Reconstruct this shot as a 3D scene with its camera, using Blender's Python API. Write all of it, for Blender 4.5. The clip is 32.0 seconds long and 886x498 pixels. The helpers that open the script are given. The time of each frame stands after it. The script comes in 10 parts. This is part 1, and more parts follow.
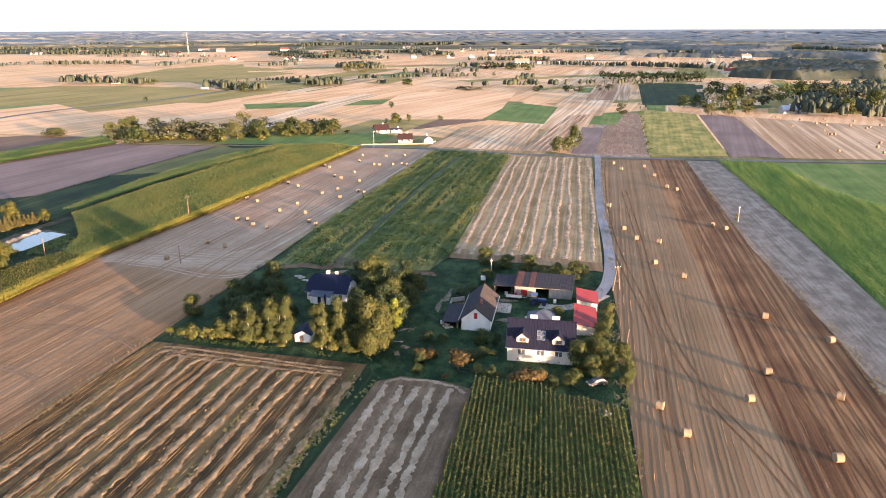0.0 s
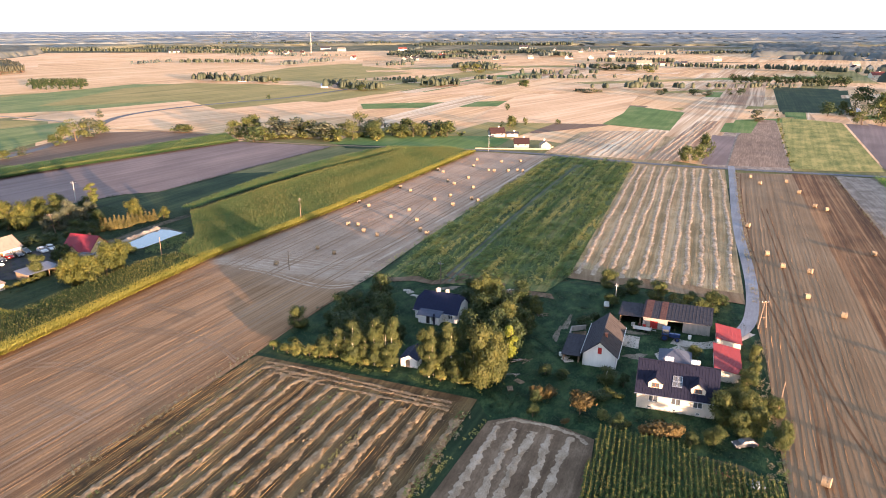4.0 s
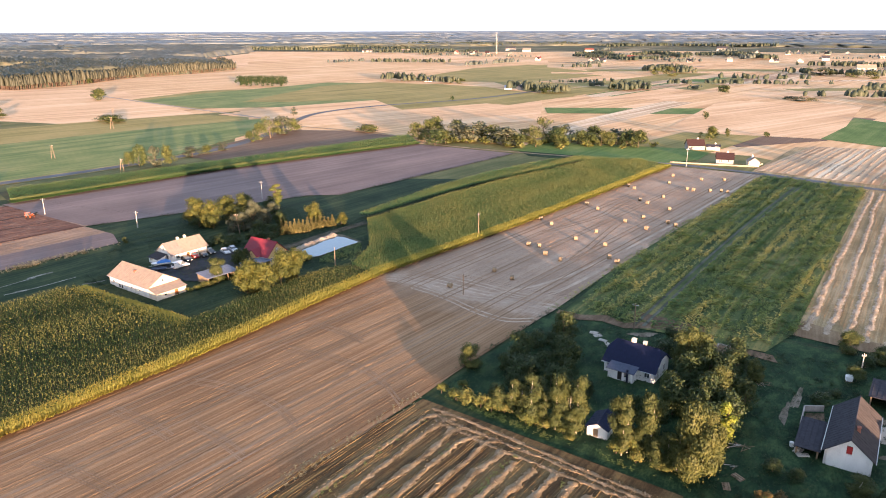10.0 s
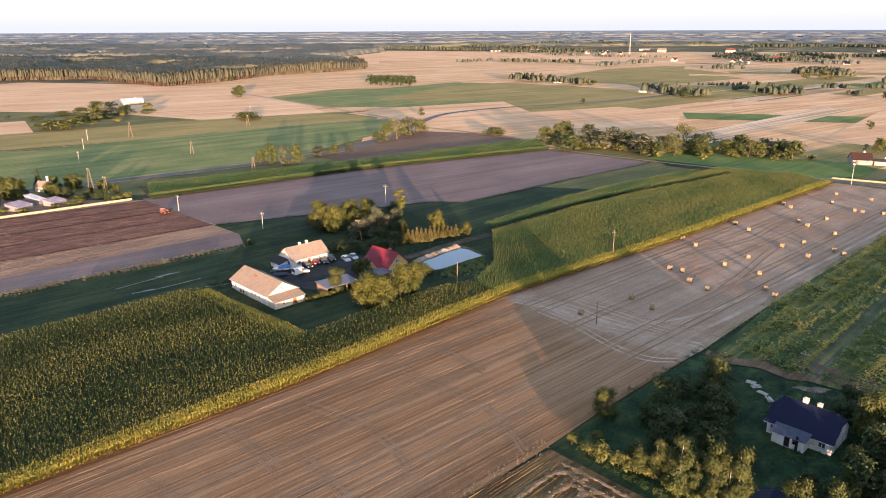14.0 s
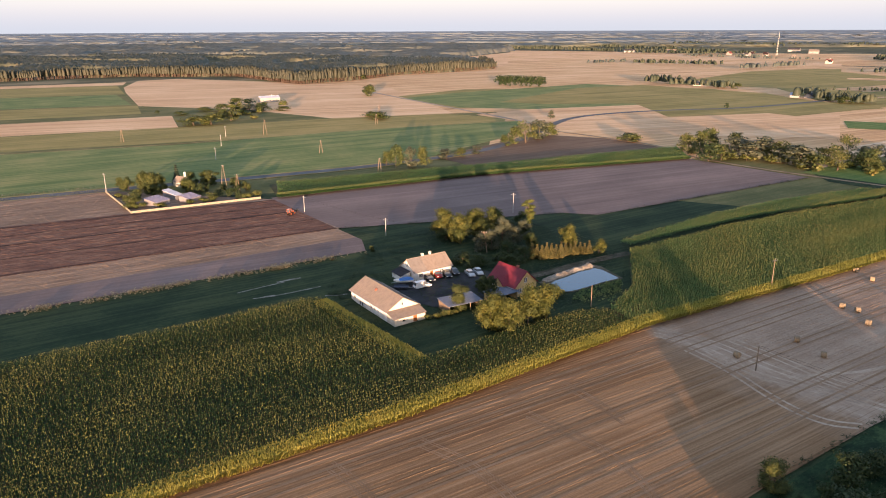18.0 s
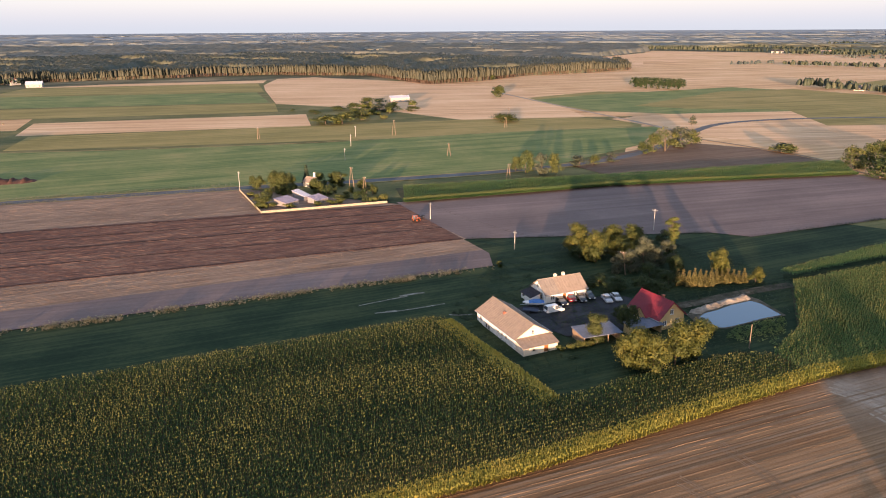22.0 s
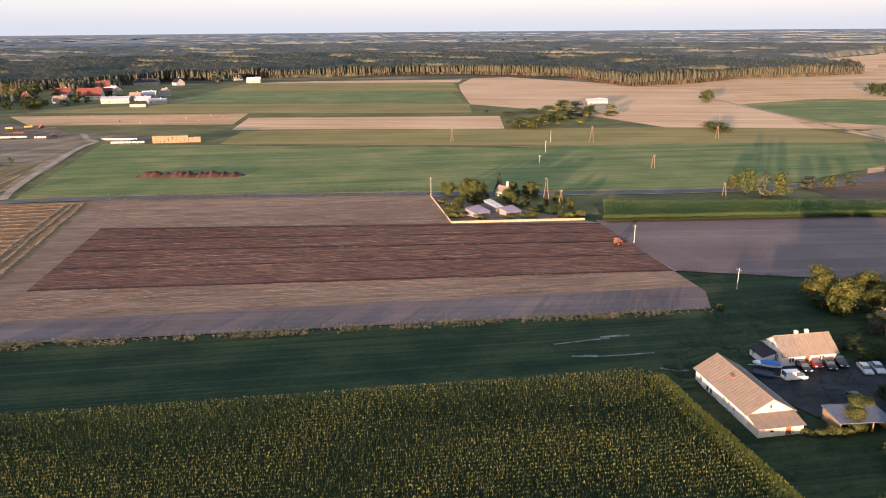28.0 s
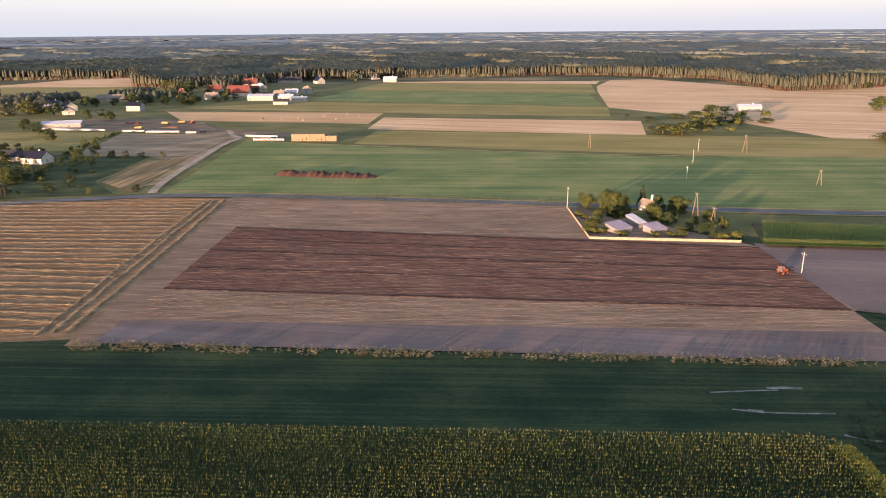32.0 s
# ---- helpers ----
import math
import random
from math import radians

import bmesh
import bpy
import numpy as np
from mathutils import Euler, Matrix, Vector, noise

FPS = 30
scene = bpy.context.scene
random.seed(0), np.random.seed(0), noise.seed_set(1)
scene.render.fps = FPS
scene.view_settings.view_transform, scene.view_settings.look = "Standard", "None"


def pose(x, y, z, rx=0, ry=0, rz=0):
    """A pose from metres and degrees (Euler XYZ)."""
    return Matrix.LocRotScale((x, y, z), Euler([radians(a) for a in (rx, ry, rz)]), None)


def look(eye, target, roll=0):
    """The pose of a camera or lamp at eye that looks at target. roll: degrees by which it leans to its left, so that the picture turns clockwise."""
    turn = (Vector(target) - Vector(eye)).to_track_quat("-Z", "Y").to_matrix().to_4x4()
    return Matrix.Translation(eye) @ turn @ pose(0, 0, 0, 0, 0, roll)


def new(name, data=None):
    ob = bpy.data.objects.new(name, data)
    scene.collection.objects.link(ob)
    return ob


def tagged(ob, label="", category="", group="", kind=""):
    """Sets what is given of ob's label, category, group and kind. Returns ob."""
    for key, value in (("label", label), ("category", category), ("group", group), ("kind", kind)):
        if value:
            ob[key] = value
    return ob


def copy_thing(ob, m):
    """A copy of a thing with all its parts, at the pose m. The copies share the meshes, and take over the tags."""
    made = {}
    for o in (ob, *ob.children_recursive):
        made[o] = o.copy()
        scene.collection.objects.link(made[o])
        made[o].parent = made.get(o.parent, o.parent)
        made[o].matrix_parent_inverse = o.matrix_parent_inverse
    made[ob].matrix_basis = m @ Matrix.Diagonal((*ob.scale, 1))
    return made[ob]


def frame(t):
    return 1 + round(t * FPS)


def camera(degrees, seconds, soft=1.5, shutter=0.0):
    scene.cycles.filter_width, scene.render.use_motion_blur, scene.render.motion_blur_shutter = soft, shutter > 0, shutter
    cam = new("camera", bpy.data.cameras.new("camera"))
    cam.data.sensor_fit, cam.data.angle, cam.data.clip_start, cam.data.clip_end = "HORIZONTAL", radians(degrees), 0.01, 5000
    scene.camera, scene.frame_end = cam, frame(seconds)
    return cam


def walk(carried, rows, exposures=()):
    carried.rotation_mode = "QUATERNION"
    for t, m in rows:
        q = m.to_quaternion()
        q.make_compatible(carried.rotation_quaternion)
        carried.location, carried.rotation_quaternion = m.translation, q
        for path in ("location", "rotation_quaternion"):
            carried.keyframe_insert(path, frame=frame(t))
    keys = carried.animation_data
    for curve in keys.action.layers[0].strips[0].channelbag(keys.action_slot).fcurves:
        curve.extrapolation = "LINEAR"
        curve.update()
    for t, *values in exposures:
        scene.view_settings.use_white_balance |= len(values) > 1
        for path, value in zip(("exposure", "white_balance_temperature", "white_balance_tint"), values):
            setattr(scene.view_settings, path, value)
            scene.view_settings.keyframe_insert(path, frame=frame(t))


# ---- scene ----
# fitted path: seconds, eye, turn to the left from +y, pitch, roll
PATH = [
    (0, 0.00, 0.00, 63.25, -0.000, -17.368, -0.170),
    (1, -0.71, 3.47, 63.20, 2.223, -17.349, -0.140),
    (2, -1.48, 6.95, 63.18, 4.456, -17.334, -0.121),
    (3, -2.35, 10.41, 63.23, 6.707, -17.329, -0.121),
    (4, -3.37, 13.87, 63.38, 8.983, -17.336, -0.145),
    (5, -4.54, 17.28, 63.56, 11.286, -17.345, -0.179),
    (6, -5.86, 20.63, 63.74, 13.615, -17.348, -0.204),
    (7, -7.31, 23.89, 63.87, 15.972, -17.337, -0.204),
    (8, -8.89, 27.08, 63.96, 18.357, -17.318, -0.191),
    (9, -10.61, 30.21, 64.04, 20.774, -17.300, -0.180),
    (10, -12.48, 33.32, 64.14, 23.224, -17.292, -0.184),
    (11, -14.48, 36.37, 64.26, 25.698, -17.292, -0.198),
    (12, -16.62, 39.36, 64.37, 28.187, -17.296, -0.217),
    (13, -18.90, 42.27, 64.46, 30.680, -17.301, -0.233),
    (14, -21.33, 45.09, 64.52, 33.169, -17.302, -0.241),
    (15, -23.89, 47.79, 64.56, 35.656, -17.301, -0.244),
    (16, -26.58, 50.36, 64.58, 38.145, -17.299, -0.246),
    (17, -29.41, 52.80, 64.59, 40.640, -17.295, -0.253),
    (18, -32.36, 55.09, 64.61, 43.145, -17.292, -0.267),
    (19, -35.41, 57.21, 64.64, 45.655, -17.288, -0.288),
    (20, -38.51, 59.14, 64.71, 48.167, -17.285, -0.313),
    (21, -41.62, 60.87, 64.85, 50.675, -17.282, -0.340),
    (22, -44.73, 62.38, 65.05, 53.175, -17.278, -0.366),
    (23, -47.86, 63.70, 65.29, 55.670, -17.275, -0.392),
    (24, -51.04, 64.85, 65.54, 58.160, -17.273, -0.415),
    (25, -54.32, 65.88, 65.75, 60.649, -17.273, -0.435),
    (26, -57.71, 66.79, 65.89, 63.140, -17.275, -0.452),
    (27, -61.20, 67.59, 65.98, 65.646, -17.275, -0.468),
    (28, -64.73, 68.25, 66.06, 68.180, -17.272, -0.483),
    (29, -68.28, 68.77, 66.15, 70.752, -17.263, -0.498),
    (30, -71.84, 69.18, 66.24, 73.356, -17.249, -0.514),
    (31, -75.40, 69.51, 66.35, 75.981, -17.231, -0.531),
    (32, -78.96, 69.80, 66.45, 78.616, -17.212, -0.548),
]


def eye_pose(x, y, z, yaw, pitch, roll):
    yw, pt = radians(yaw), radians(pitch)
    ahead = Vector((-math.sin(yw) * math.cos(pt), math.cos(yw) * math.cos(pt), math.sin(pt)))
    eye = Vector((x, y, z))
    return look(eye, eye + ahead * 50, roll)


cam = camera(64.0, 32.0, soft=1.0)
walk(cam, [(t, eye_pose(x, y, z, a, b, c)) for t, x, y, z, a, b, c in PATH],
     exposures=[(t, 1.69 + d, k, 16) for t, d, k in ((0, 0.76, 5980), (3, 0.8, 5980), (6, 0.8, 5990), (9, 0.77, 5990), (11, 0.69, 6020), (13, 0.5, 6060), (15, 0.24, 6110), (17, 0.08, 6150), (20, 0.07, 6150), (24, 0.11, 6150), (32, 0.11, 6150))])

# ---- sky and sun ----
SUN_AZ = radians(137.0)     # from +y towards +x
SUN_EL = radians(3.4)
world = bpy.data.worlds.new("world")
scene.world = world
world.use_nodes = True
wn, wl = world.node_tree.nodes, world.node_tree.links
sky = wn.new("ShaderNodeTexSky")
sky.sky_type = "NISHITA"
sky.sun_disc = False
sky.sun_elevation = SUN_EL
sky.sun_rotation = SUN_AZ
sky.air_density, sky.dust_density, sky.ozone_density = 1.0, 2.0, 1.0
# clear sky overhead, pale haze low all round the horizon
gen = wn.new("ShaderNodeTexCoord")
sep = wn.new("ShaderNodeSeparateXYZ")
wl.new(gen.outputs["Generated"], sep.inputs[0])
hz = wn.new("ShaderNodeValToRGB")
els = hz.color_ramp.elements
els[0].position, els[1].position = 0.0, 1.0
els[0].color = (0.226 * 0.86, 0.226 * 0.92, 0.226 * 1.0, 1)
els[1].color = (0.188 * 0.37, 0.188 * 0.47, 0.188 * 0.64, 1)
e = els.new(0.10)
e.color = (0.226 * 0.84, 0.226 * 0.92, 0.226 * 1.06, 1)
e = els.new(0.35)
e.color = (0.196 * 0.60, 0.196 * 0.74, 0.196 * 0.98, 1)
wl.new(sep.outputs["Z"], hz.inputs[0])
mul = wn.new("ShaderNodeMix")
mul.data_type, mul.blend_type = "RGBA", "ADD"
mul.inputs[0].default_value = 1.0
sc = wn.new("ShaderNodeVectorMath")
sc.operation = "SCALE"
sc.inputs["Scale"].default_value = 0.072
wl.new(sky.outputs[0], sc.inputs[0])
wl.new(sc.outputs[0], mul.inputs[6])
wl.new(hz.outputs[0], mul.inputs[7])
wn["Background"].inputs["Strength"].default_value = 1.0
wl.new(mul.outputs[2], wn["Background"].inputs["Color"])
sun = new("sun", bpy.data.lights.new("sun", "SUN"))
sun.data.energy = 5.0
sun.data.angle = radians(0.9)
sun.data.color = (1.0, 0.632, 0.368)
sun.matrix_world = look((0, 0, 100), (-math.sin(SUN_AZ) * math.cos(SUN_EL), -math.cos(SUN_AZ) * math.cos(SUN_EL), 100 - math.sin(SUN_EL)))

# ---- materials ----
RNG = np.random.default_rng(7)


def base_mat(name, rough=0.9, metal=0.0, spec=0.3):
    m = bpy.data.materials.new(name)
    m.use_nodes = True
    nt = m.node_tree
    b = nt.nodes["Principled BSDF"]
    b.inputs["Roughness"].default_value = rough
    b.inputs["Metallic"].default_value = metal
    b.inputs["Specular IOR Level"].default_value = spec
    return m, nt.nodes, nt.links, b


def ramp(nodes, stops):
    r = nodes.new("ShaderNodeValToRGB")
    els = r.color_ramp.elements
    while len(els) < len(stops):
        els.new(0.5)
    for e, (p, c) in zip(els, stops):
        e.position, e.color = p, (*c, 1)
    return r


def math_node(nodes, links, op, a, b):
    n = nodes.new("ShaderNodeMath")
    n.operation = op
    for i, v in enumerate((a, b)):
        if isinstance(v, (int, float)):
            n.inputs[i].default_value = v
        else:
            links.new(v, n.inputs[i])
    return n.outputs[0]


def noise_at(nodes, links, coord, scale, rot=0.0, detail=3.0, rough=0.55):
    mp = nodes.new("ShaderNodeMapping")
    mp.vector_type = "TEXTURE"
    mp.inputs["Rotation"].default_value = (0, 0, rot)
    mp.inputs["Scale"].default_value = scale
    links.new(coord, mp.inputs["Vector"])
    n = nodes.new("ShaderNodeTexNoise")
    n.inputs["Scale"].default_value = 1.0
    n.inputs["Detail"].default_value = detail
    n.inputs["Roughness"].default_value = rough
    links.new(mp.outputs[0], n.inputs["Vector"])
    return n.outputs["Fac"]


def field_colour(nd, ln, co, c1, c2, c3, az, period, patch, streak, grain, long, gain):
    """Colour and relief of worked ground: streaks along the rows, patches and grain."""
    rot = -radians(az)
    n1 = noise_at(nd, ln, co, (period, period * long, 1), rot)
    n2 = noise_at(nd, ln, co, (period * 5, period * long * 2, 1), rot)
    n3 = noise_at(nd, ln, co, (patch, patch * 1.6, 10), rot, 4)
    n4 = noise_at(nd, ln, co, (grain, grain * 2.5, grain), rot, 4, 0.7)
    s = math_node(nd, ln, "MULTIPLY", n1, streak * 0.6)
    s = math_node(nd, ln, "ADD", s, math_node(nd, ln, "MULTIPLY", n2, streak * 0.4))
    r = 1.0 - streak
    s = math_node(nd, ln, "ADD", s, math_node(nd, ln, "MULTIPLY", n3, r * 0.6))
    s = math_node(nd, ln, "ADD", s, math_node(nd, ln, "MULTIPLY", n4, r * 0.4))
    s = math_node(nd, ln, "ADD", math_node(nd, ln, "MULTIPLY", math_node(nd, ln, "SUBTRACT", s, 0.5), gain), 0.5)
    rp = ramp(nd, [(0.41, c1), (0.5, c2), (0.59, c3)])
    ln.new(s, rp.inputs[0])
    return rp.outputs[0], math_node(nd, ln, "ADD", n4, n1)


def field_mat(name, c1, c2, c3, az=14.0, period=2.0, patch=25.0, streak=0.55, bump=0.25, grain=0.35, long=40.0, gain=1.0):
    """Soil, stubble or meadow with streaks along the working direction (az: degrees from +y towards +x)."""
    m, nd, ln, b = base_mat(name, 0.95, 0, 0.15)
    co = nd.new("ShaderNodeTexCoord").outputs["Object"]
    col, high = field_colour(nd, ln, co, c1, c2, c3, az, period, patch, streak, grain, long, gain)
    ln.new(col, b.inputs["Base Color"])
    bp = nd.new("ShaderNodeBump")
    bp.inputs["Strength"].default_value = bump
    bp.inputs["Distance"].default_value = 0.09
    ln.new(high, bp.inputs["Height"])
    ln.new(bp.outputs[0], b.inputs["Normal"])
    return m


def soft_band(nd, ln, co, way, at, lo, hi, wobble, size):
    """0 to 1 across a line on the ground, with a ragged edge: way is the direction of crossing."""
    d = nd.new("ShaderNodeVectorMath")
    d.operation = "DOT_PRODUCT"
    ln.new(co, d.inputs[0])
    d.inputs[1].default_value = (*way, 0)
    n = noise_at(nd, ln, co, (size, size, 5), 0.3, 5, 0.65)
    v = math_node(nd, ln, "ADD", math_node(nd, ln, "SUBTRACT", d.outputs["Value"], at), math_node(nd, ln, "MULTIPLY", math_node(nd, ln, "SUBTRACT", n, 0.5), wobble))
    r = nd.new("ShaderNodeMapRange")
    r.inputs["From Min"].default_value, r.inputs["From Max"].default_value = lo, hi
    ln.new(v, r.inputs["Value"])
    return r.outputs[0]


def blend_colour(nd, ln, fac, a, b):
    m = nd.new("ShaderNodeMix")
    m.data_type = "RGBA"
    ln.new(fac, m.inputs[0])
    ln.new(a, m.inputs[6])
    ln.new(b, m.inputs[7])
    return m.outputs[2]


def leaf_mat(name, dark, mid, light, trans=0.25, own=0.3, patch=1.6, stretch=1.0, tassel=None):
    m, nd, ln, b = base_mat(name, 0.6, 0, 0.25)
    g = nd.new("ShaderNodeNewGeometry")
    oi = nd.new("ShaderNodeObjectInfo")
    s = math_node(nd, ln, "ADD", math_node(nd, ln, "MULTIPLY", g.outputs["Random Per Island"], own),
                  math_node(nd, ln, "MULTIPLY", oi.outputs["Random"], 0.2))
    co = nd.new("ShaderNodeTexCoord").outputs["Object"]
    pn = noise_at(nd, ln, co, (patch, patch * stretch, patch), -radians(14), 3)
    pn = math_node(nd, ln, "MULTIPLY", math_node(nd, ln, "SUBTRACT", pn, 0.5), 2.6 * (0.8 - own))
    s = math_node(nd, ln, "ADD", s, math_node(nd, ln, "ADD", pn, (0.8 - own) * 0.5))
    rp = ramp(nd, [(0.1, dark), (0.5, mid), (0.92, light)])
    ln.new(s, rp.inputs[0])
    col = rp.outputs[0]
    if tassel:
        sz = nd.new("ShaderNodeSeparateXYZ")
        ln.new(co, sz.inputs[0])
        mr = nd.new("ShaderNodeMapRange")
        mr.inputs["From Min"].default_value, mr.inputs["From Max"].default_value = tassel[0], tassel[0] + 0.12
        ln.new(sz.outputs["Z"], mr.inputs["Value"])
        top = nd.new("ShaderNodeRGB")
        top.outputs[0].default_value = (*tassel[1], 1)
        col = blend_colour(nd, ln, mr.outputs[0], col, top.outputs[0])
    ln.new(col, b.inputs["Base Color"])
    t = nd.new("ShaderNodeBsdfTranslucent")
    ln.new(col, t.inputs["Color"])
    mx = nd.new("ShaderNodeMixShader")
    mx.inputs[0].default_value = trans
    ln.new(b.outputs[0], mx.inputs[1])
    ln.new(t.outputs[0], mx.inputs[2])
    ln.new(mx.outputs[0], nd["Material Output"].inputs[0])
    return m


def plain_mat(name, col, rough=0.7, metal=0.0, var=0.25, scale=0.8, bump=0.1, spec=0.3):
    """Paint, plaster, metal: one colour with stains at two scales."""
    m, nd, ln, b = base_mat(name, rough, metal, spec)
    co = nd.new("ShaderNodeTexCoord").outputs["Object"]
    a = noise_at(nd, ln, co, (scale, scale, scale * 2.5), 0, 4)
    c = noise_at(nd, ln, co, (scale / 8, scale / 8, scale / 8), 0, 3)
    s = math_node(nd, ln, "ADD", math_node(nd, ln, "MULTIPLY", a, 0.65), math_node(nd, ln, "MULTIPLY", c, 0.35))
    lo = tuple(v * (1 - var) for v in col)
    hi = tuple(min(1, v * (1 + var * 0.6)) for v in col)
    rp = ramp(nd, [(0.33, lo), (0.5, col), (0.68, hi)])
    ln.new(s, rp.inputs[0])
    ln.new(rp.outputs[0], b.inputs["Base Color"])
    bp = nd.new("ShaderNodeBump")
    bp.inputs["Strength"].default_value = bump
    bp.inputs["Distance"].default_value = 0.03
    ln.new(c, bp.inputs["Height"])
    ln.new(bp.outputs[0], b.inputs["Normal"])
    return m


GREEN = (0.045, 0.085, 0.022)
MT = {
    "meadow": field_mat("meadow_grass", (0.0125, 0.0255, 0.0125), (0.0238, 0.0428, 0.019), (0.052, 0.067, 0.0275), 14, 1.2, 12, 0.5, 0.4, 0.5, 80, 1.2),
    "yard": field_mat("yard_grass", (0.00822, 0.0224, 0.0105), (0.0177, 0.0423, 0.0177), (0.047, 0.0799, 0.0305), 10, 2, 3, 0.1, 0.5, 0.35),
    "bright": field_mat("green_meadow", (0.105, 0.148, 0.05), (0.165, 0.2, 0.068), (0.275, 0.255, 0.10), 15, 1.6, 22, 0.5, 0.25, 0.6, 60, 1.15),
    "olive": field_mat("olive_grass", (0.189, 0.16, 0.0506), (0.273, 0.22, 0.0754), (0.378, 0.28, 0.109), 20, 3, 30, 0.6, 0.2, 0.8, 50),
    "tan_far": field_mat("far_stubble", (0.46, 0.262, 0.125), (0.63, 0.388, 0.20), (0.76, 0.515, 0.30), 20, 4, 50, 0.7, 0.1, 2.0, 60),
    "pink": field_mat("pinkish_stubble", (0.52, 0.308, 0.162), (0.67, 0.418, 0.232), (0.79, 0.54, 0.325), 30, 4, 50, 0.65, 0.1, 2.0, 60),
    "orange": field_mat("striped_stubble", (0.146, 0.092, 0.05), (0.215, 0.14, 0.078), (0.295, 0.201, 0.118), 12.5, 0.7, 26, 0.55, 0.3, 0.2, 260, 0.85),
    "grey": field_mat("grey_stubble", (0.185, 0.14, 0.107), (0.265, 0.203, 0.158), (0.36, 0.285, 0.225), 9, 0.8, 4, 0.35, 0.3, 0.3, 60, 1.3),
    "wind": field_mat("windrow_ground", (0.045, 0.03, 0.015), (0.088, 0.058, 0.027), (0.16, 0.112, 0.05), 12.5, 0.8, 5, 0.5, 0.3, 0.2, 40, 1.2),
    "windmid": field_mat("windrow_ground_pale", (0.195, 0.142, 0.07), (0.28, 0.205, 0.107), (0.39, 0.293, 0.168), 11, 0.9, 8, 0.5, 0.25, 0.3, 80, 1.3),
    "plough": field_mat("ploughed_soil", (0.092, 0.045, 0.034), (0.15, 0.076, 0.053), (0.25, 0.145, 0.096), 15, 0.5, 60, 0.6, 0.5, 0.3, 9, 0.85),
    "brown": field_mat("brown_soil", (0.12, 0.075, 0.05), (0.17, 0.11, 0.075), (0.22, 0.15, 0.10), 15, 2, 30, 0.5),
    "disc": field_mat("harrowed_soil", (0.155, 0.103, 0.072), (0.235, 0.157, 0.11), (0.34, 0.235, 0.162), 15, 0.6, 50, 0.6, 0.3, 0.3, 16, 0.95),
    "purple": field_mat("harrowed_grey_soil", (0.14, 0.104, 0.097), (0.18, 0.135, 0.125), (0.24, 0.178, 0.162), 20, 2.0, 24, 0.45, 0.2, 0.4, 60),
    "soilcrop": field_mat("crop_soil", (0.04, 0.045, 0.02), (0.06, 0.06, 0.03), (0.09, 0.08, 0.04), 14, 1, 9, 0.3),
    "asphalt": field_mat("asphalt", (0.10, 0.10, 0.105), (0.13, 0.13, 0.135), (0.17, 0.17, 0.17), 15, 0.7, 8, 0.3, 0.05),
    "tarmac": field_mat("dark_tarmac", (0.03, 0.031, 0.035), (0.042, 0.043, 0.048), (0.065, 0.065, 0.07), 15, 1.5, 5, 0.2, 0.05),
    "gravel": field_mat("pale_gravel", (0.33, 0.29, 0.24), (0.42, 0.37, 0.31), (0.52, 0.46, 0.38), 10, 0.7, 5, 0.4),
    "drygrass": field_mat("dry_grass", (0.20, 0.155, 0.06), (0.30, 0.225, 0.09), (0.40, 0.31, 0.14), 12, 0.8, 5, 0.3),
    "forestfloor": field_mat("forest_floor", (0.055, 0.06, 0.033), (0.085, 0.085, 0.045), (0.24, 0.20, 0.12), 15, 30, 120, 0.2, 0.1, 25.0),
    # blue-grey air of the distance is put into the plain's colour
    "distance": field_mat("far_plain_haze_tone", (0.207, 0.239, 0.26), (0.228, 0.257, 0.278), (0.276, 0.292, 0.302), 60, 200, 600, 0.5, 0.02, 200.0, 3.0),
    "plot": field_mat("trampled_plot", (0.085, 0.056, 0.034), (0.135, 0.092, 0.057), (0.215, 0.15, 0.098), 12, 0.9, 4, 0.45, 0.3, 0.25),
    "dust": field_mat("dusty_track", (0.30, 0.225, 0.165), (0.39, 0.30, 0.22), (0.48, 0.38, 0.29), 15, 0.8, 6, 0.2),
    "straw": field_mat("straw", (0.24, 0.178, 0.118), (0.34, 0.262, 0.182), (0.46, 0.365, 0.27), 12, 0.4, 2, 0.2, 0.9, 0.14, 3),
}

MT["lane_pale"] = field_mat("worn_pale_asphalt", (0.17, 0.175, 0.19), (0.215, 0.22, 0.24), (0.27, 0.275, 0.295), 15, 0.7, 8, 0.3, 0.05)
MT["striped_plot"] = field_mat("striped_brown_plot", (0.13, 0.095, 0.045), (0.22, 0.155, 0.078), (0.42, 0.28, 0.14), -75, 1.5, 12, 0.8, 0.2, 0.6, 40)
MT["weedy"] = field_mat("weedy_fallow", (0.11, 0.13, 0.035), (0.24, 0.22, 0.065), (0.42, 0.33, 0.11), 16, 2.2, 9, 0.35, 0.3, 0.8, 40)
MT["bale_ground"] = field_mat("stubble_between_bales", (0.27, 0.175, 0.10), (0.37, 0.25, 0.15), (0.56, 0.40, 0.26), 16, 2.4, 40, 0.75, 0.1, 2.0, 60)
MT["fallow"] = field_mat("grey_brown_fallow", (0.20, 0.14, 0.085), (0.30, 0.215, 0.135), (0.42, 0.31, 0.2), 20, 2.0, 16, 0.5, 0.2, 0.8, 50)
MT["bareyard"] = field_mat("bare_yard", (0.112, 0.0841, 0.0607), (0.18, 0.131, 0.0878), (0.315, 0.217, 0.142), 20, 2.5, 9, 0.4, 0.3, 0.8, 50)
MT["fresh"] = field_mat("fresh_grass", (0.07, 0.12, 0.03), (0.11, 0.17, 0.045), (0.18, 0.21, 0.07), 15, 2.5, 14, 0.4, 0.25, 0.6)
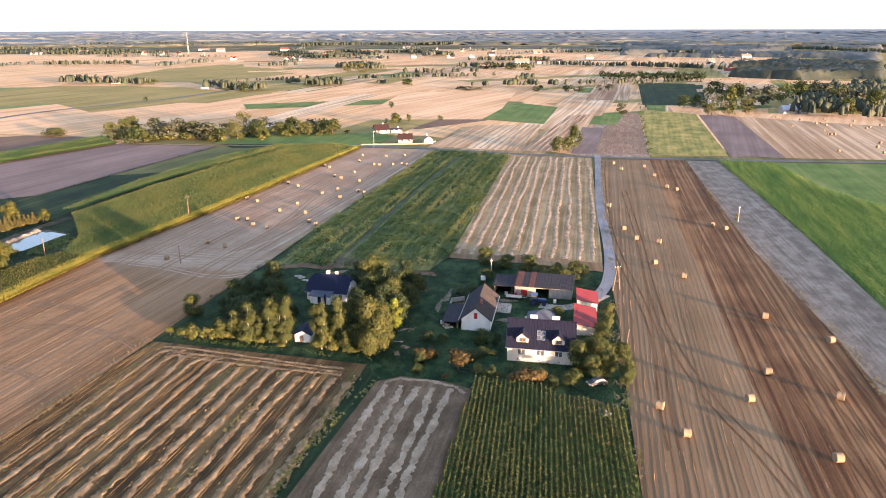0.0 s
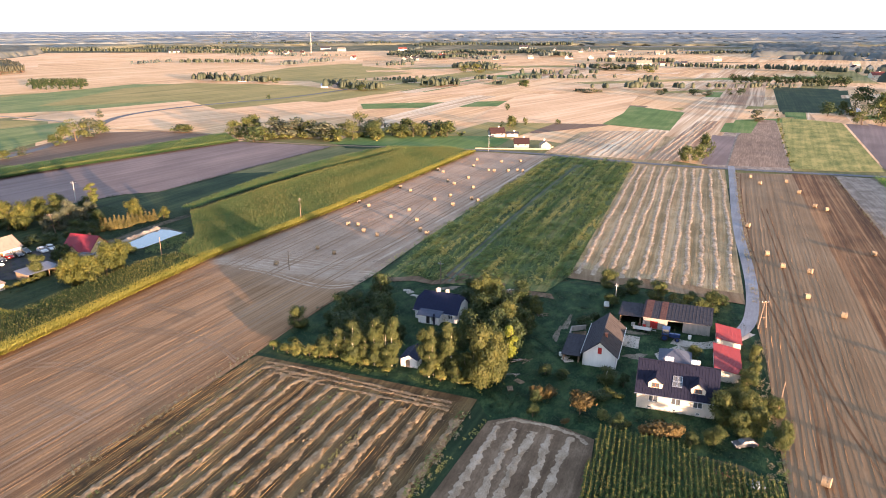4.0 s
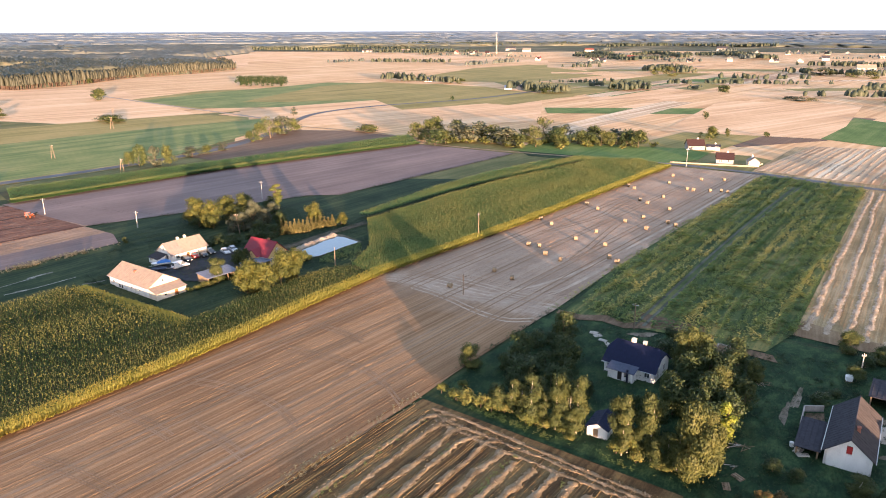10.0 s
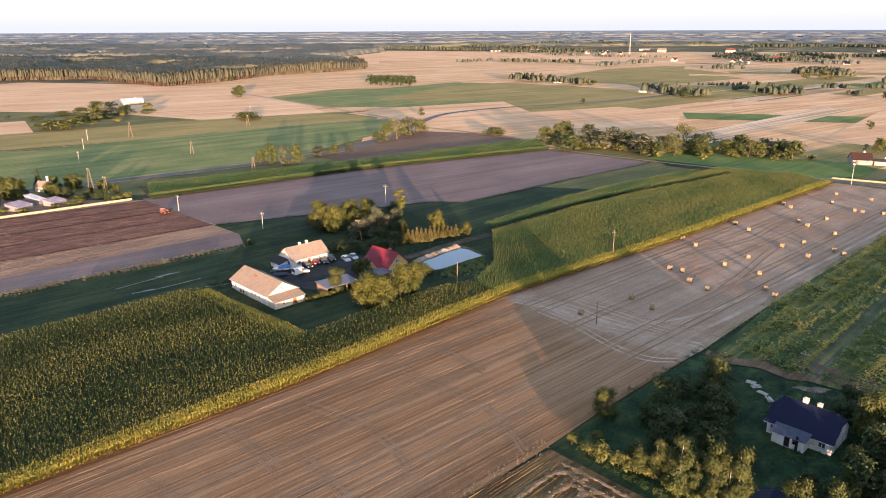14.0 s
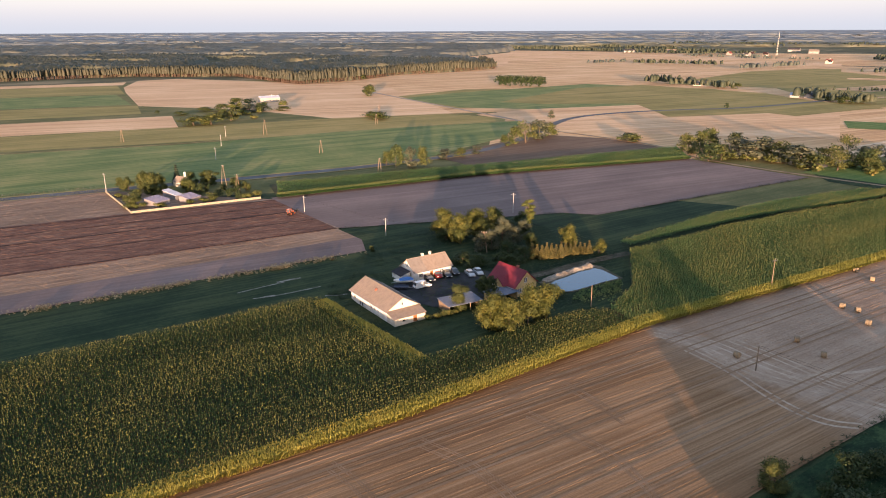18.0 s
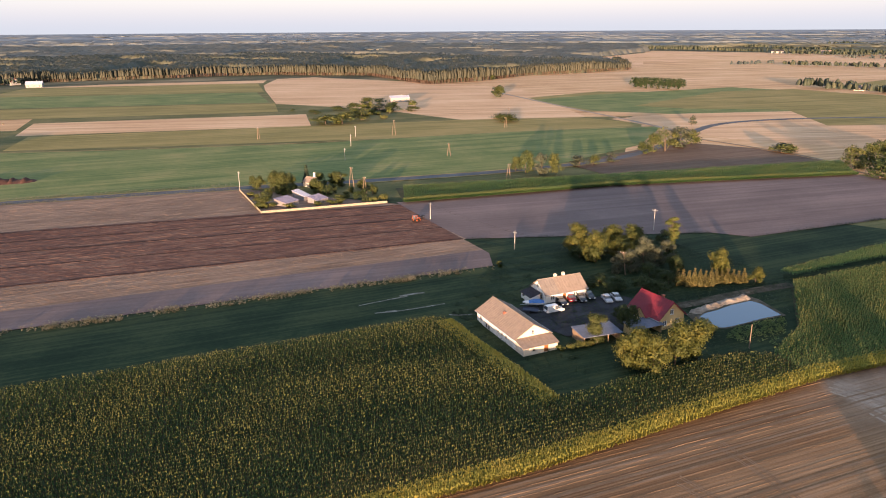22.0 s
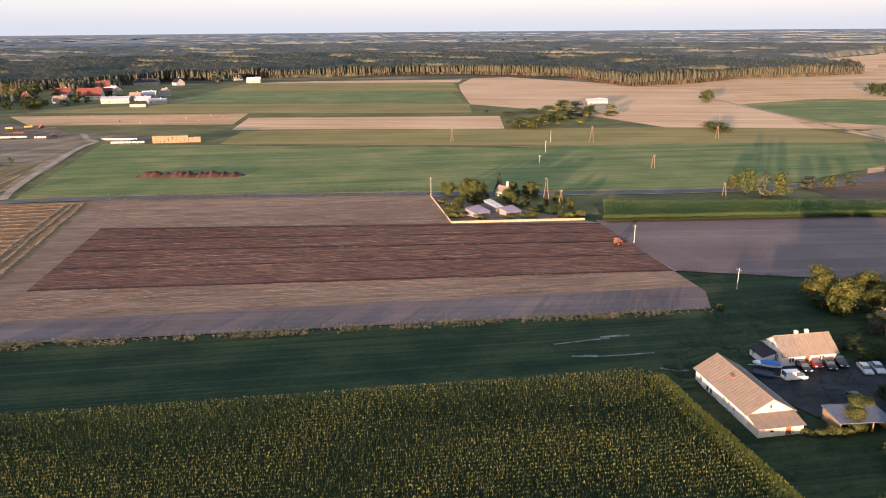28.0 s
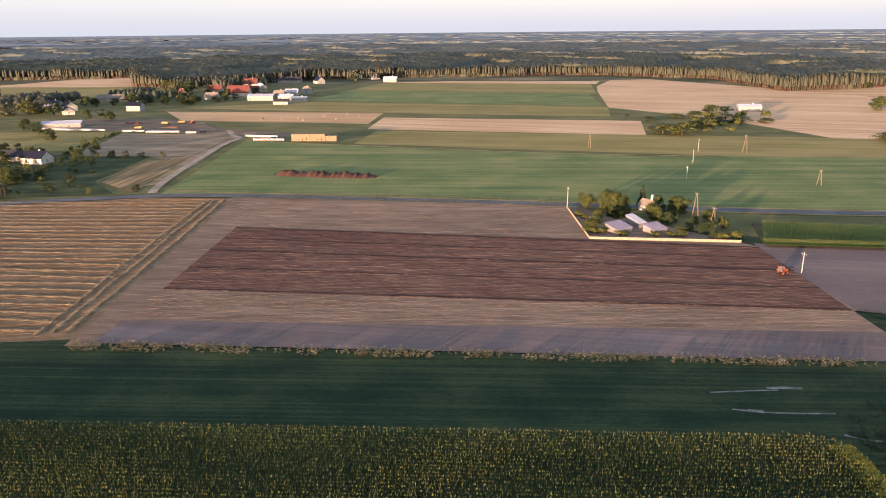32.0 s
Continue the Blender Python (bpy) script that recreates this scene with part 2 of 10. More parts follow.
MT["lines_pale"] = field_mat("striped_far_stubble", (0.36, 0.22, 0.12), (0.52, 0.36, 0.22), (0.76, 0.60, 0.42), 17, 2.6, 40, 0.85, 0.1, 2.0, 60)
MT["lines_brown"] = field_mat("striped_brown_stubble", (0.24, 0.14, 0.085), (0.36, 0.23, 0.14), (0.62, 0.45, 0.30), 15, 2.2, 40, 0.85, 0.1, 2.0, 60)

m, nd, ln, b = base_mat("stubble_field", 0.95, 0, 0.15)
co = nd.new("ShaderNodeTexCoord").outputs["Object"]
c_a, h_a = field_colour(nd, ln, co, (0.146, 0.081, 0.04), (0.236, 0.139, 0.072), (0.345, 0.217, 0.123), 15, 0.42, 26, 0.62, 0.2, 300, 1.0)
c_b, h_b = field_colour(nd, ln, co, (0.245, 0.17, 0.118), (0.32, 0.23, 0.163), (0.41, 0.31, 0.225), 15, 0.7, 14, 0.3, 0.3, 120, 0.95)
c_c, h_c = field_colour(nd, ln, co, (0.33, 0.245, 0.18), (0.41, 0.315, 0.235), (0.50, 0.40, 0.31), 100, 0.8, 3, 0.45, 0.3, 20, 1.2)
far_part = soft_band(nd, ln, co, (math.sin(radians(14)), math.cos(radians(14))), 166.0, -14.0, 12.0, 26.0, 9.0)
col = blend_colour(nd, ln, far_part, c_a, c_b)
near_edge = soft_band(nd, ln, co, (math.sin(radians(13)), math.cos(radians(13))), 167.5, -5.0, 0.0, 12.0, 4.0)
far_edge = soft_band(nd, ln, co, (-math.sin(radians(13)), -math.cos(radians(13))), -168.5, -6.0, 0.0, 14.0, 4.0)
dusty = math_node(nd, ln, "MULTIPLY", math_node(nd, ln, "MULTIPLY", near_edge, far_edge), 0.75)
col = blend_colour(nd, ln, dusty, col, c_c)
ln.new(col, b.inputs["Base Color"])
bp = nd.new("ShaderNodeBump")
bp.inputs["Strength"].default_value = 0.3
bp.inputs["Distance"].default_value = 0.09
ln.new(h_a, bp.inputs["Height"])
ln.new(bp.outputs[0], b.inputs["Normal"])
MT["stubble_field"] = m
MT["straw_old"] = field_mat("old_straw", (0.125, 0.0843, 0.0439), (0.202, 0.146, 0.0843), (0.31, 0.232, 0.144), 12, 0.4, 2, 0.2, 0.9, 0.14, 3)
MT["orange_dark"] = field_mat("dark_striped_stubble", (0.077, 0.0378, 0.0196), (0.165, 0.0854, 0.042), (0.301, 0.171, 0.084), 12.5, 1.1, 12, 0.7, 0.25, 0.22, 150, 1.2)
MT["pasture"] = field_mat("dry_pasture", (0.09, 0.095, 0.034), (0.14, 0.132, 0.05), (0.22, 0.185, 0.078), 15, 3, 20, 0.4, 0.3, 0.8, 30)
MT["pasture_dark"] = field_mat("rough_garden_grass", (0.024, 0.036, 0.015), (0.045, 0.062, 0.024), (0.10, 0.105, 0.042), 15, 2.5, 10, 0.3, 0.3, 0.6)
MT["windroad"] = field_mat("brown_windrow_ground", (0.136, 0.0864, 0.048), (0.192, 0.128, 0.072), (0.264, 0.188, 0.112), 3, 0.9, 8, 0.5, 0.25, 0.3, 60)
MT["weedground"] = field_mat("weedy_ground", (0.03, 0.05, 0.019), (0.07, 0.098, 0.034), (0.19, 0.17, 0.06), 12, 1.3, 5, 0.6, 0.3, 0.4, 40)
MT["rut"] = field_mat("damp_wheel_rut", (0.05, 0.055, 0.04), (0.08, 0.085, 0.065), (0.13, 0.13, 0.10), 12, 0.6, 5, 0.3, 0.2)

# ---- mesh helpers ----


def mesh_np(name, v, quads, material, tris=None):
    """A mesh from arrays of vertices and of quads or triangles."""
    me = bpy.data.meshes.new(name)
    v = np.asarray(v, np.float32)
    fl = [np.asarray(a, np.int32) for a in (quads, tris) if a is not None and len(a)]
    idx = np.concatenate([a.ravel() for a in fl])
    tot = np.concatenate([np.full(len(a), a.shape[1], np.int32) for a in fl])
    me.vertices.add(len(v))
    me.vertices.foreach_set("co", v.ravel())
    me.loops.add(len(idx))
    me.loops.foreach_set("vertex_index", idx)
    me.polygons.add(len(tot))
    me.polygons.foreach_set("loop_start", np.concatenate([[0], np.cumsum(tot)[:-1]]).astype(np.int32))
    me.update(calc_edges=True)
    me.validate()
    me.materials.append(material)
    return me


def bm_mesh(name, bm, material):
    me = bpy.data.meshes.new(name)
    bmesh.ops.recalc_face_normals(bm, faces=bm.faces)
    bm.to_mesh(me)
    bm.free()
    me.materials.append(material)
    return me


def part(name, bm, material, parent, label=""):
    ob = new(name, bm_mesh(name, bm, material))
    ob.parent = parent
    return tagged(ob, label)


def thing(name, m, label, category, group="", kind=""):
    ob = new(name)
    ob.empty_display_size = 0.5
    ob.matrix_basis = m
    return tagged(ob, label, category, group, kind)


def box(bm, x0, y0, z0, x1, y1, z1):
    v = [bm.verts.new(p) for p in ((x0, y0, z0), (x1, y0, z0), (x1, y1, z0), (x0, y1, z0), (x0, y0, z1), (x1, y0, z1), (x1, y1, z1), (x0, y1, z1))]
    for f in ((0, 3, 2, 1), (4, 5, 6, 7), (0, 1, 5, 4), (1, 2, 6, 5), (2, 3, 7, 6), (3, 0, 4, 7)):
        bm.faces.new([v[i] for i in f])
    return v


def cone(bm, p, q, r0, r1, n=8):
    """A tapered rod from p to q."""
    p, q = Vector(p), Vector(q)
    d = (q - p).normalized()
    a = d.orthogonal().normalized()
    c = d.cross(a)
    lo, hi = [], []
    for i in range(n):
        w = a * math.cos(i * math.tau / n) + c * math.sin(i * math.tau / n)
        lo.append(bm.verts.new(p + w * r0))
        hi.append(bm.verts.new(q + w * r1))
    for i in range(n):
        j = (i + 1) % n
        bm.faces.new((lo[i], lo[j], hi[j], hi[i]))
    bm.faces.new(hi)
    bm.faces.new(lo[::-1])


def prism(bm, prof, x0, x1):
    """A profile in (y, z) drawn along x."""
    a = [bm.verts.new((x0, y, z)) for y, z in prof]
    b = [bm.verts.new((x1, y, z)) for y, z in prof]
    n = len(prof)
    for i in range(n):
        bm.faces.new((a[i], a[(i + 1) % n], b[(i + 1) % n], b[i]))
    bm.faces.new(a[::-1])
    bm.faces.new(b)


def ground_z(x, y):
    r = np.hypot(np.asarray(x) + 40.0, np.asarray(y) - 35.0)
    return 45.0 * (np.clip(r - 1400.0, 0, None) / 3400.0) ** 1.3


# ---- ground ----
rr = np.concatenate([[0, 60, 150, 300, 600, 1000, 1400], np.linspace(1500, 4850, 40)])
th = np.linspace(0, math.tau, 121)[:-1]
gv = np.array([(-40 + r * math.cos(a), 35 + r * math.sin(a)) for r in rr[1:] for a in th])
gv = np.vstack([[(-40, 35)], gv])
gq = [(1 + i * 120 + j, 1 + (i + 1) * 120 + j, 1 + (i + 1) * 120 + (j + 1) % 120, 1 + i * 120 + (j + 1) % 120) for i in range(len(rr) - 2) for j in range(120)]
gt = [(0, 1 + j, 1 + (j + 1) % 120) for j in range(120)]
ground = new("ground", mesh_np("ground", np.column_stack([gv, ground_z(gv[:, 0], gv[:, 1])]), gq, MT["meadow"], gt))
tagged(ground, "grassy plain reaching out to the hazy horizon", "ground", kind="structure")
ground.data.materials.append(MT["forestfloor"])
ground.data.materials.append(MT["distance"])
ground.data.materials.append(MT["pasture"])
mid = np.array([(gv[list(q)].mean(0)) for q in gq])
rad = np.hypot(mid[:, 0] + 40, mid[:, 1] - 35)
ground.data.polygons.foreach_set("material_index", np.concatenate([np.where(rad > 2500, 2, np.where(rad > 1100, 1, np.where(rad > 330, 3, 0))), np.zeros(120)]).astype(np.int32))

LAYER = [0.01]


def field(pts, material, label, z=None, name="field", category="field", cell=0):
    """A field: one sheet laid on the ground, cut into cells where the ground rises far away."""
    if z is None:
        LAYER[0] += 0.004
        z = LAYER[0]
    bm = bmesh.new()
    bm.faces.new([bm.verts.new((x, y, 0)) for x, y in pts])
    xs, ys = [p[0] for p in pts], [p[1] for p in pts]
    if cell:
        for ax, lo, hi in ((0, min(xs), max(xs)), (1, min(ys), max(ys))):
            for c in np.arange(lo + cell, hi, cell):
                co = (c, 0, 0) if ax == 0 else (0, c, 0)
                bmesh.ops.bisect_plane(bm, geom=bm.verts[:] + bm.edges[:] + bm.faces[:], plane_co=co, plane_no=(1 - ax, ax, 0))
    for v in bm.verts:
        v.co.z = z + float(ground_z(v.co.x, v.co.y))
    me = bm_mesh(name, bm, MT[material])
    if me.polygons and me.polygons[0].normal.z < 0:
        me.flip_normals()
    return tagged(new(name, me), label, category, kind="structure")


def ribbon(pts, width, material, label, z, name="road", category="road"):
    """A strip of even width along a line, smoothed."""
    p = np.array(pts, float)
    for _ in range(2):
        q = [p[0]]
        for a, b in zip(p[:-1], p[1:]):
            q += [a * 0.75 + b * 0.25, a * 0.25 + b * 0.75]
        p = np.array(q + [p[-1]])
    d = np.gradient(p, axis=0)
    d /= np.linalg.norm(d, axis=1)[:, None]
    nrm = np.column_stack([-d[:, 1], d[:, 0]])
    w = np.broadcast_to(np.asarray(width, float), (len(p),))[:, None] / 2
    n = len(p)
    v = np.vstack([p + nrm * w, p - nrm * w])
    v = np.column_stack([v, z + ground_z(v[:, 0], v[:, 1])])
    f = [(i + n, i + 1 + n, i + 1, i) for i in range(n - 1)]
    return tagged(new(name, mesh_np(name, v, f, MT[material])), label, category, kind="structure")


# far fields, laid one over the other
FAR = [
    ("tan_far", "wide plain of pale stubble fields", [(-248, 314), (-1288, 1671), (-642, 1872), (-216, 2056), (883, 1968), (171, 374), (71, 363), (-13, 437), (-131, 491)]),
    ("tan_far", "wide pale stubble fields", [(-733, 602), (-843, 1065), (-940, 1510), (-604, 1413), (-338, 1242), (-255, 926), (-502, 810), (-539, 621), (-539, 536)]),
    ("pink", "far pinkish stubble", [(-1127, 1260), (-1241, 1681), (-856, 1748), (-420, 1552), (-338, 1242), (-604, 1413), (-940, 1510), (-843, 1065)]),
    ("olive", "dry olive pasture", [(-516, 103), (-570, 123), (-504, 289), (-462, 393), (-428, 470), (-366, 480), (-346, 454), (-437, 259)]),
    ("pink", "pinkish stubble strip", [(-580, 117), (-646, 137), (-571, 320), (-503, 290)]),
    ("tan_far", "pale stubble dotted with bales", [(-668, -19), (-742, -42), (-679, 141), (-610, 121), (-640, 50)]),
    ("olive", "olive green field strip", [(-769, -36), (-798, 78), (-673, 339), (-602, 310), (-679, 141)]),
    ("bright", "bright green field strip", [(-807, 83), (-921, 128), (-794, 372), (-680, 337)]),
    ("olive", "olive green field strip", [(-921, 128), (-1034, 186), (-964, 443), (-797, 382)]),
    ("pink", "pale stubble strip", [(-1034, 186), (-1033, 275), (-969, 460), (-922, 435)]),
    ("pink", "wide pinkish stubble field", [(-810, 389), (-886, 420), (-983, 481), (-979, 536), (-790, 599), (-648, 622), (-415, 477), (-462, 393), (-566, 382), (-627, 354), (-664, 336)]),
    ("tan_far", "wide pale stubble field", [(-790, 599), (-813, 884), (-753, 988), (-392, 514), (-415, 477), (-648, 622)]),
    ("olive", "olive green pasture", [(-557, 550), (-562, 657), (-526, 691), (-433, 569), (-437, 501)]),
    ("fallow", "bare harrowed plot", [(-541, -52), (-603, -50), (-572, 31), (-457, 15), (-418, -14), (-481, 1)]),
    ("windmid", "pale cut plot", [(-425, -17), (-459, -12), (-483, 13), (-419, 8), (-414, 0)]),
    ("olive", "olive green plot", [(-515, -95), (-632, -136), (-610, -57), (-536, -59)]),
    ("olive", "olive green field", [(-1170, -324), (-1107, -138), (-959, -103), (-834, -126), (-930, -240)]),
    ("pink", "pale stubble strip", [(-1075, -190), (-1120, -330), (-1250, -250), (-1258, -168), (-1066, -130)]),
    ("bright", "green pasture", [(-539, 536), (-539, 621), (-502, 810), (-357, 833), (-251, 765), (-387, 542), (-437, 514)]),
    ("pink", "pinkish stubble band", [(-396, 481), (-387, 542), (-255, 775), (-213, 767), (-151, 535), (-220, 486), (-282, 460)]),
    ("olive", "olive green field", [(-433, 871), (-448, 1185), (-372, 1370), (-277, 1011), (-292, 892)]),
    ("windmid", "pale field with straw stripes", [(-10, 384), (13, 474), (105, 492), (46, 352)]),
    ("brown", "brown tilled field", [(-57, 538), (-4, 661), (73, 638), (31, 507), (-17, 462)]),
    ("olive", "yellow-green crop field", [(149, 544), (194, 573), (146, 360), (106, 357)]),
    ("purple", "dark tilled field", [(198, 574), (210, 531), (178, 390), (164, 358), (146, 356)]),
    ("grey", "grey cut field", [(101, 491), (149, 544), (105, 356), (68, 360)]),
    ("meadow", "dark green field", [(229, 840), (317, 888), (225, 615), (166, 589)]),
    ("olive", "olive pasture", [(-444, 570), (-478, 753), (-444, 837), (-296, 817), (-248, 773), (-345, 639), (-402, 583)]),
    ("olive", "olive green field", [(-410, 1041), (-382, 1294), (-217, 1129), (-151, 943), (-226, 761)]),
    ("olive", "olive green field", [(-358, 653), (-275, 794), (-226, 761), (-170, 732), (-277, 565)]),
    ("pink", "pinkish stubble field", [(-150, 690), (-33, 1143), (49, 910), (-30, 685), (-112, 603)]),
    ("meadow", "dark green meadow", [(-134, 414), (-103, 439), (-38, 459), (-39, 403), (-72, 384), (-117, 391)]),
]
for mt, lab, pts in FAR:
    field(pts, mt, lab, cell=160)

# near fields
field([(1.5, 193.5), (28, 186.5), (43.2, 180.5), (44.6, 188), (36, 190.5), (29, 195.5), (16, 196), (4, 203)], "windroad", "brown weedy headland behind the farm", 0.174)
field([(-140, 20), (-121, 94), (-112, 130), (-101, 192), (-45, 389), (-4, 381), (-42, 225), (-50, 187), (-51.5, 182), (-59, 151), (-62, 136), (-67, 115), (-74, 85), (-98, 0)], "stubble_field", "wide stubble field with drill lines, dusty where tractors cross it", 0.17)
field([(21, 50), (28, 85), (33, 114), (40, 150), (43, 170), (58, 251), (77, 349), (120, 347), (92, 202), (84, 141), (79, 113), (66, 50)], "orange", "orange stubble field striped by the combine", 0.17)
field([(120, 347), (92, 202), (84, 141), (79, 113), (66, 50), (86, 50), (103, 154), (113, 207), (136, 343)], "grey", "grey stubble field", 0.18)
field([(102.5, 349), (81, 242), (68, 172), (57, 118), (46, 50), (66, 50), (79, 113), (84, 141), (92, 202), (120, 347)], "orange_dark", "dark striped stubble beside the grey field", 0.1745)
field([(136, 343), (113, 207), (103, 154), (86, 50), (190, 40), (260, 330)], "fresh", "field under a tall green crop", 0.165)
field([(160, 334), (155, 276), (161, 250), (176, 160), (330, 160), (330, 330)], "fresh", "smooth green clover field", 0.175)
field([(35, 364), (75, 355), (58, 262), (45, 190), (43, 182), (28, 187), (2, 195)], "windmid", "pale field with rows of cut straw", 0.17)
field([(-4, 381), (35, 364), (2, 195), (-4, 182), (-48, 186), (-42, 225)], "weedground", "weedy green field strip", 0.165)
field([(-61, 137), (-42, 132.5), (-15, 126), (-16, 121), (-24, 85), (-34, 40), (-90, 30), (-74, 85), (-68, 113)], "wind", "brown field with rows of cut straw", 0.18)
field([(-12.5, 119), (-8, 121), (0, 119), (5, 116), (3, 100), (-1, 85), (-8, 50), (-30, 50), (-22, 85)], "plot", "cut grey plot ringed by straw marks", 0.18)
field([(6, 118), (27, 112), (31, 107), (27.5, 85), (20, 48), (-7, 48), (-1, 85)], "soilcrop", "soil under maize", 0.17)
field([(-222, -60), (-203, 13), (-184.5, 83), (-168, 150), (-164.5, 152.5), (-124, 146), (-115.5, 184), (-110.8, 194), (-101, 193), (-112, 130), (-121, 94), (-140, 20), (-150, -60)], "soilcrop", "soil under maize", 0.165)
field([(-101, 193), (-46, 384), (-61, 395), (-94, 391), (-130.5, 241), (-113.5, 212.5), (-110, 195.5)], "soilcrop", "soil under maize", 0.165)
field([(-216, 200), (-246, 204), (-272, 210), (-240, 299), (-192, 405), (-126, 395), (-161, 274), (-172, 268)], "purple", "harrowed bare field with a purple cast", 0.17)
field([(-294, 224), (-255, 314), (-206, 433), (-186, 404), (-239, 298), (-268, 211)], "soilcrop", "soil under a maize strip", 0.165)
field([(-288, 322), (-297, 425), (-256, 438), (-212, 429), (-235, 372), (-258, 316)], "brown", "dark brown tilled field", 0.18)
field([(-380, 44), (-333, 172), (-268, 210), (-216, 200), (-240, 18)], "disc", "harrowed bare ground round the ploughed land", 0.162)
field([(-331.5, 46), (-289, 160), (-268, 209), (-216, 199), (-270, 31)], "plough", "freshly ploughed red-brown field", 0.18)
field([(-271, 29), (-216, 199), (-200, 196), (-190, 189), (-237, 22)], "disc", "harrowed pale strip of field", 0.17)
field([(-249.5, 24.8), (-203.5, 196.6), (-200, 196), (-190, 189), (-237, 22)], "purple", "smooth harrowed grey strip beside the meadow", 0.176)
field([(-378, 46), (-332, 171), (-289, 161), (-333, 40)], "disc", "harrowed pale strip of field", 0.17)
field([(-388, -60), (-388, 8), (-378, 42), (-300, 27), (-240, 17), (-250, -60)], "windroad", "brown field with pale rows of cut straw", 0.17)
field([(-237, 18), (-240, 17), (-250, -60), (-218, -60), (-200, 13), (-181, 83), (-160, 156), (-158, 172), (-168, 215), (-216, 199), (-190, 189)], "meadow", "dark green mown meadow", 0.16)
field([(-394, 10), (-545, 36), (-477, 153), (-429, 254), (-391, 382), (-345, 475), (-304, 400), (-288, 306), (-310, 240), (-340, 172), (-385, 45)], "bright", "bright green meadow", 0.16)
ribbon([(-382, 45), (-333, 36.5), (-271, 26), (-236, 19.5)], 8.0, "disc", "bare dusty strip between two fields", 0.165, "strip", "field")
ribbon([(-388, -120), (-394, 5), (-383, 45), (-336, 172), (-311, 231), (-290, 292), (-281, 350), (-290, 395), (-303, 435), (-317, 470), (-330, 515), (-321, 562), (-298, 609), (-254, 667), (-222, 791)], 6.0, "asphalt", "narrow asphalt country road", 0.20)
ribbon([(-397, 6), (-415, 6), (-464, 12.5), (-490, 17), (-535, 24), (-560, 34), (-568, 27), (-600, 22)], 3.8, "dust", "pale dusty village lane", 0.21, "lane", "lane")
ribbon([(80, 365), (77, 349), (57, 251), (50, 204), (45, 180), (40, 165), (33, 158)], 3.0, "lane_pale", "narrow pale asphalt farm lane", 0.21, "lane", "lane")
ribbon([(-62, 396), (-30, 392), (0, 383), (40, 366), (80, 357), (140, 347), (260, 335)], 4.5, "asphalt", "country road beyond the fields", 0.20)
field([(171, 374), (883, 1968), (1700, 1500), (600, 345)], "olive", "wide olive pasture towards far woods", 0.012, cell=160)
field([(185, 372), (212, 531), (262, 548), (430, 520), (340, 352)], "pink", "pinkish stubble dotted with bales", 0.02)
field([(330, 560), (420, 900), (700, 800), (520, 520)], "tan_far", "pale stubble by the woods", 0.02)
# patchwork of narrow strip fields to the north
SR = random.Random(4)
for i in range(70):
    cx, cy = SR.uniform(-230, 420), SR.uniform(520, 1350)
    if cx < -150 and cy < 700:
        continue
    az = radians(SR.choice((14, 16, 18, 60, 70)) + SR.uniform(-2, 2))
    ln, wd = SR.uniform(70, 190), SR.uniform(12, 34) * (1 + cy / 1600)
    ux, uy = math.sin(az) * ln, math.cos(az) * ln
    vx, vy = math.cos(az) * wd, -math.sin(az) * wd
    field([(cx - ux, cy - uy), (cx - ux + vx, cy - uy + vy), (cx + ux + vx, cy + uy + vy), (cx + ux, cy + uy)], SR.choice(("pink", "tan_far", "lines_pale", "pink", "lines_pale", "olive", "fresh", "lines_brown", "tan_far", "olive")),
          "narrow strip field in the far patchwork", 0.155 + 0.0002 * i, cell=160)

# measured strips just beyond the road
for k, (mt, lab, pts) in enumerate((
        ("lines_pale", "pale stubble with straw lines beyond the road", [(-8, 393), (22, 480), (68, 482), (41, 376)]),
        ("lines_brown", "brown stubble with pale straw lines", [(42, 377), (95, 537), (112, 541), (58, 374)]),
        ("fresh", "fresh green clover field", [(28, 513), (59, 637), (95, 592), (69, 486)]),
        ("pink", "wide pale stubble field north of the road", [(-64, 513), (-39, 740), (76, 743), (48, 582), (28, 513)]),
        ("purple", "harrowed purple-grey strip", [(67, 368), (92, 470), (104, 463), (78, 367)]),
        ("disc", "harrowed grey-brown strip", [(79, 367), (107, 471), (141, 556), (150, 549), (106, 364)]),
        ("fresh", "small green grass strip", [(99, 484), (112, 530), (138, 546), (117, 481)]),
        ("weedy", "weedy olive strip beside the ditch", [(160, 571), (191, 541), (146, 360), (106, 362)]),
        ("purple", "dark purple-brown tilled strip", [(192, 538), (214, 525), (172, 352), (147, 360)]),
        ("bale_ground", "lined stubble dotted with small bales", [(214, 525), (290, 470), (420, 430), (330, 340), (218, 347), (172, 352)]),
        ("meadow", "dark green pasture", [(232, 863), (290, 834), (215, 598), (169, 608)]),
        ("fresh", "fresh green meadow before the tree belt", [(-132, 405), (-126, 439), (-44, 446), (-30, 436), (-34, 411), (-49, 396)]))):
    field(pts, mt, lab, 0.172 + 0.0003 * k)

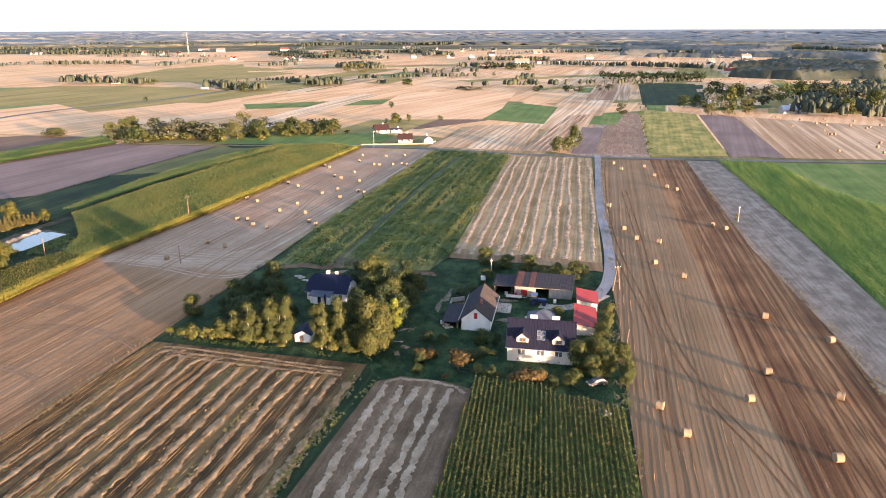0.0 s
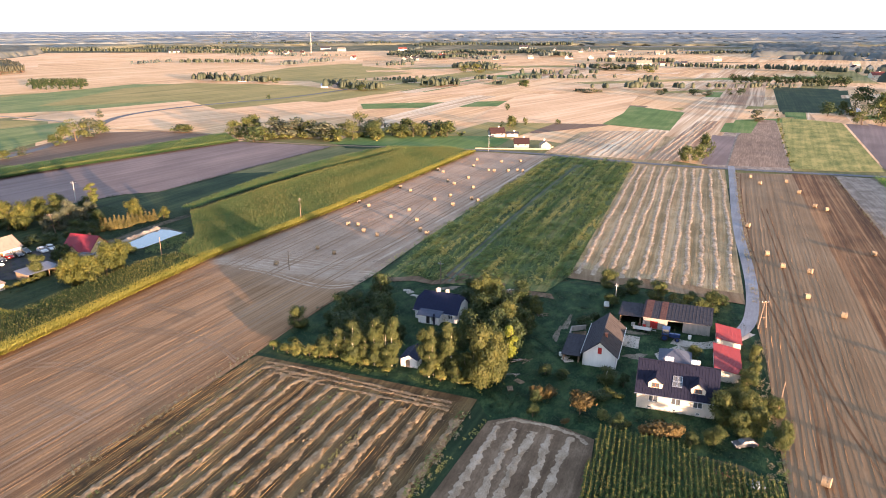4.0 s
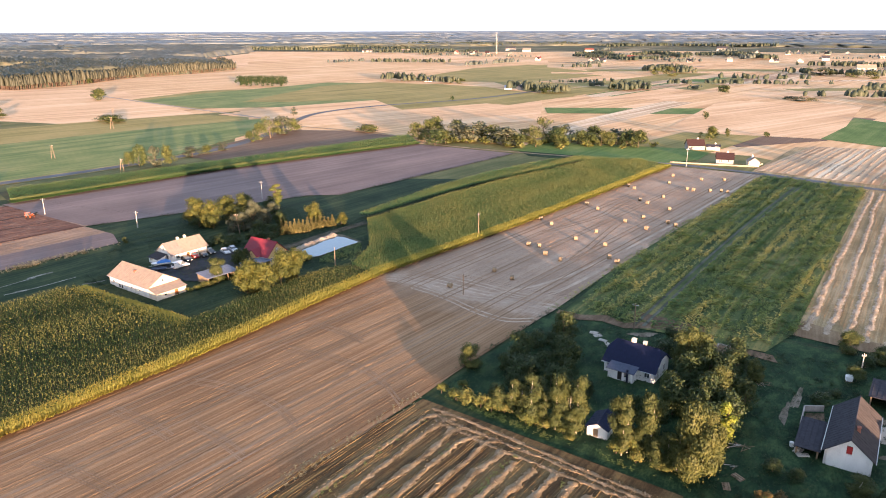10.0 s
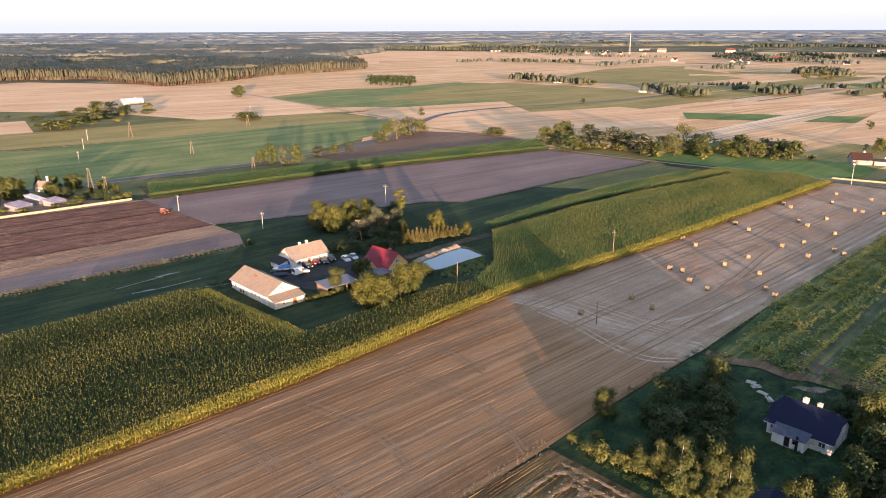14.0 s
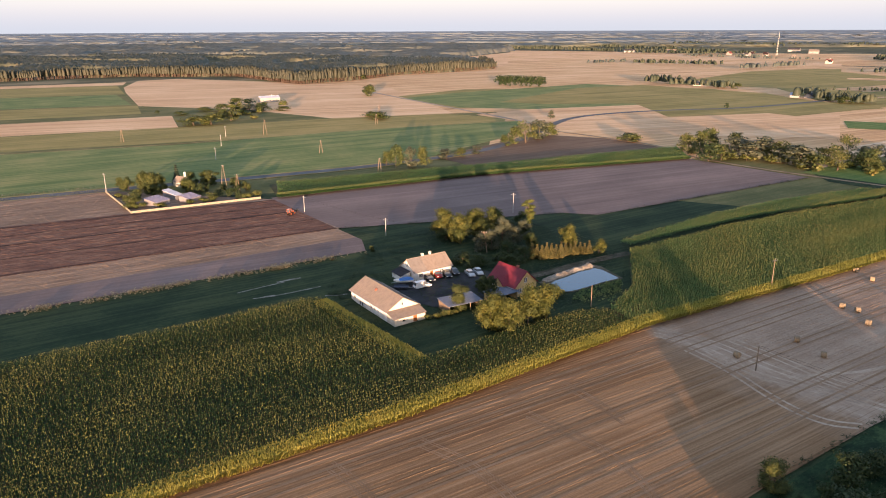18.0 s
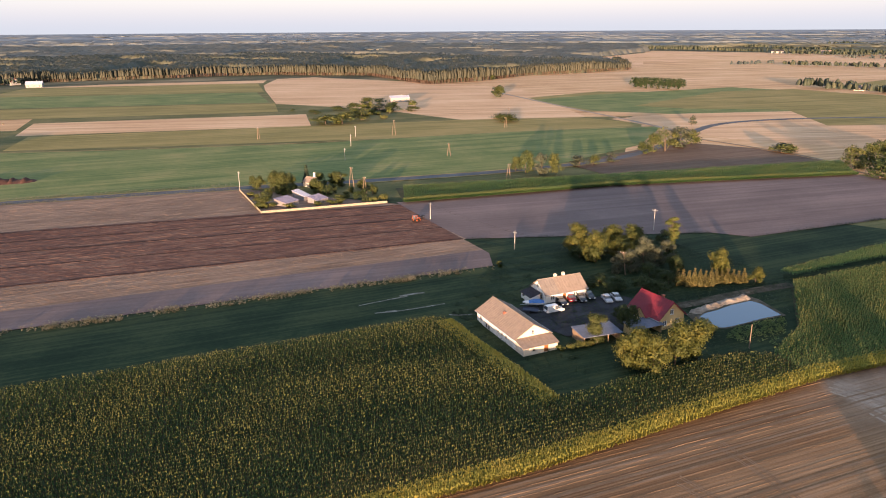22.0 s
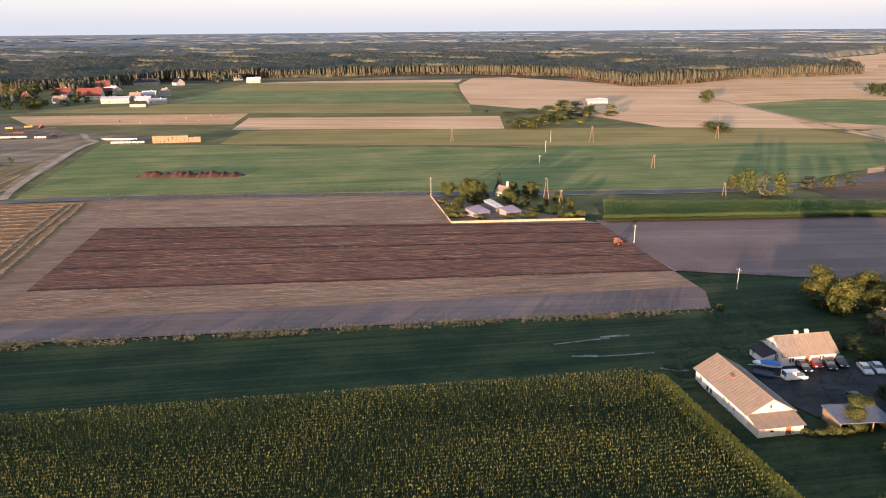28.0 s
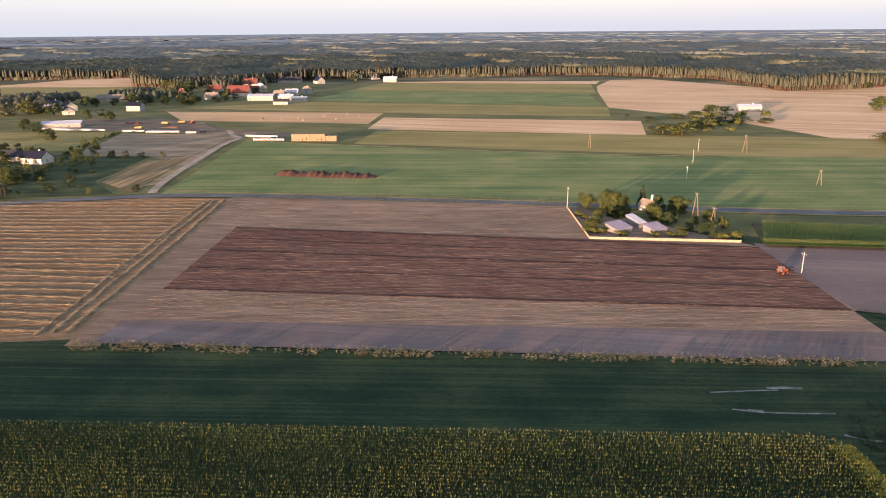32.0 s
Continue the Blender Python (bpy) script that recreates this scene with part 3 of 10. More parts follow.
field([(-40, 438), (-40, 520), (40, 520), (30, 430)], "tan_far", "pale stubble behind the white house", 0.006)
field([(-510, -56), (-600, -48), (-579, 19), (-555, 26), (-492, 10)], "fallow", "grey-brown stubble field beyond the lane", 0.181)
field([(-430, -23), (-483, -12), (-488, 9), (-400, -2)], "striped_plot", "small striped stubble plot by the lane", 0.17)
field([(-520, -140), (-606, -120), (-603, -62), (-530, -68)], "olive", "olive pasture near the village", 0.165)
field([(-400, -10), (-430, -25), (-500, -12), (-520, -60), (-500, -110), (-400, -110)], "pasture_dark", "green garden ground near the lane", 0.16)
ribbon([(-312, 446), (-256, 441), (-211, 432), (-188, 408), (-126, 398), (-62, 396.5)], 2.4, "fallow", "pale farm track along the bare field", 0.205, "track", "track")

ribbon([(-640, 575), (-520, 532), (-432, 502), (-358, 478), (-316, 458)], 4.0, "dust", "pale farm track to the road bend", 0.2, "track", "track")
ribbon([(-391, 8), (-380, 46), (-333, 171), (-307.5, 230), (-286.5, 291), (-277.5, 350)], 1.8, "drygrass", "dry orange road verge", 0.192, "verge", "verge")
ribbon([(-400, 14), (-387, 46), (-340, 173), (-315, 232), (-294, 293), (-285, 350)], 2.0, "drygrass", "dry road verge beside the meadow", 0.192, "verge", "verge")
ribbon([(-545, 37), (-478, 153), (-430, 254), (-392, 382), (-346, 474)], 2.2, "drygrass", "dry grass line at the meadow edge", 0.19, "verge", "verge")

field([(-60, 140), (-50.5, 186), (-4, 190), (3, 195), (28, 187), (43, 181), (41, 165), (36, 125), (31, 107), (6, 118.5), (-12.5, 120), (-15, 126.5), (-42, 133)], "yard", "dark green grass of the farm gardens", 0.008, "lawn", "lawn")

field([(-640, -112), (-700, -94), (-686, -35), (-650, 0), (-612, 12), (-576, 62), (-556, 66), (-543, 52), (-568, 36), (-586, 4), (-606, -34)], "bareyard", "bare brown yard ground of a far farm", 0.178)



# ---- plants: helpers ----


def inside(poly, x, y):
    x, y = np.asarray(x), np.asarray(y)
    ok = np.zeros(x.shape, bool)
    for (x0, y0), (x1, y1) in zip(poly, poly[1:] + poly[:1]):
        c = ((y0 > y) != (y1 > y)) & (x < (x1 - x0) * (y - y0) / (y1 - y0 + 1e-12) + x0)
        ok ^= c
    return ok


def scatter(poly, per_ha, seed):
    rng = np.random.default_rng(seed)
    p = np.array(poly, float)
    lo, hi = p.min(0), p.max(0)
    q = rng.uniform(lo, hi, (int((hi - lo).prod() / 1e4 * per_ha), 2))
    return q[inside(poly, q[:, 0], q[:, 1])]


def rows_in(poly, az, row, step, jit, rng):
    """Places along rows in a field; az: degrees of the rows from +y towards +x."""
    a = radians(az)
    u, n = np.array([math.sin(a), math.cos(a)]), np.array([math.cos(a), -math.sin(a)])
    p = np.array(poly, float)
    su, sn = p @ u, p @ n
    gu, gn = np.meshgrid(np.arange(su.min(), su.max(), step), np.arange(sn.min(), sn.max(), row))
    gu = gu + rng.normal(0, step * 0.3, gu.shape)
    gn = gn + rng.normal(0, jit, gn.shape)
    q = gu.reshape(-1, 1) * u + gn.reshape(-1, 1) * n
    return q[inside(poly, q[:, 0], q[:, 1])]


def stamp(name, v, faces, places, turn, size, high, material, z=0.0):
    """Many turned and sized copies of one small form, joined into one mesh."""
    v = np.asarray(v, float)
    c, s = np.cos(turn)[:, None], np.sin(turn)[:, None]
    sz = size[:, None]
    x = (v[:, 0] * c - v[:, 1] * s) * sz + places[:, :1]
    y = (v[:, 0] * s + v[:, 1] * c) * sz + places[:, 1:2]
    zz = v[:, 2] * high[:, None] + z
    allv = np.stack([x, y, zz], -1).reshape(-1, 3)
    f = np.asarray(faces)
    allf = (f[None] + (np.arange(len(places)) * len(v))[:, None, None]).reshape(-1, f.shape[1])
    return new(name, mesh_np(name, allv, allf, material))


def plant_form(leaves, rng, spread=0.55, tassel=True, w=0.07, low=0.1, high=0.75):
    """A stalk plant one unit high: folded arching leaves and a tassel."""
    v, f = [], []
    for i in range(leaves):
        a = i * 2.4 + rng.uniform(-0.5, 0.5)
        z0 = low + (high - low) * i / max(1, leaves - 1)
        r = spread * rng.uniform(0.7, 1.1)
        ca, sa = math.cos(a), math.sin(a)
        k = len(v)
        v += [(-sa * w * 0.6, ca * w * 0.6, z0), (ca * r * 0.55 - sa * w, sa * r * 0.55 + ca * w, z0 + 0.26),
              (ca * r, sa * r, z0 + 0.12), (ca * r * 0.55 + sa * w, sa * r * 0.55 - ca * w, z0 + 0.26)]
        f.append((k, k + 1, k + 2, k + 3))
    if tassel:
        # thin upright top leaves and tassel branches
        for j, (a, top) in enumerate(((0.3, 1.02), (2.2, 0.97), (4.4, 0.92))):
            k = len(v)
            ca, sa = math.cos(a), math.sin(a)
            v += [(0, 0, 0.68), (ca * 0.07 - sa * 0.02, sa * 0.07 + ca * 0.02, 0.86), (ca * 0.15, sa * 0.15, top), (ca * 0.07 + sa * 0.02, sa * 0.07 - ca * 0.02, 0.86)]
            f.append((k, k + 1, k + 2, k + 3))
    return v, f


MT["maize"] = leaf_mat("maize_leaves", (0.026, 0.064, 0.019), (0.05, 0.1, 0.027), (0.10, 0.138, 0.04), 0.3, 0.35, 4.0, 2, (1.85, (0.16, 0.165, 0.05)))
MT["maize_dry"] = leaf_mat("maize_leaves_ripening", (0.019, 0.053, 0.017), (0.039, 0.082, 0.024), (0.09, 0.128, 0.036), 0.36, 0.4, 7.0, 6, (2.08, (0.215, 0.215, 0.058)))
MT["maize_light"] = leaf_mat("maize_leaves_yellowing", (0.0552, 0.139, 0.0444), (0.13, 0.223, 0.0696), (0.264, 0.314, 0.096), 0.42, 0.35, 9.0, 4, (1.95, (0.25, 0.26, 0.078)))
MT["weed"] = leaf_mat("weeds", (0.0513, 0.114, 0.0319), (0.188, 0.234, 0.0627), (0.57, 0.456, 0.131), 0.4, 0.14, 4.0, 14)
MT["beet"] = leaf_mat("broad_green_leaves", (0.09, 0.19, 0.045), (0.24, 0.36, 0.08), (0.52, 0.52, 0.13), 0.45, 0.2, 2.2, 12)
MT["grass_dry"] = leaf_mat("dry_grass_tufts", (0.20, 0.165, 0.08), (0.32, 0.265, 0.145), (0.48, 0.41, 0.26), 0.3, 0.5, 6.0)
MT["grass_green"] = leaf_mat("grass_tufts", (0.013, 0.028, 0.009), (0.027, 0.05, 0.015), (0.085, 0.09, 0.03), 0.3, 0.35, 2.5)


WEED_TRACK = [(-31.7, 183), (-21.7, 235), (-10.7, 285), (7.3, 360), (10.5, 358), (-7.5, 285), (-18.5, 235), (-28.5, 183)]


def crop_rows(poly, az, row, step, tall, material, label, leaves=4, jit=0.06, spread=0.5, name="maize_plants", z=0.16, seed=1, keep=1.0, category="maize", blade=0.13, clear=()):
    rng = np.random.default_rng(seed)
    q = rows_in(poly, az, row, step, jit, rng)
    for c in clear:
        q = q[~inside(c, q[:, 0], q[:, 1])]
    # the stand is uneven: taller and shorter patches
    hgt = tall * (1 + 0.05 * np.sin(q[:, 0] * 0.21 + 2 * np.sin(q[:, 1] * 0.07)) + rng.normal(0, 0.06, len(q)))
    q = q[rng.random(len(q)) < keep] if keep < 1 else q
    hgt = hgt[:len(q)]
    v, f = plant_form(leaves, rng, spread, category == "maize", blade, *((0.3, 0.58) if category == "maize" else (0.1, 0.75)))
    ob = stamp(name, v, f, q, rng.uniform(0, math.tau, len(q)), 0.62 * tall * rng.uniform(0.75, 1.2, len(q)), hgt, material, z)
    return tagged(ob, label, category, kind="stuff")


def tufts(poly, per_m2, tall, material, label, seed, name="grass_tufts", spread=0.8, z=0.0, patchy=0.0, category="grass", clear=()):
    rng = np.random.default_rng(seed)
    p = np.array(poly, float)
    lo, hi = p.min(0), p.max(0)
    n = int((hi - lo).prod() * per_m2)
    q = rng.uniform(lo, hi, (n, 2))
    q = q[inside(poly, q[:, 0], q[:, 1])]
    for c in clear:
        q = q[~inside(c, q[:, 0], q[:, 1])]
    if patchy:
        w = np.sin(q[:, 0] * 0.31 + np.sin(q[:, 1] * 0.23) * 2) * np.sin(q[:, 1] * 0.17 + 1.3 * np.sin(q[:, 0] * 0.11))
        q = q[rng.random(len(q)) < np.clip(0.5 + patchy * w, 0.05, 1)]
    v, f = plant_form(4, rng, spread, False, 0.2)
    ob = stamp(name, v, f, q, rng.uniform(0, math.tau, len(q)), tall * rng.uniform(0.7, 1.4, len(q)), tall * rng.uniform(0.5, 1.5, len(q)), material, z)
    return tagged(ob, label, category, kind="stuff")




def stubble(poly, az, row, tall, material, label, z=0.17, seed=1, step=4.0, gap=0.02):
    """Standing stalks: low upright rows along the drilling direction."""
    rng = np.random.default_rng(seed)
    a = radians(az)
    u, n = np.array([math.sin(a), math.cos(a)]), np.array([math.cos(a), -math.sin(a)])
    p = np.array(poly, float)
    su, sn = p @ u, p @ n
    gn, gu = np.meshgrid(np.arange(sn.min(), sn.max(), row), np.arange(su.min(), su.max(), step), indexing="ij")
    gn = gn + rng.normal(0, row * 0.16, (gn.shape[0], 1)) + rng.normal(0, 0.035, gn.shape)
    q = gu[..., None] * u + gn[..., None] * n
    ok = inside(poly, q[..., 0], q[..., 1])
    # stalks stand higher in some swaths than in others
    sw = 0.75 + 0.35 * np.sin(np.arange(gn.shape[0]) * 0.9 + np.sin(np.arange(gn.shape[0]) * 0.37) * 2.5)[:, None]
    hh = tall * np.clip(sw, 0.25, 1.2) * rng.uniform(0.75, 1.2, gn.shape)
    low = np.dstack([q, np.full(gn.shape, z - 0.02)])
    top = np.dstack([q + rng.normal(0, 0.05, q.shape), z + hh])
    m, k = gn.shape
    v = np.concatenate([low.reshape(-1, 3), top.reshape(-1, 3)])
    i = np.arange(m * k).reshape(m, k)
    good = ok[:, :-1] & ok[:, 1:] & (rng.random((m, k - 1)) > gap)
    a0, b0 = i[:, :-1][good], i[:, 1:][good]
    f = np.column_stack([a0, b0, b0 + m * k, a0 + m * k])
    ob = new("stubble", mesh_np("stubble", v, f, material))
    return tagged(ob, label, "stubble", kind="stuff")


MT["stalk"] = leaf_mat("straw_stalks", (0.20, 0.122, 0.064), (0.265, 0.166, 0.09), (0.34, 0.222, 0.126), 0.15, 0.3, 1.6, 60)
MT["stalk_t"] = leaf_mat("soil_coloured_stalks", (0.22, 0.145, 0.10), (0.28, 0.19, 0.135), (0.36, 0.255, 0.18), 0.1, 0.3, 1.6, 60)
MT["stalk_o"] = leaf_mat("orange_stalks", (0.17, 0.085, 0.035), (0.27, 0.15, 0.065), (0.40, 0.245, 0.12), 0.15, 0.3, 1.6, 60)
MT["stalk_g"] = leaf_mat("weedy_stalks", (0.10, 0.085, 0.03), (0.19, 0.13, 0.05), (0.36, 0.24, 0.11), 0.15, 0.3, 1.6, 60)
T1 = [(-139, 22), (-120, 94), (-111, 130), (-100, 192), (-45, 387), (-5, 380), (-43, 225), (-51, 187), (-60, 151), (-63, 136), (-68, 115), (-75, 85), (-99, 0)]
stubble(T1, 15, 1.0, 0.026, MT["stalk"], "short pale stubble stalks in rows", seed=201)
stubble([(21, 50), (28, 85), (33, 114), (40, 150), (43, 170), (58, 251), (77, 348), (119, 346), (92, 202), (84, 141), (79, 113), (66, 50)], 12.5, 1.0, 0.036, MT["stalk_o"], "orange stubble stalks in rows", seed=202)
stubble([(119, 345), (92, 202), (84, 141), (79, 113), (66, 50), (86, 50), (103, 154), (113, 207), (135, 342)], 9, 0.7, 0.02, MT["stalk"], "short grey stubble stalks", seed=203)
stubble([(-61, 136), (-42, 131.5), (-16, 125), (-17, 120), (-25, 85), (-34, 40), (-90, 30), (-75, 85), (-69, 113)], 12.5, 0.5, 0.04, MT["stalk_g"], "weedy stubble between straw rows", 0.18, 204)
stubble([(35, 362), (73, 354), (57, 262), (44, 191), (28, 188), (3, 196)], 11, 0.6, 0.03, MT["stalk_o"], "stubble stalks between straw rows", seed=205)
stubble([(-271, 30), (-217, 198), (-204.5, 196), (-250.5, 25.5)], 15, 0.9, 0.028, MT["stalk"], "thin golden stubble left on harrowed soil", 0.17, 206, 0.8, 0.4)
stubble([(-377, 46), (-332, 170), (-290, 161), (-333, 41)], 15, 1.4, 0.03, MT["stalk_t"], "thin stubble left on harrowed soil", 0.17, 207, 0.9, 0.5)
stubble([(-387, -60), (-387, 8), (-377, 41), (-300, 26), (-241, 16), (-250, -60)], 3, 1.0, 0.035, MT["stalk_o"], "stubble stalks between straw rows", 0.17, 208, 2.4)

# maize plot before the farmhouse
crop_rows([(6, 118), (18, 115), (20, 111), (24, 110), (30.5, 106), (27.5, 85), (20, 48), (-7, 48), (-1, 85)], 8, 0.8, 0.42, 2.1, MT["maize"],
          "rows of tall green maize with pale tassels", 6, 0.05, 0.42, seed=2)
# maize beside the stubble
crop_rows([(-214, -30), (-202.5, 13), (-184, 83), (-167.5, 150), (-164.5, 152.2), (-124, 145.7), (-115.5, 184), (-110.8, 193.5), (-101, 192), (-112, 130), (-121, 94), (-140, 20), (-150, -30)],
          14.5, 0.95, 0.36, 2.3, MT["maize_dry"], "wide stand of maize with yellow tassels", 3, 0.05, 0.36, seed=3, blade=0.1)
crop_rows([(-101, 192), (-46, 383), (-61, 394), (-93, 390), (-129.5, 240), (-113.5, 212.5), (-110, 195.5)], 15.5, 0.9, 0.42, 2.25, MT["maize_light"],
          "stand of maize between stubble and meadow", 4, 0.08, 0.38, seed=4, blade=0.1,
          clear=([(-133, 240), (-124.6, 277), (-110.7, 319.5), (-87, 381), (-84, 380), (-108, 318.5), (-121.8, 276), (-130, 238)],))
crop_rows([(-291, 226), (-254, 314), (-206, 430), (-187, 404), (-240, 298), (-269, 212)], 22, 1.2, 0.6, 2.0, MT["maize_light"],
          "narrow strip of maize along the road", 4, 0.1, 0.5, seed=5)
crop_rows([(-136, 246), (-131, 288), (-120.6, 332), (-100, 381), (-88.5, 381), (-112.5, 319.5), (-126, 277), (-132, 246)], 16, 1.0, 0.5, 2.1, MT["maize_light"], "narrow outer strip of maize", 4, 0.08, 0.6, seed=44)
# edge leaves yellower: the sun on the stand's side is in their colour
MT["maize_edge"] = leaf_mat("maize_edge_sun_tone", (0.224, 0.241, 0.0426), (0.381, 0.347, 0.0616), (0.538, 0.431, 0.0952), 0.35, 0.4, 5.0)
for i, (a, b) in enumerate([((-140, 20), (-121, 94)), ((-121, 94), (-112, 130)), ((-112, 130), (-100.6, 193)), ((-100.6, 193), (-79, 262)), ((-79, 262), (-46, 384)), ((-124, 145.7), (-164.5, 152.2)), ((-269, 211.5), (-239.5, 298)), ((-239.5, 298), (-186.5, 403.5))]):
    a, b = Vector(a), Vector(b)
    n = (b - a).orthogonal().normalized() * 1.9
    crop_rows([tuple(a - n), tuple(b - n), tuple(b + n), tuple(a + n)], math.degrees(math.atan2(b.x - a.x, b.y - a.y)), 0.4, 0.26, 2.05 if i != 5 else 1.8, MT["maize_edge" if i < 6 else "maize_light"], "edge rows of maize, sunlight put into the yellow leaves", 7, 0.1, 0.36, seed=40 + i)
crop_rows([(134, 342), (113, 209), (104, 156), (88, 60), (150, 60), (172, 160), (159, 250), (153, 276), (158, 335)], 9, 1.15, 0.5, 1.5, MT["beet"],
          "tall lush green crop in rows", 4, 0.28, 0.7, name="green_crop", seed=6, category="crop", blade=0.2)
crop_rows([(-4, 379), (34, 363), (2, 197), (-4, 190), (-44, 192), (-41, 225)], 12, 3.4, 0.33, 0.95, MT["weed"], "rows of overgrown green weeds", 4, 0.42, 0.9, name="weeds", seed=48, category="weeds", blade=0.26, clear=(WEED_TRACK,))
tufts([(-4, 380), (34, 364), (2, 196), (-4, 184), (-46, 187), (-41, 225)], 0.8, 0.9, MT["weed"], "overgrown weeds with yellowing patches", 7, "weeds", 0.8, 0.1, 0.6, "weeds", (WEED_TRACK,))
tufts([(-4, 380), (34, 364), (2, 196), (-4, 184), (-46, 187), (-41, 225)], 0.28, 1.4, MT["weed"], "tall yellowing weed clumps", 77, "weeds", 0.7, 0.1, 1.6, "weeds", (WEED_TRACK,))
tufts([(-58, 150), (-45, 187), (40, 180), (40, 166), (36, 120), (28, 113), (6, 120), (-12, 122), (-14, 130), (-40, 135), (-60, 140)], 4.0, 0.33, MT["grass_green"], "rough grass of the farm gardens", 8, z=0.0, patchy=0.4)
tufts([(-162, 156), (-127, 150), (-114, 190), (-116, 212), (-132, 246), (-190, 250), (-196, 196), (-172, 160)], 2.0, 0.4, MT["grass_green"], "rough grass round the farm and pond", 9, z=0.1, patchy=0.4,
      clear=([(-135.5, 202), (-134, 221.5), (-129.5, 225), (-119.5, 220.5), (-121.5, 206), (-127.7, 198.3)],))
for i, (x, w) in enumerate([(-16.5, 1.0), (-30.5, 0.7), (-40.2, 0.6), (-49.5, 0.9), (-58, 0.6)]):
    a, b = Vector((x, 121 - (x + 16) * 0.22)), Vector((x - 16, 50))
    tufts([(a.x - w, a.y), (b.x - w, b.y), (b.x + w, b.y), (a.x + w, a.y)], 2.0 if i else 4.0, 0.4, MT["weed"], "yellow-green weeds growing between straw rows", 130 + i, "weeds", 0.7, 0.16, 0.7 if i else 0.3, "weeds")
# weedy margins between field and garden
for i, (a, b, w) in enumerate([((-59.5, 150), (-50.5, 187), 0.9), ((-42.5, 225), (-4, 381), 0.8), ((-50.5, 187), (-42.5, 225), 1.0), ((-48, 186.5), (2, 193), 1.2), ((2, 195), (35, 364), 0.8), ((-58, 139), (-14, 128), 1.0), ((-23.5, 90), (-12, 121), 0.6), ((-216, 199.5), (-172, 268), 1.0), ((-161, 274), (-126, 396), 0.9), ((28, 86), (33, 116), 1.0)]):
    a, b = Vector(a), Vector(b)
    n = (b - a).orthogonal().normalized() * w
    tufts([tuple(a - n), tuple(b - n), tuple(b + n), tuple(a + n)], 3.0, 0.45, MT["grass_green" if i in (0, 3, 7, 8) else "weed"], "weedy grass along a field edge", 230 + i, "edge_grass", 0.7, 0.08, 0.8)
# dry grass margins
for i, (a, b, w) in enumerate([((-62, 138), (-76, 80), 1.2), ((-16, 121), (-24.5, 83), 0.9), ((29.5, 108), (27.8, 84), 1.6), ((41, 160), (30, 104), 1.4), ((46, 182), (59, 251), 1.0), ((59, 251), (78, 348), 1.0),
                               ((93, 205), (119, 345), 0.9), ((85, 142), (93, 205), 1.1), ((79, 113), (85, 142), 1.3), ((-190, 189), (-237, 20), 1.5), ((-335, 172), (-379, 46), 1.6), ((-343, 172), (-388, 46), 1.6)]):
    a, b = Vector(a), Vector(b)
    n = (b - a).orthogonal().normalized() * w
    tufts([tuple(a - n), tuple(b - n), tuple(b + n), tuple(a + n)], 3.0, 0.55, MT["grass_dry"], "strip of dry grass along a field edge", 20 + i, "dry_grass", 0.5, 0.1, 0.5)

# ---- trees ----
MT["bark"] = plain_mat("brown_bark", (0.09, 0.065, 0.045), 0.9, 0, 0.4, 0.5, 0.4)
MT["birchbark"] = plain_mat("white_bark", (0.38, 0.34, 0.28), 0.8, 0, 0.5, 0.35, 0.2)
LEAF = {
    "broad": leaf_mat("leaves_green", (0.03, 0.047, 0.015), (0.065, 0.082, 0.023), (0.135, 0.134, 0.038)),
    "dark": leaf_mat("leaves_dark", (0.02, 0.036, 0.013), (0.037, 0.058, 0.02), (0.08, 0.09, 0.028)),
    "birch": leaf_mat("leaves_birch", (0.03, 0.046, 0.014), (0.06, 0.074, 0.021), (0.118, 0.118, 0.034)),
    "willow": leaf_mat("leaves_willow", (0.04, 0.054, 0.015), (0.084, 0.092, 0.025), (0.172, 0.158, 0.043)),
    "poplar": leaf_mat("leaves_poplar", (0.09, 0.13, 0.015), (0.18, 0.215, 0.028), (0.30, 0.30, 0.05)),
    "aspen": leaf_mat("leaves_olive", (0.045, 0.066, 0.017), (0.09, 0.108, 0.027), (0.17, 0.165, 0.045)),
    # pond trees: like broad but more golden, low sun put into the leaf colour
    "lime": leaf_mat("leaves_sun_tone", (0.0328, 0.0484, 0.0125), (0.0819, 0.092, 0.0203), (0.203, 0.176, 0.0359), 0.3, 0.25, 2.4),
    "fir": leaf_mat("needles_dark", (0.016, 0.03, 0.018), (0.03, 0.046, 0.026), (0.055, 0.07, 0.036), 0.1),
    "silver": leaf_mat("leaves_silver", (0.045, 0.056, 0.036), (0.075, 0.086, 0.055), (0.14, 0.14, 0.085)),
    "spruce": leaf_mat("needles", (0.044, 0.046, 0.016), (0.084, 0.076, 0.025), (0.145, 0.116, 0.038), 0.1),
    "bush": leaf_mat("leaves_bush", (0.05, 0.075, 0.018), (0.11, 0.12, 0.03), (0.24, 0.20, 0.06)),
    "orange": leaf_mat("leaves_turning", (0.06, 0.048, 0.018), (0.11, 0.08, 0.028), (0.19, 0.13, 0.048)),
}
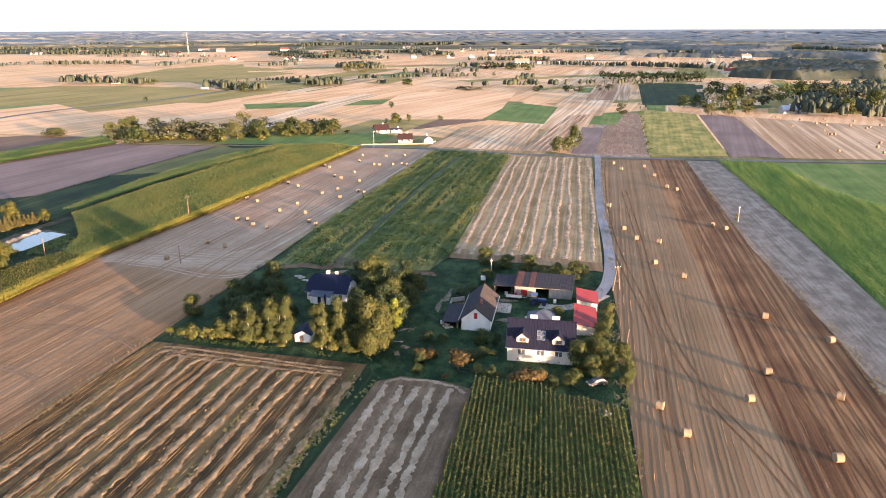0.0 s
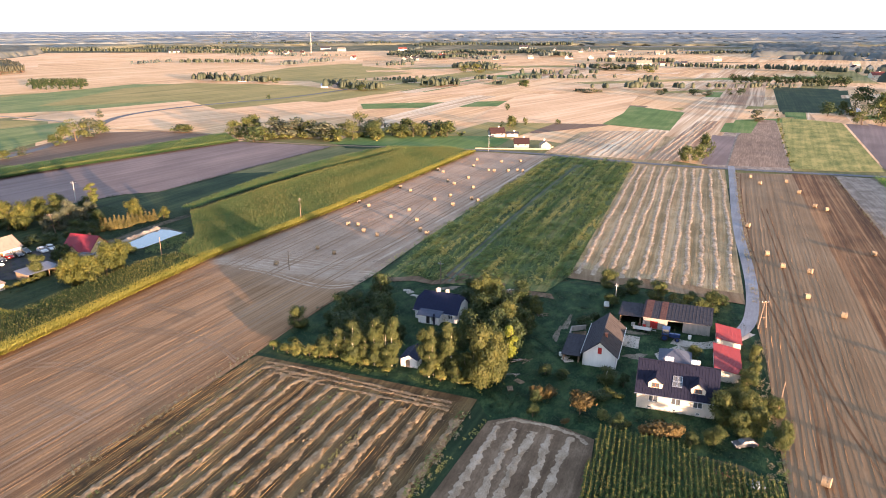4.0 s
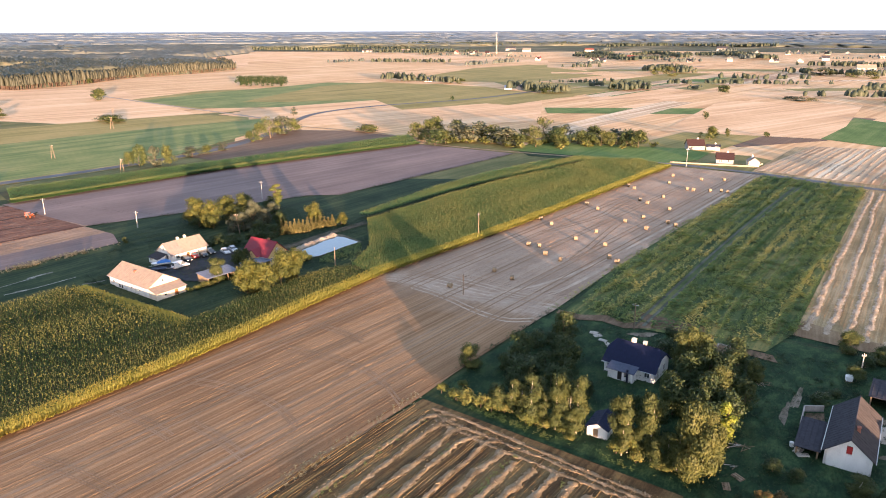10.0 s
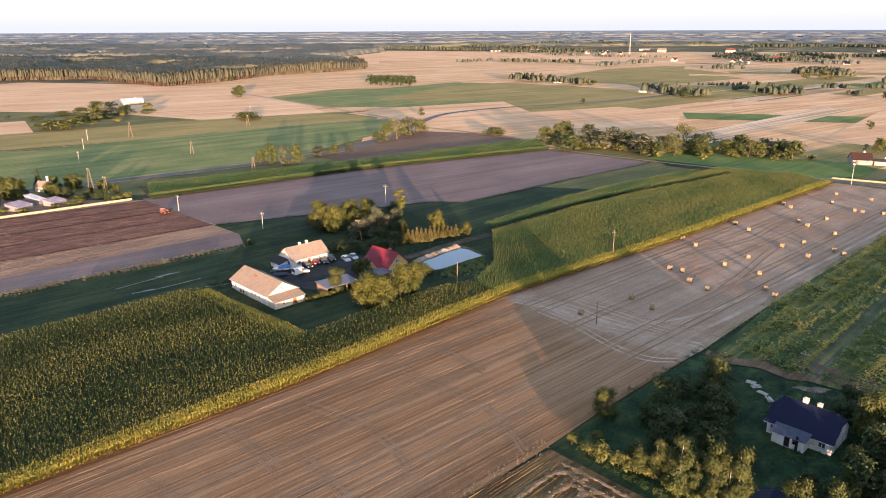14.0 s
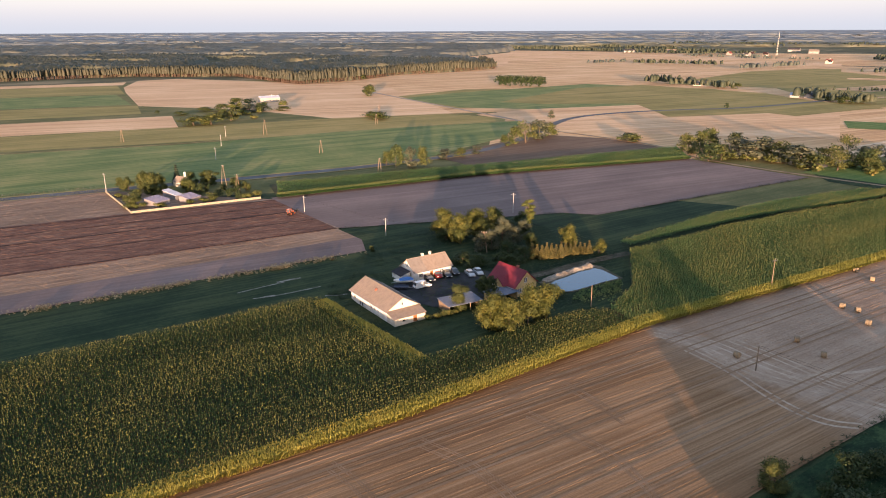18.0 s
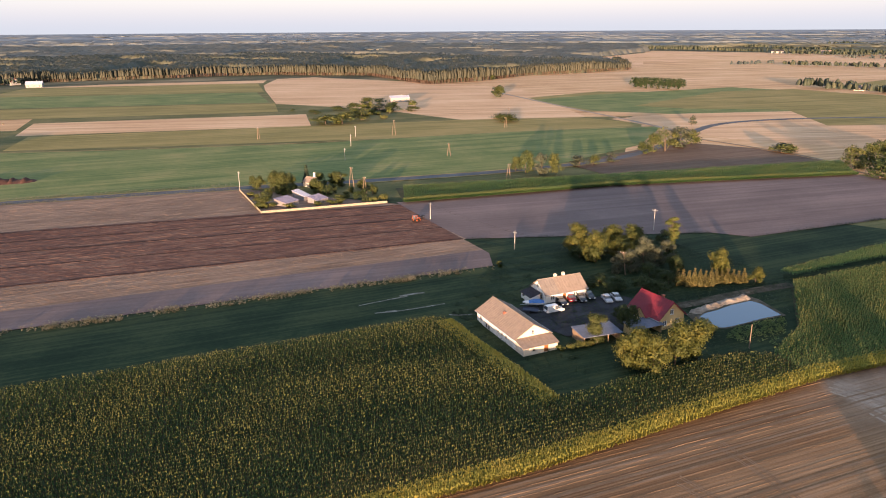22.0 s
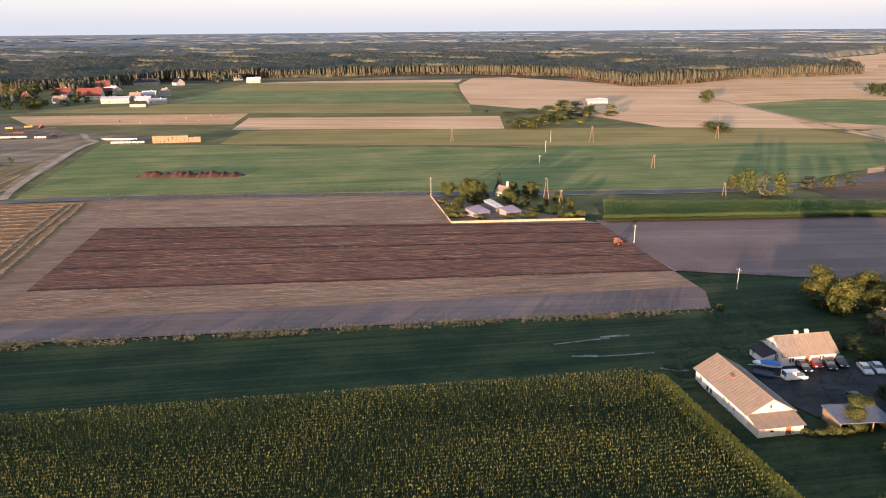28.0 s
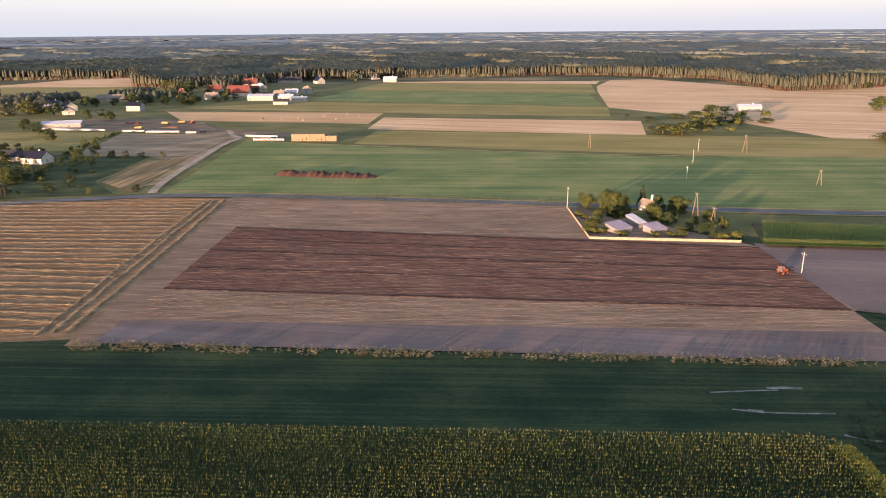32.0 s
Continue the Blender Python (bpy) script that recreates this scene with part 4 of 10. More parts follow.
# natural height and width, leaf clumps near and far, size of a clump
KIND = {"aspen": (9, 3.0, 3600, 260, 0.21), "lime": (8, 8, 5000, 1000, 0.29), "fir": (6, 2.6, 1900, 200, 0.24), "broad": (8, 8, 6500, 1000, 0.25), "dark": (6, 6, 1900, 600, 0.27), "birch": (8, 3.6, 7000, 300, 0.115), "willow": (11, 7, 17000, 900, 0.15),
        "poplar": (9, 3.0, 3600, 260, 0.21), "silver": (7, 5, 3600, 600, 0.23), "spruce": (6, 2.6, 1900, 200, 0.24), "bush": (2.4, 2.8, 800, 130, 0.2), "orange": (3.2, 3.2, 1500, 150, 0.2)}


def crown_mesh(kind, n, h, w, leaf, rng, blobs):
    cen = np.array([b[:3] for b in blobs])
    rad = np.array([b[3] for b in blobs])
    k = rng.choice(len(blobs), n, p=rad**2 / (rad**2).sum())
    d = rng.normal(size=(n, 3))
    d /= np.linalg.norm(d, axis=1)[:, None]
    r = rad[k] * (0.3 + 0.7 * rng.random(n) ** 0.7) * np.where(rng.random(n) < 0.22, rng.uniform(1.0, 1.55, n), 1.0)
    p = cen[k] + d * r[:, None] * np.array([1, 1, 0.85])
    p[:, 2] = np.maximum(p[:, 2], 0.06 * h)
    nrm = d * 1.3 + rng.normal(0, 0.45, (n, 3)) + np.array([0, 0, 0.2])
    if kind in ("willow", "birch"):
        nrm[:, 2] *= 0.35
    nrm /= np.linalg.norm(nrm, axis=1)[:, None]
    t = np.cross(nrm, rng.normal(size=(n, 3)))
    if kind in ("willow", "birch", "spruce", "fir"):
        t = np.cross(nrm, np.column_stack([rng.normal(0, 0.35, n), rng.normal(0, 0.35, n), np.ones(n)]))
    t /= np.linalg.norm(t, axis=1)[:, None] + 1e-9
    b = np.cross(nrm, t)
    s = leaf * rng.uniform(0.6, 1.35, n)[:, None]
    tall = 1.7 if kind in ("willow", "birch") else 1.0
    fold = nrm * s * 0.28
    v = np.stack([p - t * s * 0.6 - fold, p - b * s * 0.6 * tall, p + t * s * 0.6 - fold, p + b * s * 0.6 * tall], 1).reshape(-1, 3)
    return mesh_np("crown", v, np.arange(4 * n).reshape(n, 4), LEAF[kind])


def make_tree(kind, seed, far, label, group):
    rng = np.random.default_rng(seed)
    h, w, n_near, n_far, leaf = KIND[kind]
    blobs = []
    if kind in ("spruce", "fir"):
        for i in range(9):
            z = 0.12 + 0.8 * i / 8
            rr = w * 0.5 * (1.05 - z)
            m = 5 if i < 6 else 2
            for j in range(m):
                a = j * math.tau / m + i
                blobs.append((math.cos(a) * rr * 0.6, math.sin(a) * rr * 0.6, z * h, max(rr * 0.5, 0.12 * w)))
    elif kind in ("birch", "poplar", "aspen"):
        for i in range(11):
            z = 0.16 + 0.76 * i / 10
            rr = w * 0.30 * math.sin(math.pi * min(1, 0.25 + 0.75 * (1 - i / 10.5)))
            a = rng.uniform(0, math.tau)
            blobs.append((math.cos(a) * rr * 0.75, math.sin(a) * rr * 0.75, z * h, w * rng.uniform(0.2, 0.33) * (1.1 - 0.28 * i / 10)))
    elif kind in ("bush", "orange"):
        for i in range(7):
            a, rr = rng.uniform(0, math.tau), w * 0.28 * rng.uniform(0.3, 1)
            blobs.append((math.cos(a) * rr, math.sin(a) * rr, h * rng.uniform(0.3, 0.7), w * rng.uniform(0.22, 0.32)))
    else:
        lo = 0.08
        for i in range(15):
            a, e = rng.uniform(0, math.tau), rng.uniform(-0.9, 1.0)
            c = math.sqrt(1 - e * e) if e < 1 else 0
            blobs.append((math.cos(a) * c * w * 0.31, math.sin(a) * c * w * 0.31, h * (0.46 + e * 0.40), w * rng.uniform(0.16, 0.25)))
        blobs.append((0, 0, h * 0.6, w * 0.28))
    n = n_far if far else n_near
    if far:
        leaf = leaf * min(2.1, math.sqrt(n_near / n_far)) * 0.85
    ob = thing({"bush": "shrub", "orange": "fruit_bush", "spruce": "spruce_tree", "fir": "spruce_tree", "birch": "birch_tree", "willow": "willow_tree", "poplar": "poplar_tree", "aspen": "poplar_tree"}.get(kind, "tree"),
               Matrix(), label, "shrub" if kind in ("bush", "orange") else "tree", group)
    bm = bmesh.new()
    top = blobs[-1][2] if kind not in ("bush", "orange") else h * 0.5
    r0 = (0.012 if kind == "birch" else 0.02) * h + 0.03
    cone(bm, (0, 0, -0.3), (0.02 * h, 0, top * 0.55), r0, r0 * 0.6, 6)
    cone(bm, (0.02 * h, 0, top * 0.55), (0, 0.02 * h, top), r0 * 0.6, r0 * 0.15, 5)
    if not far:
        for b in blobs[:9]:
            z0 = min(b[2] * 0.62, top * 0.8)
            cone(bm, (0.02 * h * z0 / top, 0, z0), b[:3], r0 * 0.38, r0 * 0.1, 4)
    part("trunk", bm, MT["birchbark"] if kind == "birch" else MT["bark"], ob)
    c = new("crown", crown_mesh(kind, n, h, w, leaf, rng, blobs))
    c.parent = ob
    return ob


TREES = {}
DISTANT = {}
TREE_RNG = np.random.default_rng(11)


def plant(kind, group, label, rows, far=False):
    """Sets out trees: x, y, height, width of the crown."""
    h, w = KIND[kind][:2]
    nvar = 2 if far else 4
    kind0, label0 = kind, label
    for x, y, th, tw in rows:
        if far and kind0 == "broad":
            kind = ("broad", "broad", "dark", "willow", "silver")[int(TREE_RNG.integers(5))]
            label = {"broad": label0, "dark": "dark shady tree standing far out in the fields", "willow": "tall willow with a drooping yellowish crown far off", "silver": "grey-green willow with a pale crown far off"}[kind]
            h, w = KIND[kind][:2]
        var = int(TREE_RNG.integers(nvar))
        key = (kind, far, var)
        m = pose(x, y, float(ground_z(x, y)), 0, 0, float(TREE_RNG.uniform(0, 360))) @ Matrix.Diagonal((tw / w, tw / w, th / h, 1))
        if far and key in TREES and math.hypot(x + 40, y - 35) > 620:
            DISTANT.setdefault(key, []).append(m)
            continue
        if key not in TREES:
            TREES[key] = make_tree(kind, 100 + var * 17 + len(kind) + 50 * far, far, label, group)
            ob = TREES[key]
            ob.matrix_basis = m
        else:
            src = TREES[key]
            keep = src.matrix_basis.copy()
            src.matrix_basis = Matrix()
            ob = copy_thing(src, m)
            src.matrix_basis = keep
        tagged(ob, label, group=group)


plant("birch", "trees round the white cottage", "slender birch with yellowing leaves by the white cottage", [(-44.8, 139.1, 6, 3.8), (-41, 137.7, 8.3, 4.9), (-36.5, 136.5, 9.6, 4.5), (-34.3, 136.9, 8.9, 4.1), (-33, 136.6, 10.1, 4.6), (-25.8, 134.9, 9.3, 4.1), (-24.3, 134.2, 9.9, 4.1), (-20.6, 133.5, 11.4, 4.8), (-18, 132.5, 6.2, 3.9)])
plant("willow", "trees round the white cottage", "large drooping willow in low sun by the white cottage", [(-14, 130.6, 13, 8.4), (-11.9, 135.8, 9.5, 4.7)])
plant("poplar", "trees round the white cottage", "narrow upright yellow-green poplar by the white cottage", [(-10.1, 143.2, 7.7, 3.1)])
plant("broad", "trees round the white cottage", "leafy green tree with a rounded crown by the white cottage", [(-57.7, 152.7, 5, 5.3), (-18.8, 168.3, 9.4, 6.8), (-16.2, 169.8, 7.7, 6.2), (-12.6, 156.7, 7.3, 6.4), (-19.7, 152.2, 7, 4.8), (-5.9, 168, 4.7, 3.8)])
plant("dark", "trees round the white cottage", "dark shady tree by the white cottage", [(-47.1, 153.8, 4.2, 8.6), (-42.5, 165.2, 4, 5.9), (-47.9, 140.7, 4, 4.4), (-44.2, 158.5, 3.4, 4.9), (-38.3, 155, 4.4, 4), (-17.7, 157.3, 4.4, 6.4), (-10.3, 150.6, 5.6, 6.1), (-22.2, 174, 3.4, 7), (-26.6, 161.1, 2.3, 3.6), (-8.2, 158.2, 5.4, 4.8)])
plant("bush", "trees round the white cottage", "low leafy shrub by the white cottage", [(-58.8, 140.4, 2.3, 2.8), (-55.5, 139.2, 2.5, 3.5), (-53, 138.8, 3, 3.5), (-50.4, 138.4, 2.8, 3.1), (-56, 144.2, 1.6, 2.5), (-23.7, 134.1, 3.8, 3), (-39.9, 136.6, 2.1, 2.8), (-48.2, 137.9, 2.5, 3.1)])
plant("birch", "trees round the farmyard", "slender birch with yellowing leaves at the farmyard", [(8.1, 136.1, 2.8, 4.8)])
plant("orange", "trees round the farmyard", "bush with orange-brown autumn leaves at the farmyard", [(-2.1, 128.7, 2.9, 3), (-4.5, 127.5, 3.3, 2.6), (2.9, 123.8, 4.7, 4.9), (0.3, 120, 1.5, 2), (15.1, 117.7, 4.1, 5.5), (17.3, 117.6, 3.9, 4), (12.8, 118, 2.8, 3)])
plant("broad", "trees round the farmyard", "leafy green tree with a rounded crown at the farmyard", [(26.5, 124.8, 6, 5.8), (29.8, 129.1, 4.5, 5.5), (31, 121.2, 5.8, 4.3), (23.9, 117.6, 3.7, 4.1), (28.3, 120.7, 4.7, 4.3), (35, 140.6, 4.5, 3), (37.6, 148.9, 3.9, 2.8), (23, 181.4, 4.9, 5.8), (34.7, 175.7, 5, 5.3), (30.4, 180.2, 3.2, 4), (17.3, 185.6, 3.8, 5.6), (11.9, 188.6, 4.9, 5.3), (25.7, 147.6, 3.6, 3.4), (33.4, 128.3, 3.9, 2.5)])
plant("dark", "trees round the farmyard", "dark shady tree at the farmyard", [(-0.1, 136.4, 1.9, 3), (-3.2, 137.5, 2.3, 3.5), (7.2, 166.9, 1.5, 3.1), (4.9, 163.2, 2, 4.1), (11.1, 134.7, 3, 2.9), (20.1, 117.2, 2.3, 2.6), (14, 182.2, 2.6, 4.6), (27.2, 180.8, 2, 3.8), (37.9, 180.1, 2.3, 3.8)])
plant("lime", "trees round the pond farm", "leafy tree with a rounded crown near the pond, sunlight put into its golden leaves", [(-184.7, 217.8, 9, 8.6), (-174, 214.2, 9.8, 9.2), (-180.1, 228.3, 8, 8.7), (-174.2, 229.9, 8.8, 9.1), (-170.8, 221.5, 7.4, 8.3), (-124.6, 168.6, 9.2, 7), (-120.4, 170, 8.2, 6.6), (-120.6, 177.4, 9.4, 7.6), (-119.3, 182.9, 8.6, 7), (-126, 173, 7.5, 6)])
plant("silver", "trees round the pond farm", "silvery grey-green willow near the pond", [(-162.9, 221.5, 10.1, 6.2), (-161.6, 225.4, 6.2, 6.2), (-162.6, 215.5, 6.7, 6.1), (-163.5, 233.1, 6, 5.9), (-163.7, 211.6, 6.3, 5.1)])
plant("aspen", "trees round the pond farm", "narrow upright olive-green poplar near the pond", [(-170.4, 244.8, 10, 5.3)])
plant("birch", "trees round the pond farm", "slender birch with yellowing leaves near the pond", [(-137.1, 173, 6.7, 5.9), (-188.1, 190, 2.1, 2.3)])
plant("lime", "trees round the pond farm", "leafy tree standing over the young spruces, sunlight put into its golden leaves", [(-146.6, 233.2, 7.4, 7.6), (-136.9, 235, 4.4, 4.6)])
plant("spruce", "trees round the pond farm", "young spruce in golden light near the pond", [(-148.3, 216.8, 5.1, 2.7), (-147.7, 218.5, 4.5, 2.7), (-145.9, 218.3, 4.7, 2.7), (-145.4, 220, 5.2, 2.7), (-144.3, 220.8, 5.0, 2.7), (-143.2, 221.5, 4.7, 2.7), (-142.6, 223.2, 5.3, 2.7), (-142.9, 226, 4.2, 2.7), (-142.3, 227.7, 3.6, 2.7), (-141.1, 228.4, 4.5, 2.7), (-140.5, 230.1, 4.0, 2.7), (-139.4, 230.8, 3.7, 2.7), (-138.8, 232.5, 4.3, 2.7)])
plant("dark", "trees round the pond farm", "dark shady tree near the pond", [(-136.9, 182.6, 7.4, 5.6), (-162, 201.8, 2.9, 6.2), (-155.8, 202.1, 3.7, 6.1), (-150.8, 206, 4.3, 7.1), (-146.9, 207.3, 4.2, 6), (-161.4, 197.5, 2.3, 5.1), (-149.3, 214.5, 4.1, 6.2), (-156.2, 215.6, 4.7, 6.4), (-156.1, 198.7, 2.7, 4.6), (-179.9, 214, 3.8, 7), (-126.4, 195.8, 3.3, 4.4), (-143.3, 187.1, 3.1, 2.8)])
plant("bush", "trees round the pond farm", "low leafy shrub near the pond", [(-139.5, 164.2, 1.3, 2.4), (-138.1, 165.7, 1.8, 2.4), (-137.4, 167.9, 1.8, 2.8), (-136.8, 170.1, 1.5, 2.9), (-125.9, 197.4, 2.6, 4.2)])
plant("broad", "trees of the walled roadside garden", "leafy green tree with a rounded crown in the walled garden", [(-333.7, 176.8, 5.6, 3.9), (-320.9, 181.1, 9.1, 6.4), (-315.6, 183.7, 9.3, 8.8), (-319.2, 202, 6.2, 6), (-301.7, 212.5, 4.3, 5.8), (-289.9, 210, 4.6, 4.4)])
plant("fir", "trees of the walled roadside garden", "dark pointed spruce in the walled garden", [(-325.5, 198.2, 8.9, 4.7)])
plant("birch", "trees of the walled roadside garden", "slender birch with yellowing leaves in the walled garden", [(-311.9, 207.6, 6.4, 6.7), (-298.7, 205.3, 2.8, 4.2), (-297.6, 165.2, 5.8, 8.6), (-284.7, 191.8, 3.8, 5.9)])
plant("bush", "trees of the walled roadside garden", "low leafy shrub in the walled garden", [(-293.8, 168, 2.5, 4.1), (-291.2, 173.6, 2, 4.9), (-287.5, 184, 1.9, 4.1), (-279.2, 203.5, 3, 4.9), (-278.1, 207.6, 3.2, 4.6), (-286.4, 188.8, 2.1, 4.1), (-318.8, 170, 2.3, 4.4), (-308.4, 172, 2.8, 4.3)])
plant("broad", "trees far out in the fields", "leafy green tree with a rounded crown standing among the fields", [(-282, 288.2, 11.8, 9), (-275.8, 292.8, 11.4, 8.6), (-273.2, 299.1, 10.6, 8.4), (-289.9, 289.2, 7.5, 7.5), (-279.5, 321.9, 6.5, 10.3), (-278.3, 330.1, 5.4, 8.5), (-278.9, 345.2, 5, 7.4), (-284.3, 385.5, 10.5, 11), (-281.6, 392.6, 14.3, 16.5), (-283.7, 409.4, 12.6, 15.1), (-286.7, 422.4, 9.2, 13.6), (-336.9, 497, 7.3, 7.4), (-239.6, 436.7, 5.5, 16.6), (-282.3, 375.1, 7, 9), (-193.5, 418.4, 12, 15.5), (-177, 405.2, 10.1, 14.1), (-169.6, 424.3, 11.5, 18.1), (-161.2, 424.6, 13.3, 17.9), (-149.9, 425.8, 11.6, 16), (-138.2, 419.7, 11.6, 19)], True)
plant("broad", "trees far out in the fields", "leafy green tree with a rounded crown standing among the fields", [(-130.9, 437.3, 10.6, 14.2), (-126.4, 455.4, 13.9, 14.7), (-113.1, 447.5, 11.5, 16), (-102.2, 440.2, 8.5, 13.8), (-94.1, 451.4, 10.1, 14), (-82.1, 450.7, 9.2, 17.2), (-72.4, 463, 6.8, 15.7), (-238.5, 438.4, 5.6, 13.7), (-133.1, 418.5, 7.5, 17.1), (-114.2, 433.4, 8.5, 13.8), (-95.9, 438.8, 7.6, 13.7), (-76.3, 450.2, 6.6, 13.7), (-173.4, 412.6, 8.5, 14.2), (61.8, 373.7, 8.4, 10.8), (72.7, 387.9, 13, 9), (66.8, 376.8, 8.3, 8.4), (-33.1, 483.9, 9, 7.7), (136.6, 545.5, 9.2, 11.5), (-39.2, 823.7, 8.7, 12.9), (-23.4, 508.5, 4.6, 3.6)], True)
plant("broad", "trees far out in the fields", "leafy green tree with a rounded crown standing among the fields", [(-41.3, 588.9, 5.4, 4.1), (-1.3, 513.3, 2.8, 3.6), (27.8, 761.7, 4.5, 16.7), (36.7, 761.4, 4, 13.3), (19.2, 775, 3.5, 13.6), (101.7, 758.7, 5.7, 9.3), (95.8, 744.8, 5.6, 9.1), (173.3, 755.6, 7.5, 10.5), (129, 744.7, 6.7, 16.2), (140.5, 744.2, 5.6, 13), (163.3, 756.2, 6.9, 8), (-268.2, 651.8, 4.9, 4.6), (99.9, 233.8, 3.1, 2.6), (-120, 1083.3, 14.5, 28.2), (-136.8, 1083.2, 12.9, 23.5), (-137.5, 828.3, 7.4, 21.6), (-153.7, 828.9, 6.2, 14.4), (-123.6, 844.1, 6.3, 18.4), (-196.7, 768.4, 7.6, 16.8), (-205.4, 756, 6.8, 16.5)], True)
plant("broad", "trees far out in the fields", "leafy green tree with a rounded crown standing among the fields", [(-221.2, 770.3, 5.8, 13.4), (-353.8, 853, 7.7, 18.6), (-340.5, 852.8, 6.4, 14.9), (-367.5, 870.1, 6.6, 15.1), (69.2, 1162.1, 12.1, 30.2), (87, 1160.9, 8.7, 25.1), (106.5, 1128.4, 9.3, 24.4), (126.6, 1112.9, 10.8, 24.1), (57.3, 1195.9, 8.9, 20.7), (-504.9, 302.8, 7.14, 24.2), (-499.3, 313.1, 8.76, 22), (-509.6, 334.9, 9.48, 20.4), (-605.9, 397.6, 6.6, 16.5), (-547.7, 375.3, 6.96, 19.8), (-543, 385.3, 6.48, 17.4), (-535.7, 398.6, 3.9, 14.9), (-581.4, 533.4, 11, 14.9), (-433.7, 412.2, 5.9, 20.9), (-570.1, 327.3, 3.42, 12.4), (-579.9, 352.8, 4.02, 15.5)], True)
plant("broad", "trees far out in the fields", "leafy green tree with a rounded crown standing among the fields", [(-596.7, 320.1, 2.64, 5.2), (-600.8, 408.7, 5.7, 13.8), (-574.4, 365.4, 5.88, 15.5), (-590.3, 539.9, 11.9, 14.3), (-447.5, 422.7, 4, 25.4), (-766.9, 686.8, 6.7, 7.7), (-43.8, 609.2, 4.2, 4.9), (-38.7, 492, 4.1, 3.9), (-24.1, 502.4, 5.6, 3.1), (-32.1, 495.1, 6.8, 7.8), (-41.3, 822.8, 8.6, 11.9), (-2.5, 510.9, 3.4, 3.1), (195.4, 582.3, 12.1, 12.8), (213.7, 582.3, 18.7, 15.3), (225, 569.9, 19.6, 17.6), (243, 598.6, 19.7, 21.1), (249.7, 580.9, 18.7, 20.5), (267.3, 589.8, 20.2, 20.7), (291, 611, 20.9, 21.5), (316.3, 633.4, 19.3, 25.1)], True)
plant("broad", "trees far out in the fields", "leafy green tree with a rounded crown standing among the fields", [(331, 633, 20.3, 25), (322.1, 588.1, 20.2, 20.7), (324.5, 567.4, 19.5, 20), (326.1, 547, 18.9, 19.3), (232.8, 550.6, 12.6, 14.6), (299.3, 529.5, 14.3, 14), (207.5, 590.9, 11.3, 10.4), (259.8, 689.2, 15.7, 21.2), (200.5, 533.2, 12.2, 14.1), (212.5, 531.7, 11.1, 11.8), (-404.2, -53.8, 7.7, 8.1), (-410.9, -58.3, 4.9, 6.8), (-747.3, -167.6, 11.7, 21.4), (-743.3, -155.3, 15.4, 21.4), (-763.8, -148.3, 12, 22.2), (-736.8, -129.2, 11.6, 16), (-484, -45.6, 8.4, 8.4), (-496.3, -25, 4.7, 4.9), (-498, -17, 3.2, 5.6), (-496.1, -5.4, 3, 3.6)], True)
plant("broad", "trees far out in the fields", "leafy green tree with a rounded crown standing among the fields", [(-511.4, -43.8, 7.9, 7.2), (-528.6, -54.2, 9.1, 4.5), (-848.1, -77.2, 11, 19), (-820.6, -82.6, 10.6, 18.4), (-943.7, -51.9, 15.5, 28.8), (-992.1, -77.6, 13.1, 30.2), (-1067.3, -18.9, 10.7, 24.9), (-1062.6, 150.4, 17, 17), (-401.7, -19.7, 3.6, 4), (-403.5, -1.7, 3.5, 4.5), (-437.2, -38.4, 3.9, 4.5), (-577.8, -87, 4.3, 8.2), (-495.8, -88.1, 7.4, 10.2)], True)
plant("dark", "trees far out in the fields", "dark shady tree standing among the fields", [(-569.8, 725.5, 12.8, 11.5), (-559.5, 720.6, 13.3, 11.5), (-559.7, 729.1, 12.8, 11.5), (-549.5, 724.1, 13.3, 11.5), (-549.7, 732.6, 12.8, 11.5), (-539.5, 727.4, 13.3, 11.5), (-539.5, 736, 12.8, 11.5), (-529.4, 730.7, 13.3, 11.4), (-529.3, 739.3, 12.8, 11.5), (-519.3, 733.9, 13.3, 11.4), (-519.1, 742.5, 12.8, 11.5), (203.1, 924.2, 11.1, 11.6), (209.8, 919.1, 10, 11.6), (216.9, 915.6, 8.8, 11.5), (223.4, 910.4, 11.8, 11.5), (230.4, 906.9, 10.6, 11.5), (237.2, 903.3, 9.4, 11.4), (243.5, 898, 12.4, 11.4), (250.2, 894.4, 11.3, 11.2), (256.8, 890.7, 10.1, 11.2)], True)
plant("dark", "trees far out in the fields", "dark shady tree standing among the fields", [(262.8, 885.3, 13.1, 11.1), (269.3, 881.5, 12, 11.1), (275.6, 877.7, 10.8, 11.1), (281.9, 873.9, 13.7, 11), (288.2, 870, 12.6, 11), (294.3, 866.1, 11.5, 11), (300.4, 862.2, 14.3, 10.9), (306.4, 858.3, 13.2, 10.9)], True)

plant("birch", "trees round the white cottage", "young birch in the row before the white cottage", [(-47, 138.5, 4.5, 3.2), (-43, 138.8, 5.5, 3.4), (-38.6, 137.6, 5, 3), (-33.6, 135.6, 5.2, 3.2), (-25.0, 133.2, 5.5, 3.2), (-22.4, 134.4, 7.5, 3.6), (-19.3, 131.8, 5, 3.4), (-16.6, 132.6, 8, 4)])
plant("bush", "trees round the white cottage", "golden shrub under the birches", [(-46 + 2.6 * i + 0.7 * math.sin(i * 2.1), 137.8 - 0.6 * i + 0.5 * math.cos(i * 1.7), 2.0 + 0.8 * math.sin(i), 2.6 + 0.5 * math.cos(i * 3)) for i in range(12) if i not in (6, 7)])
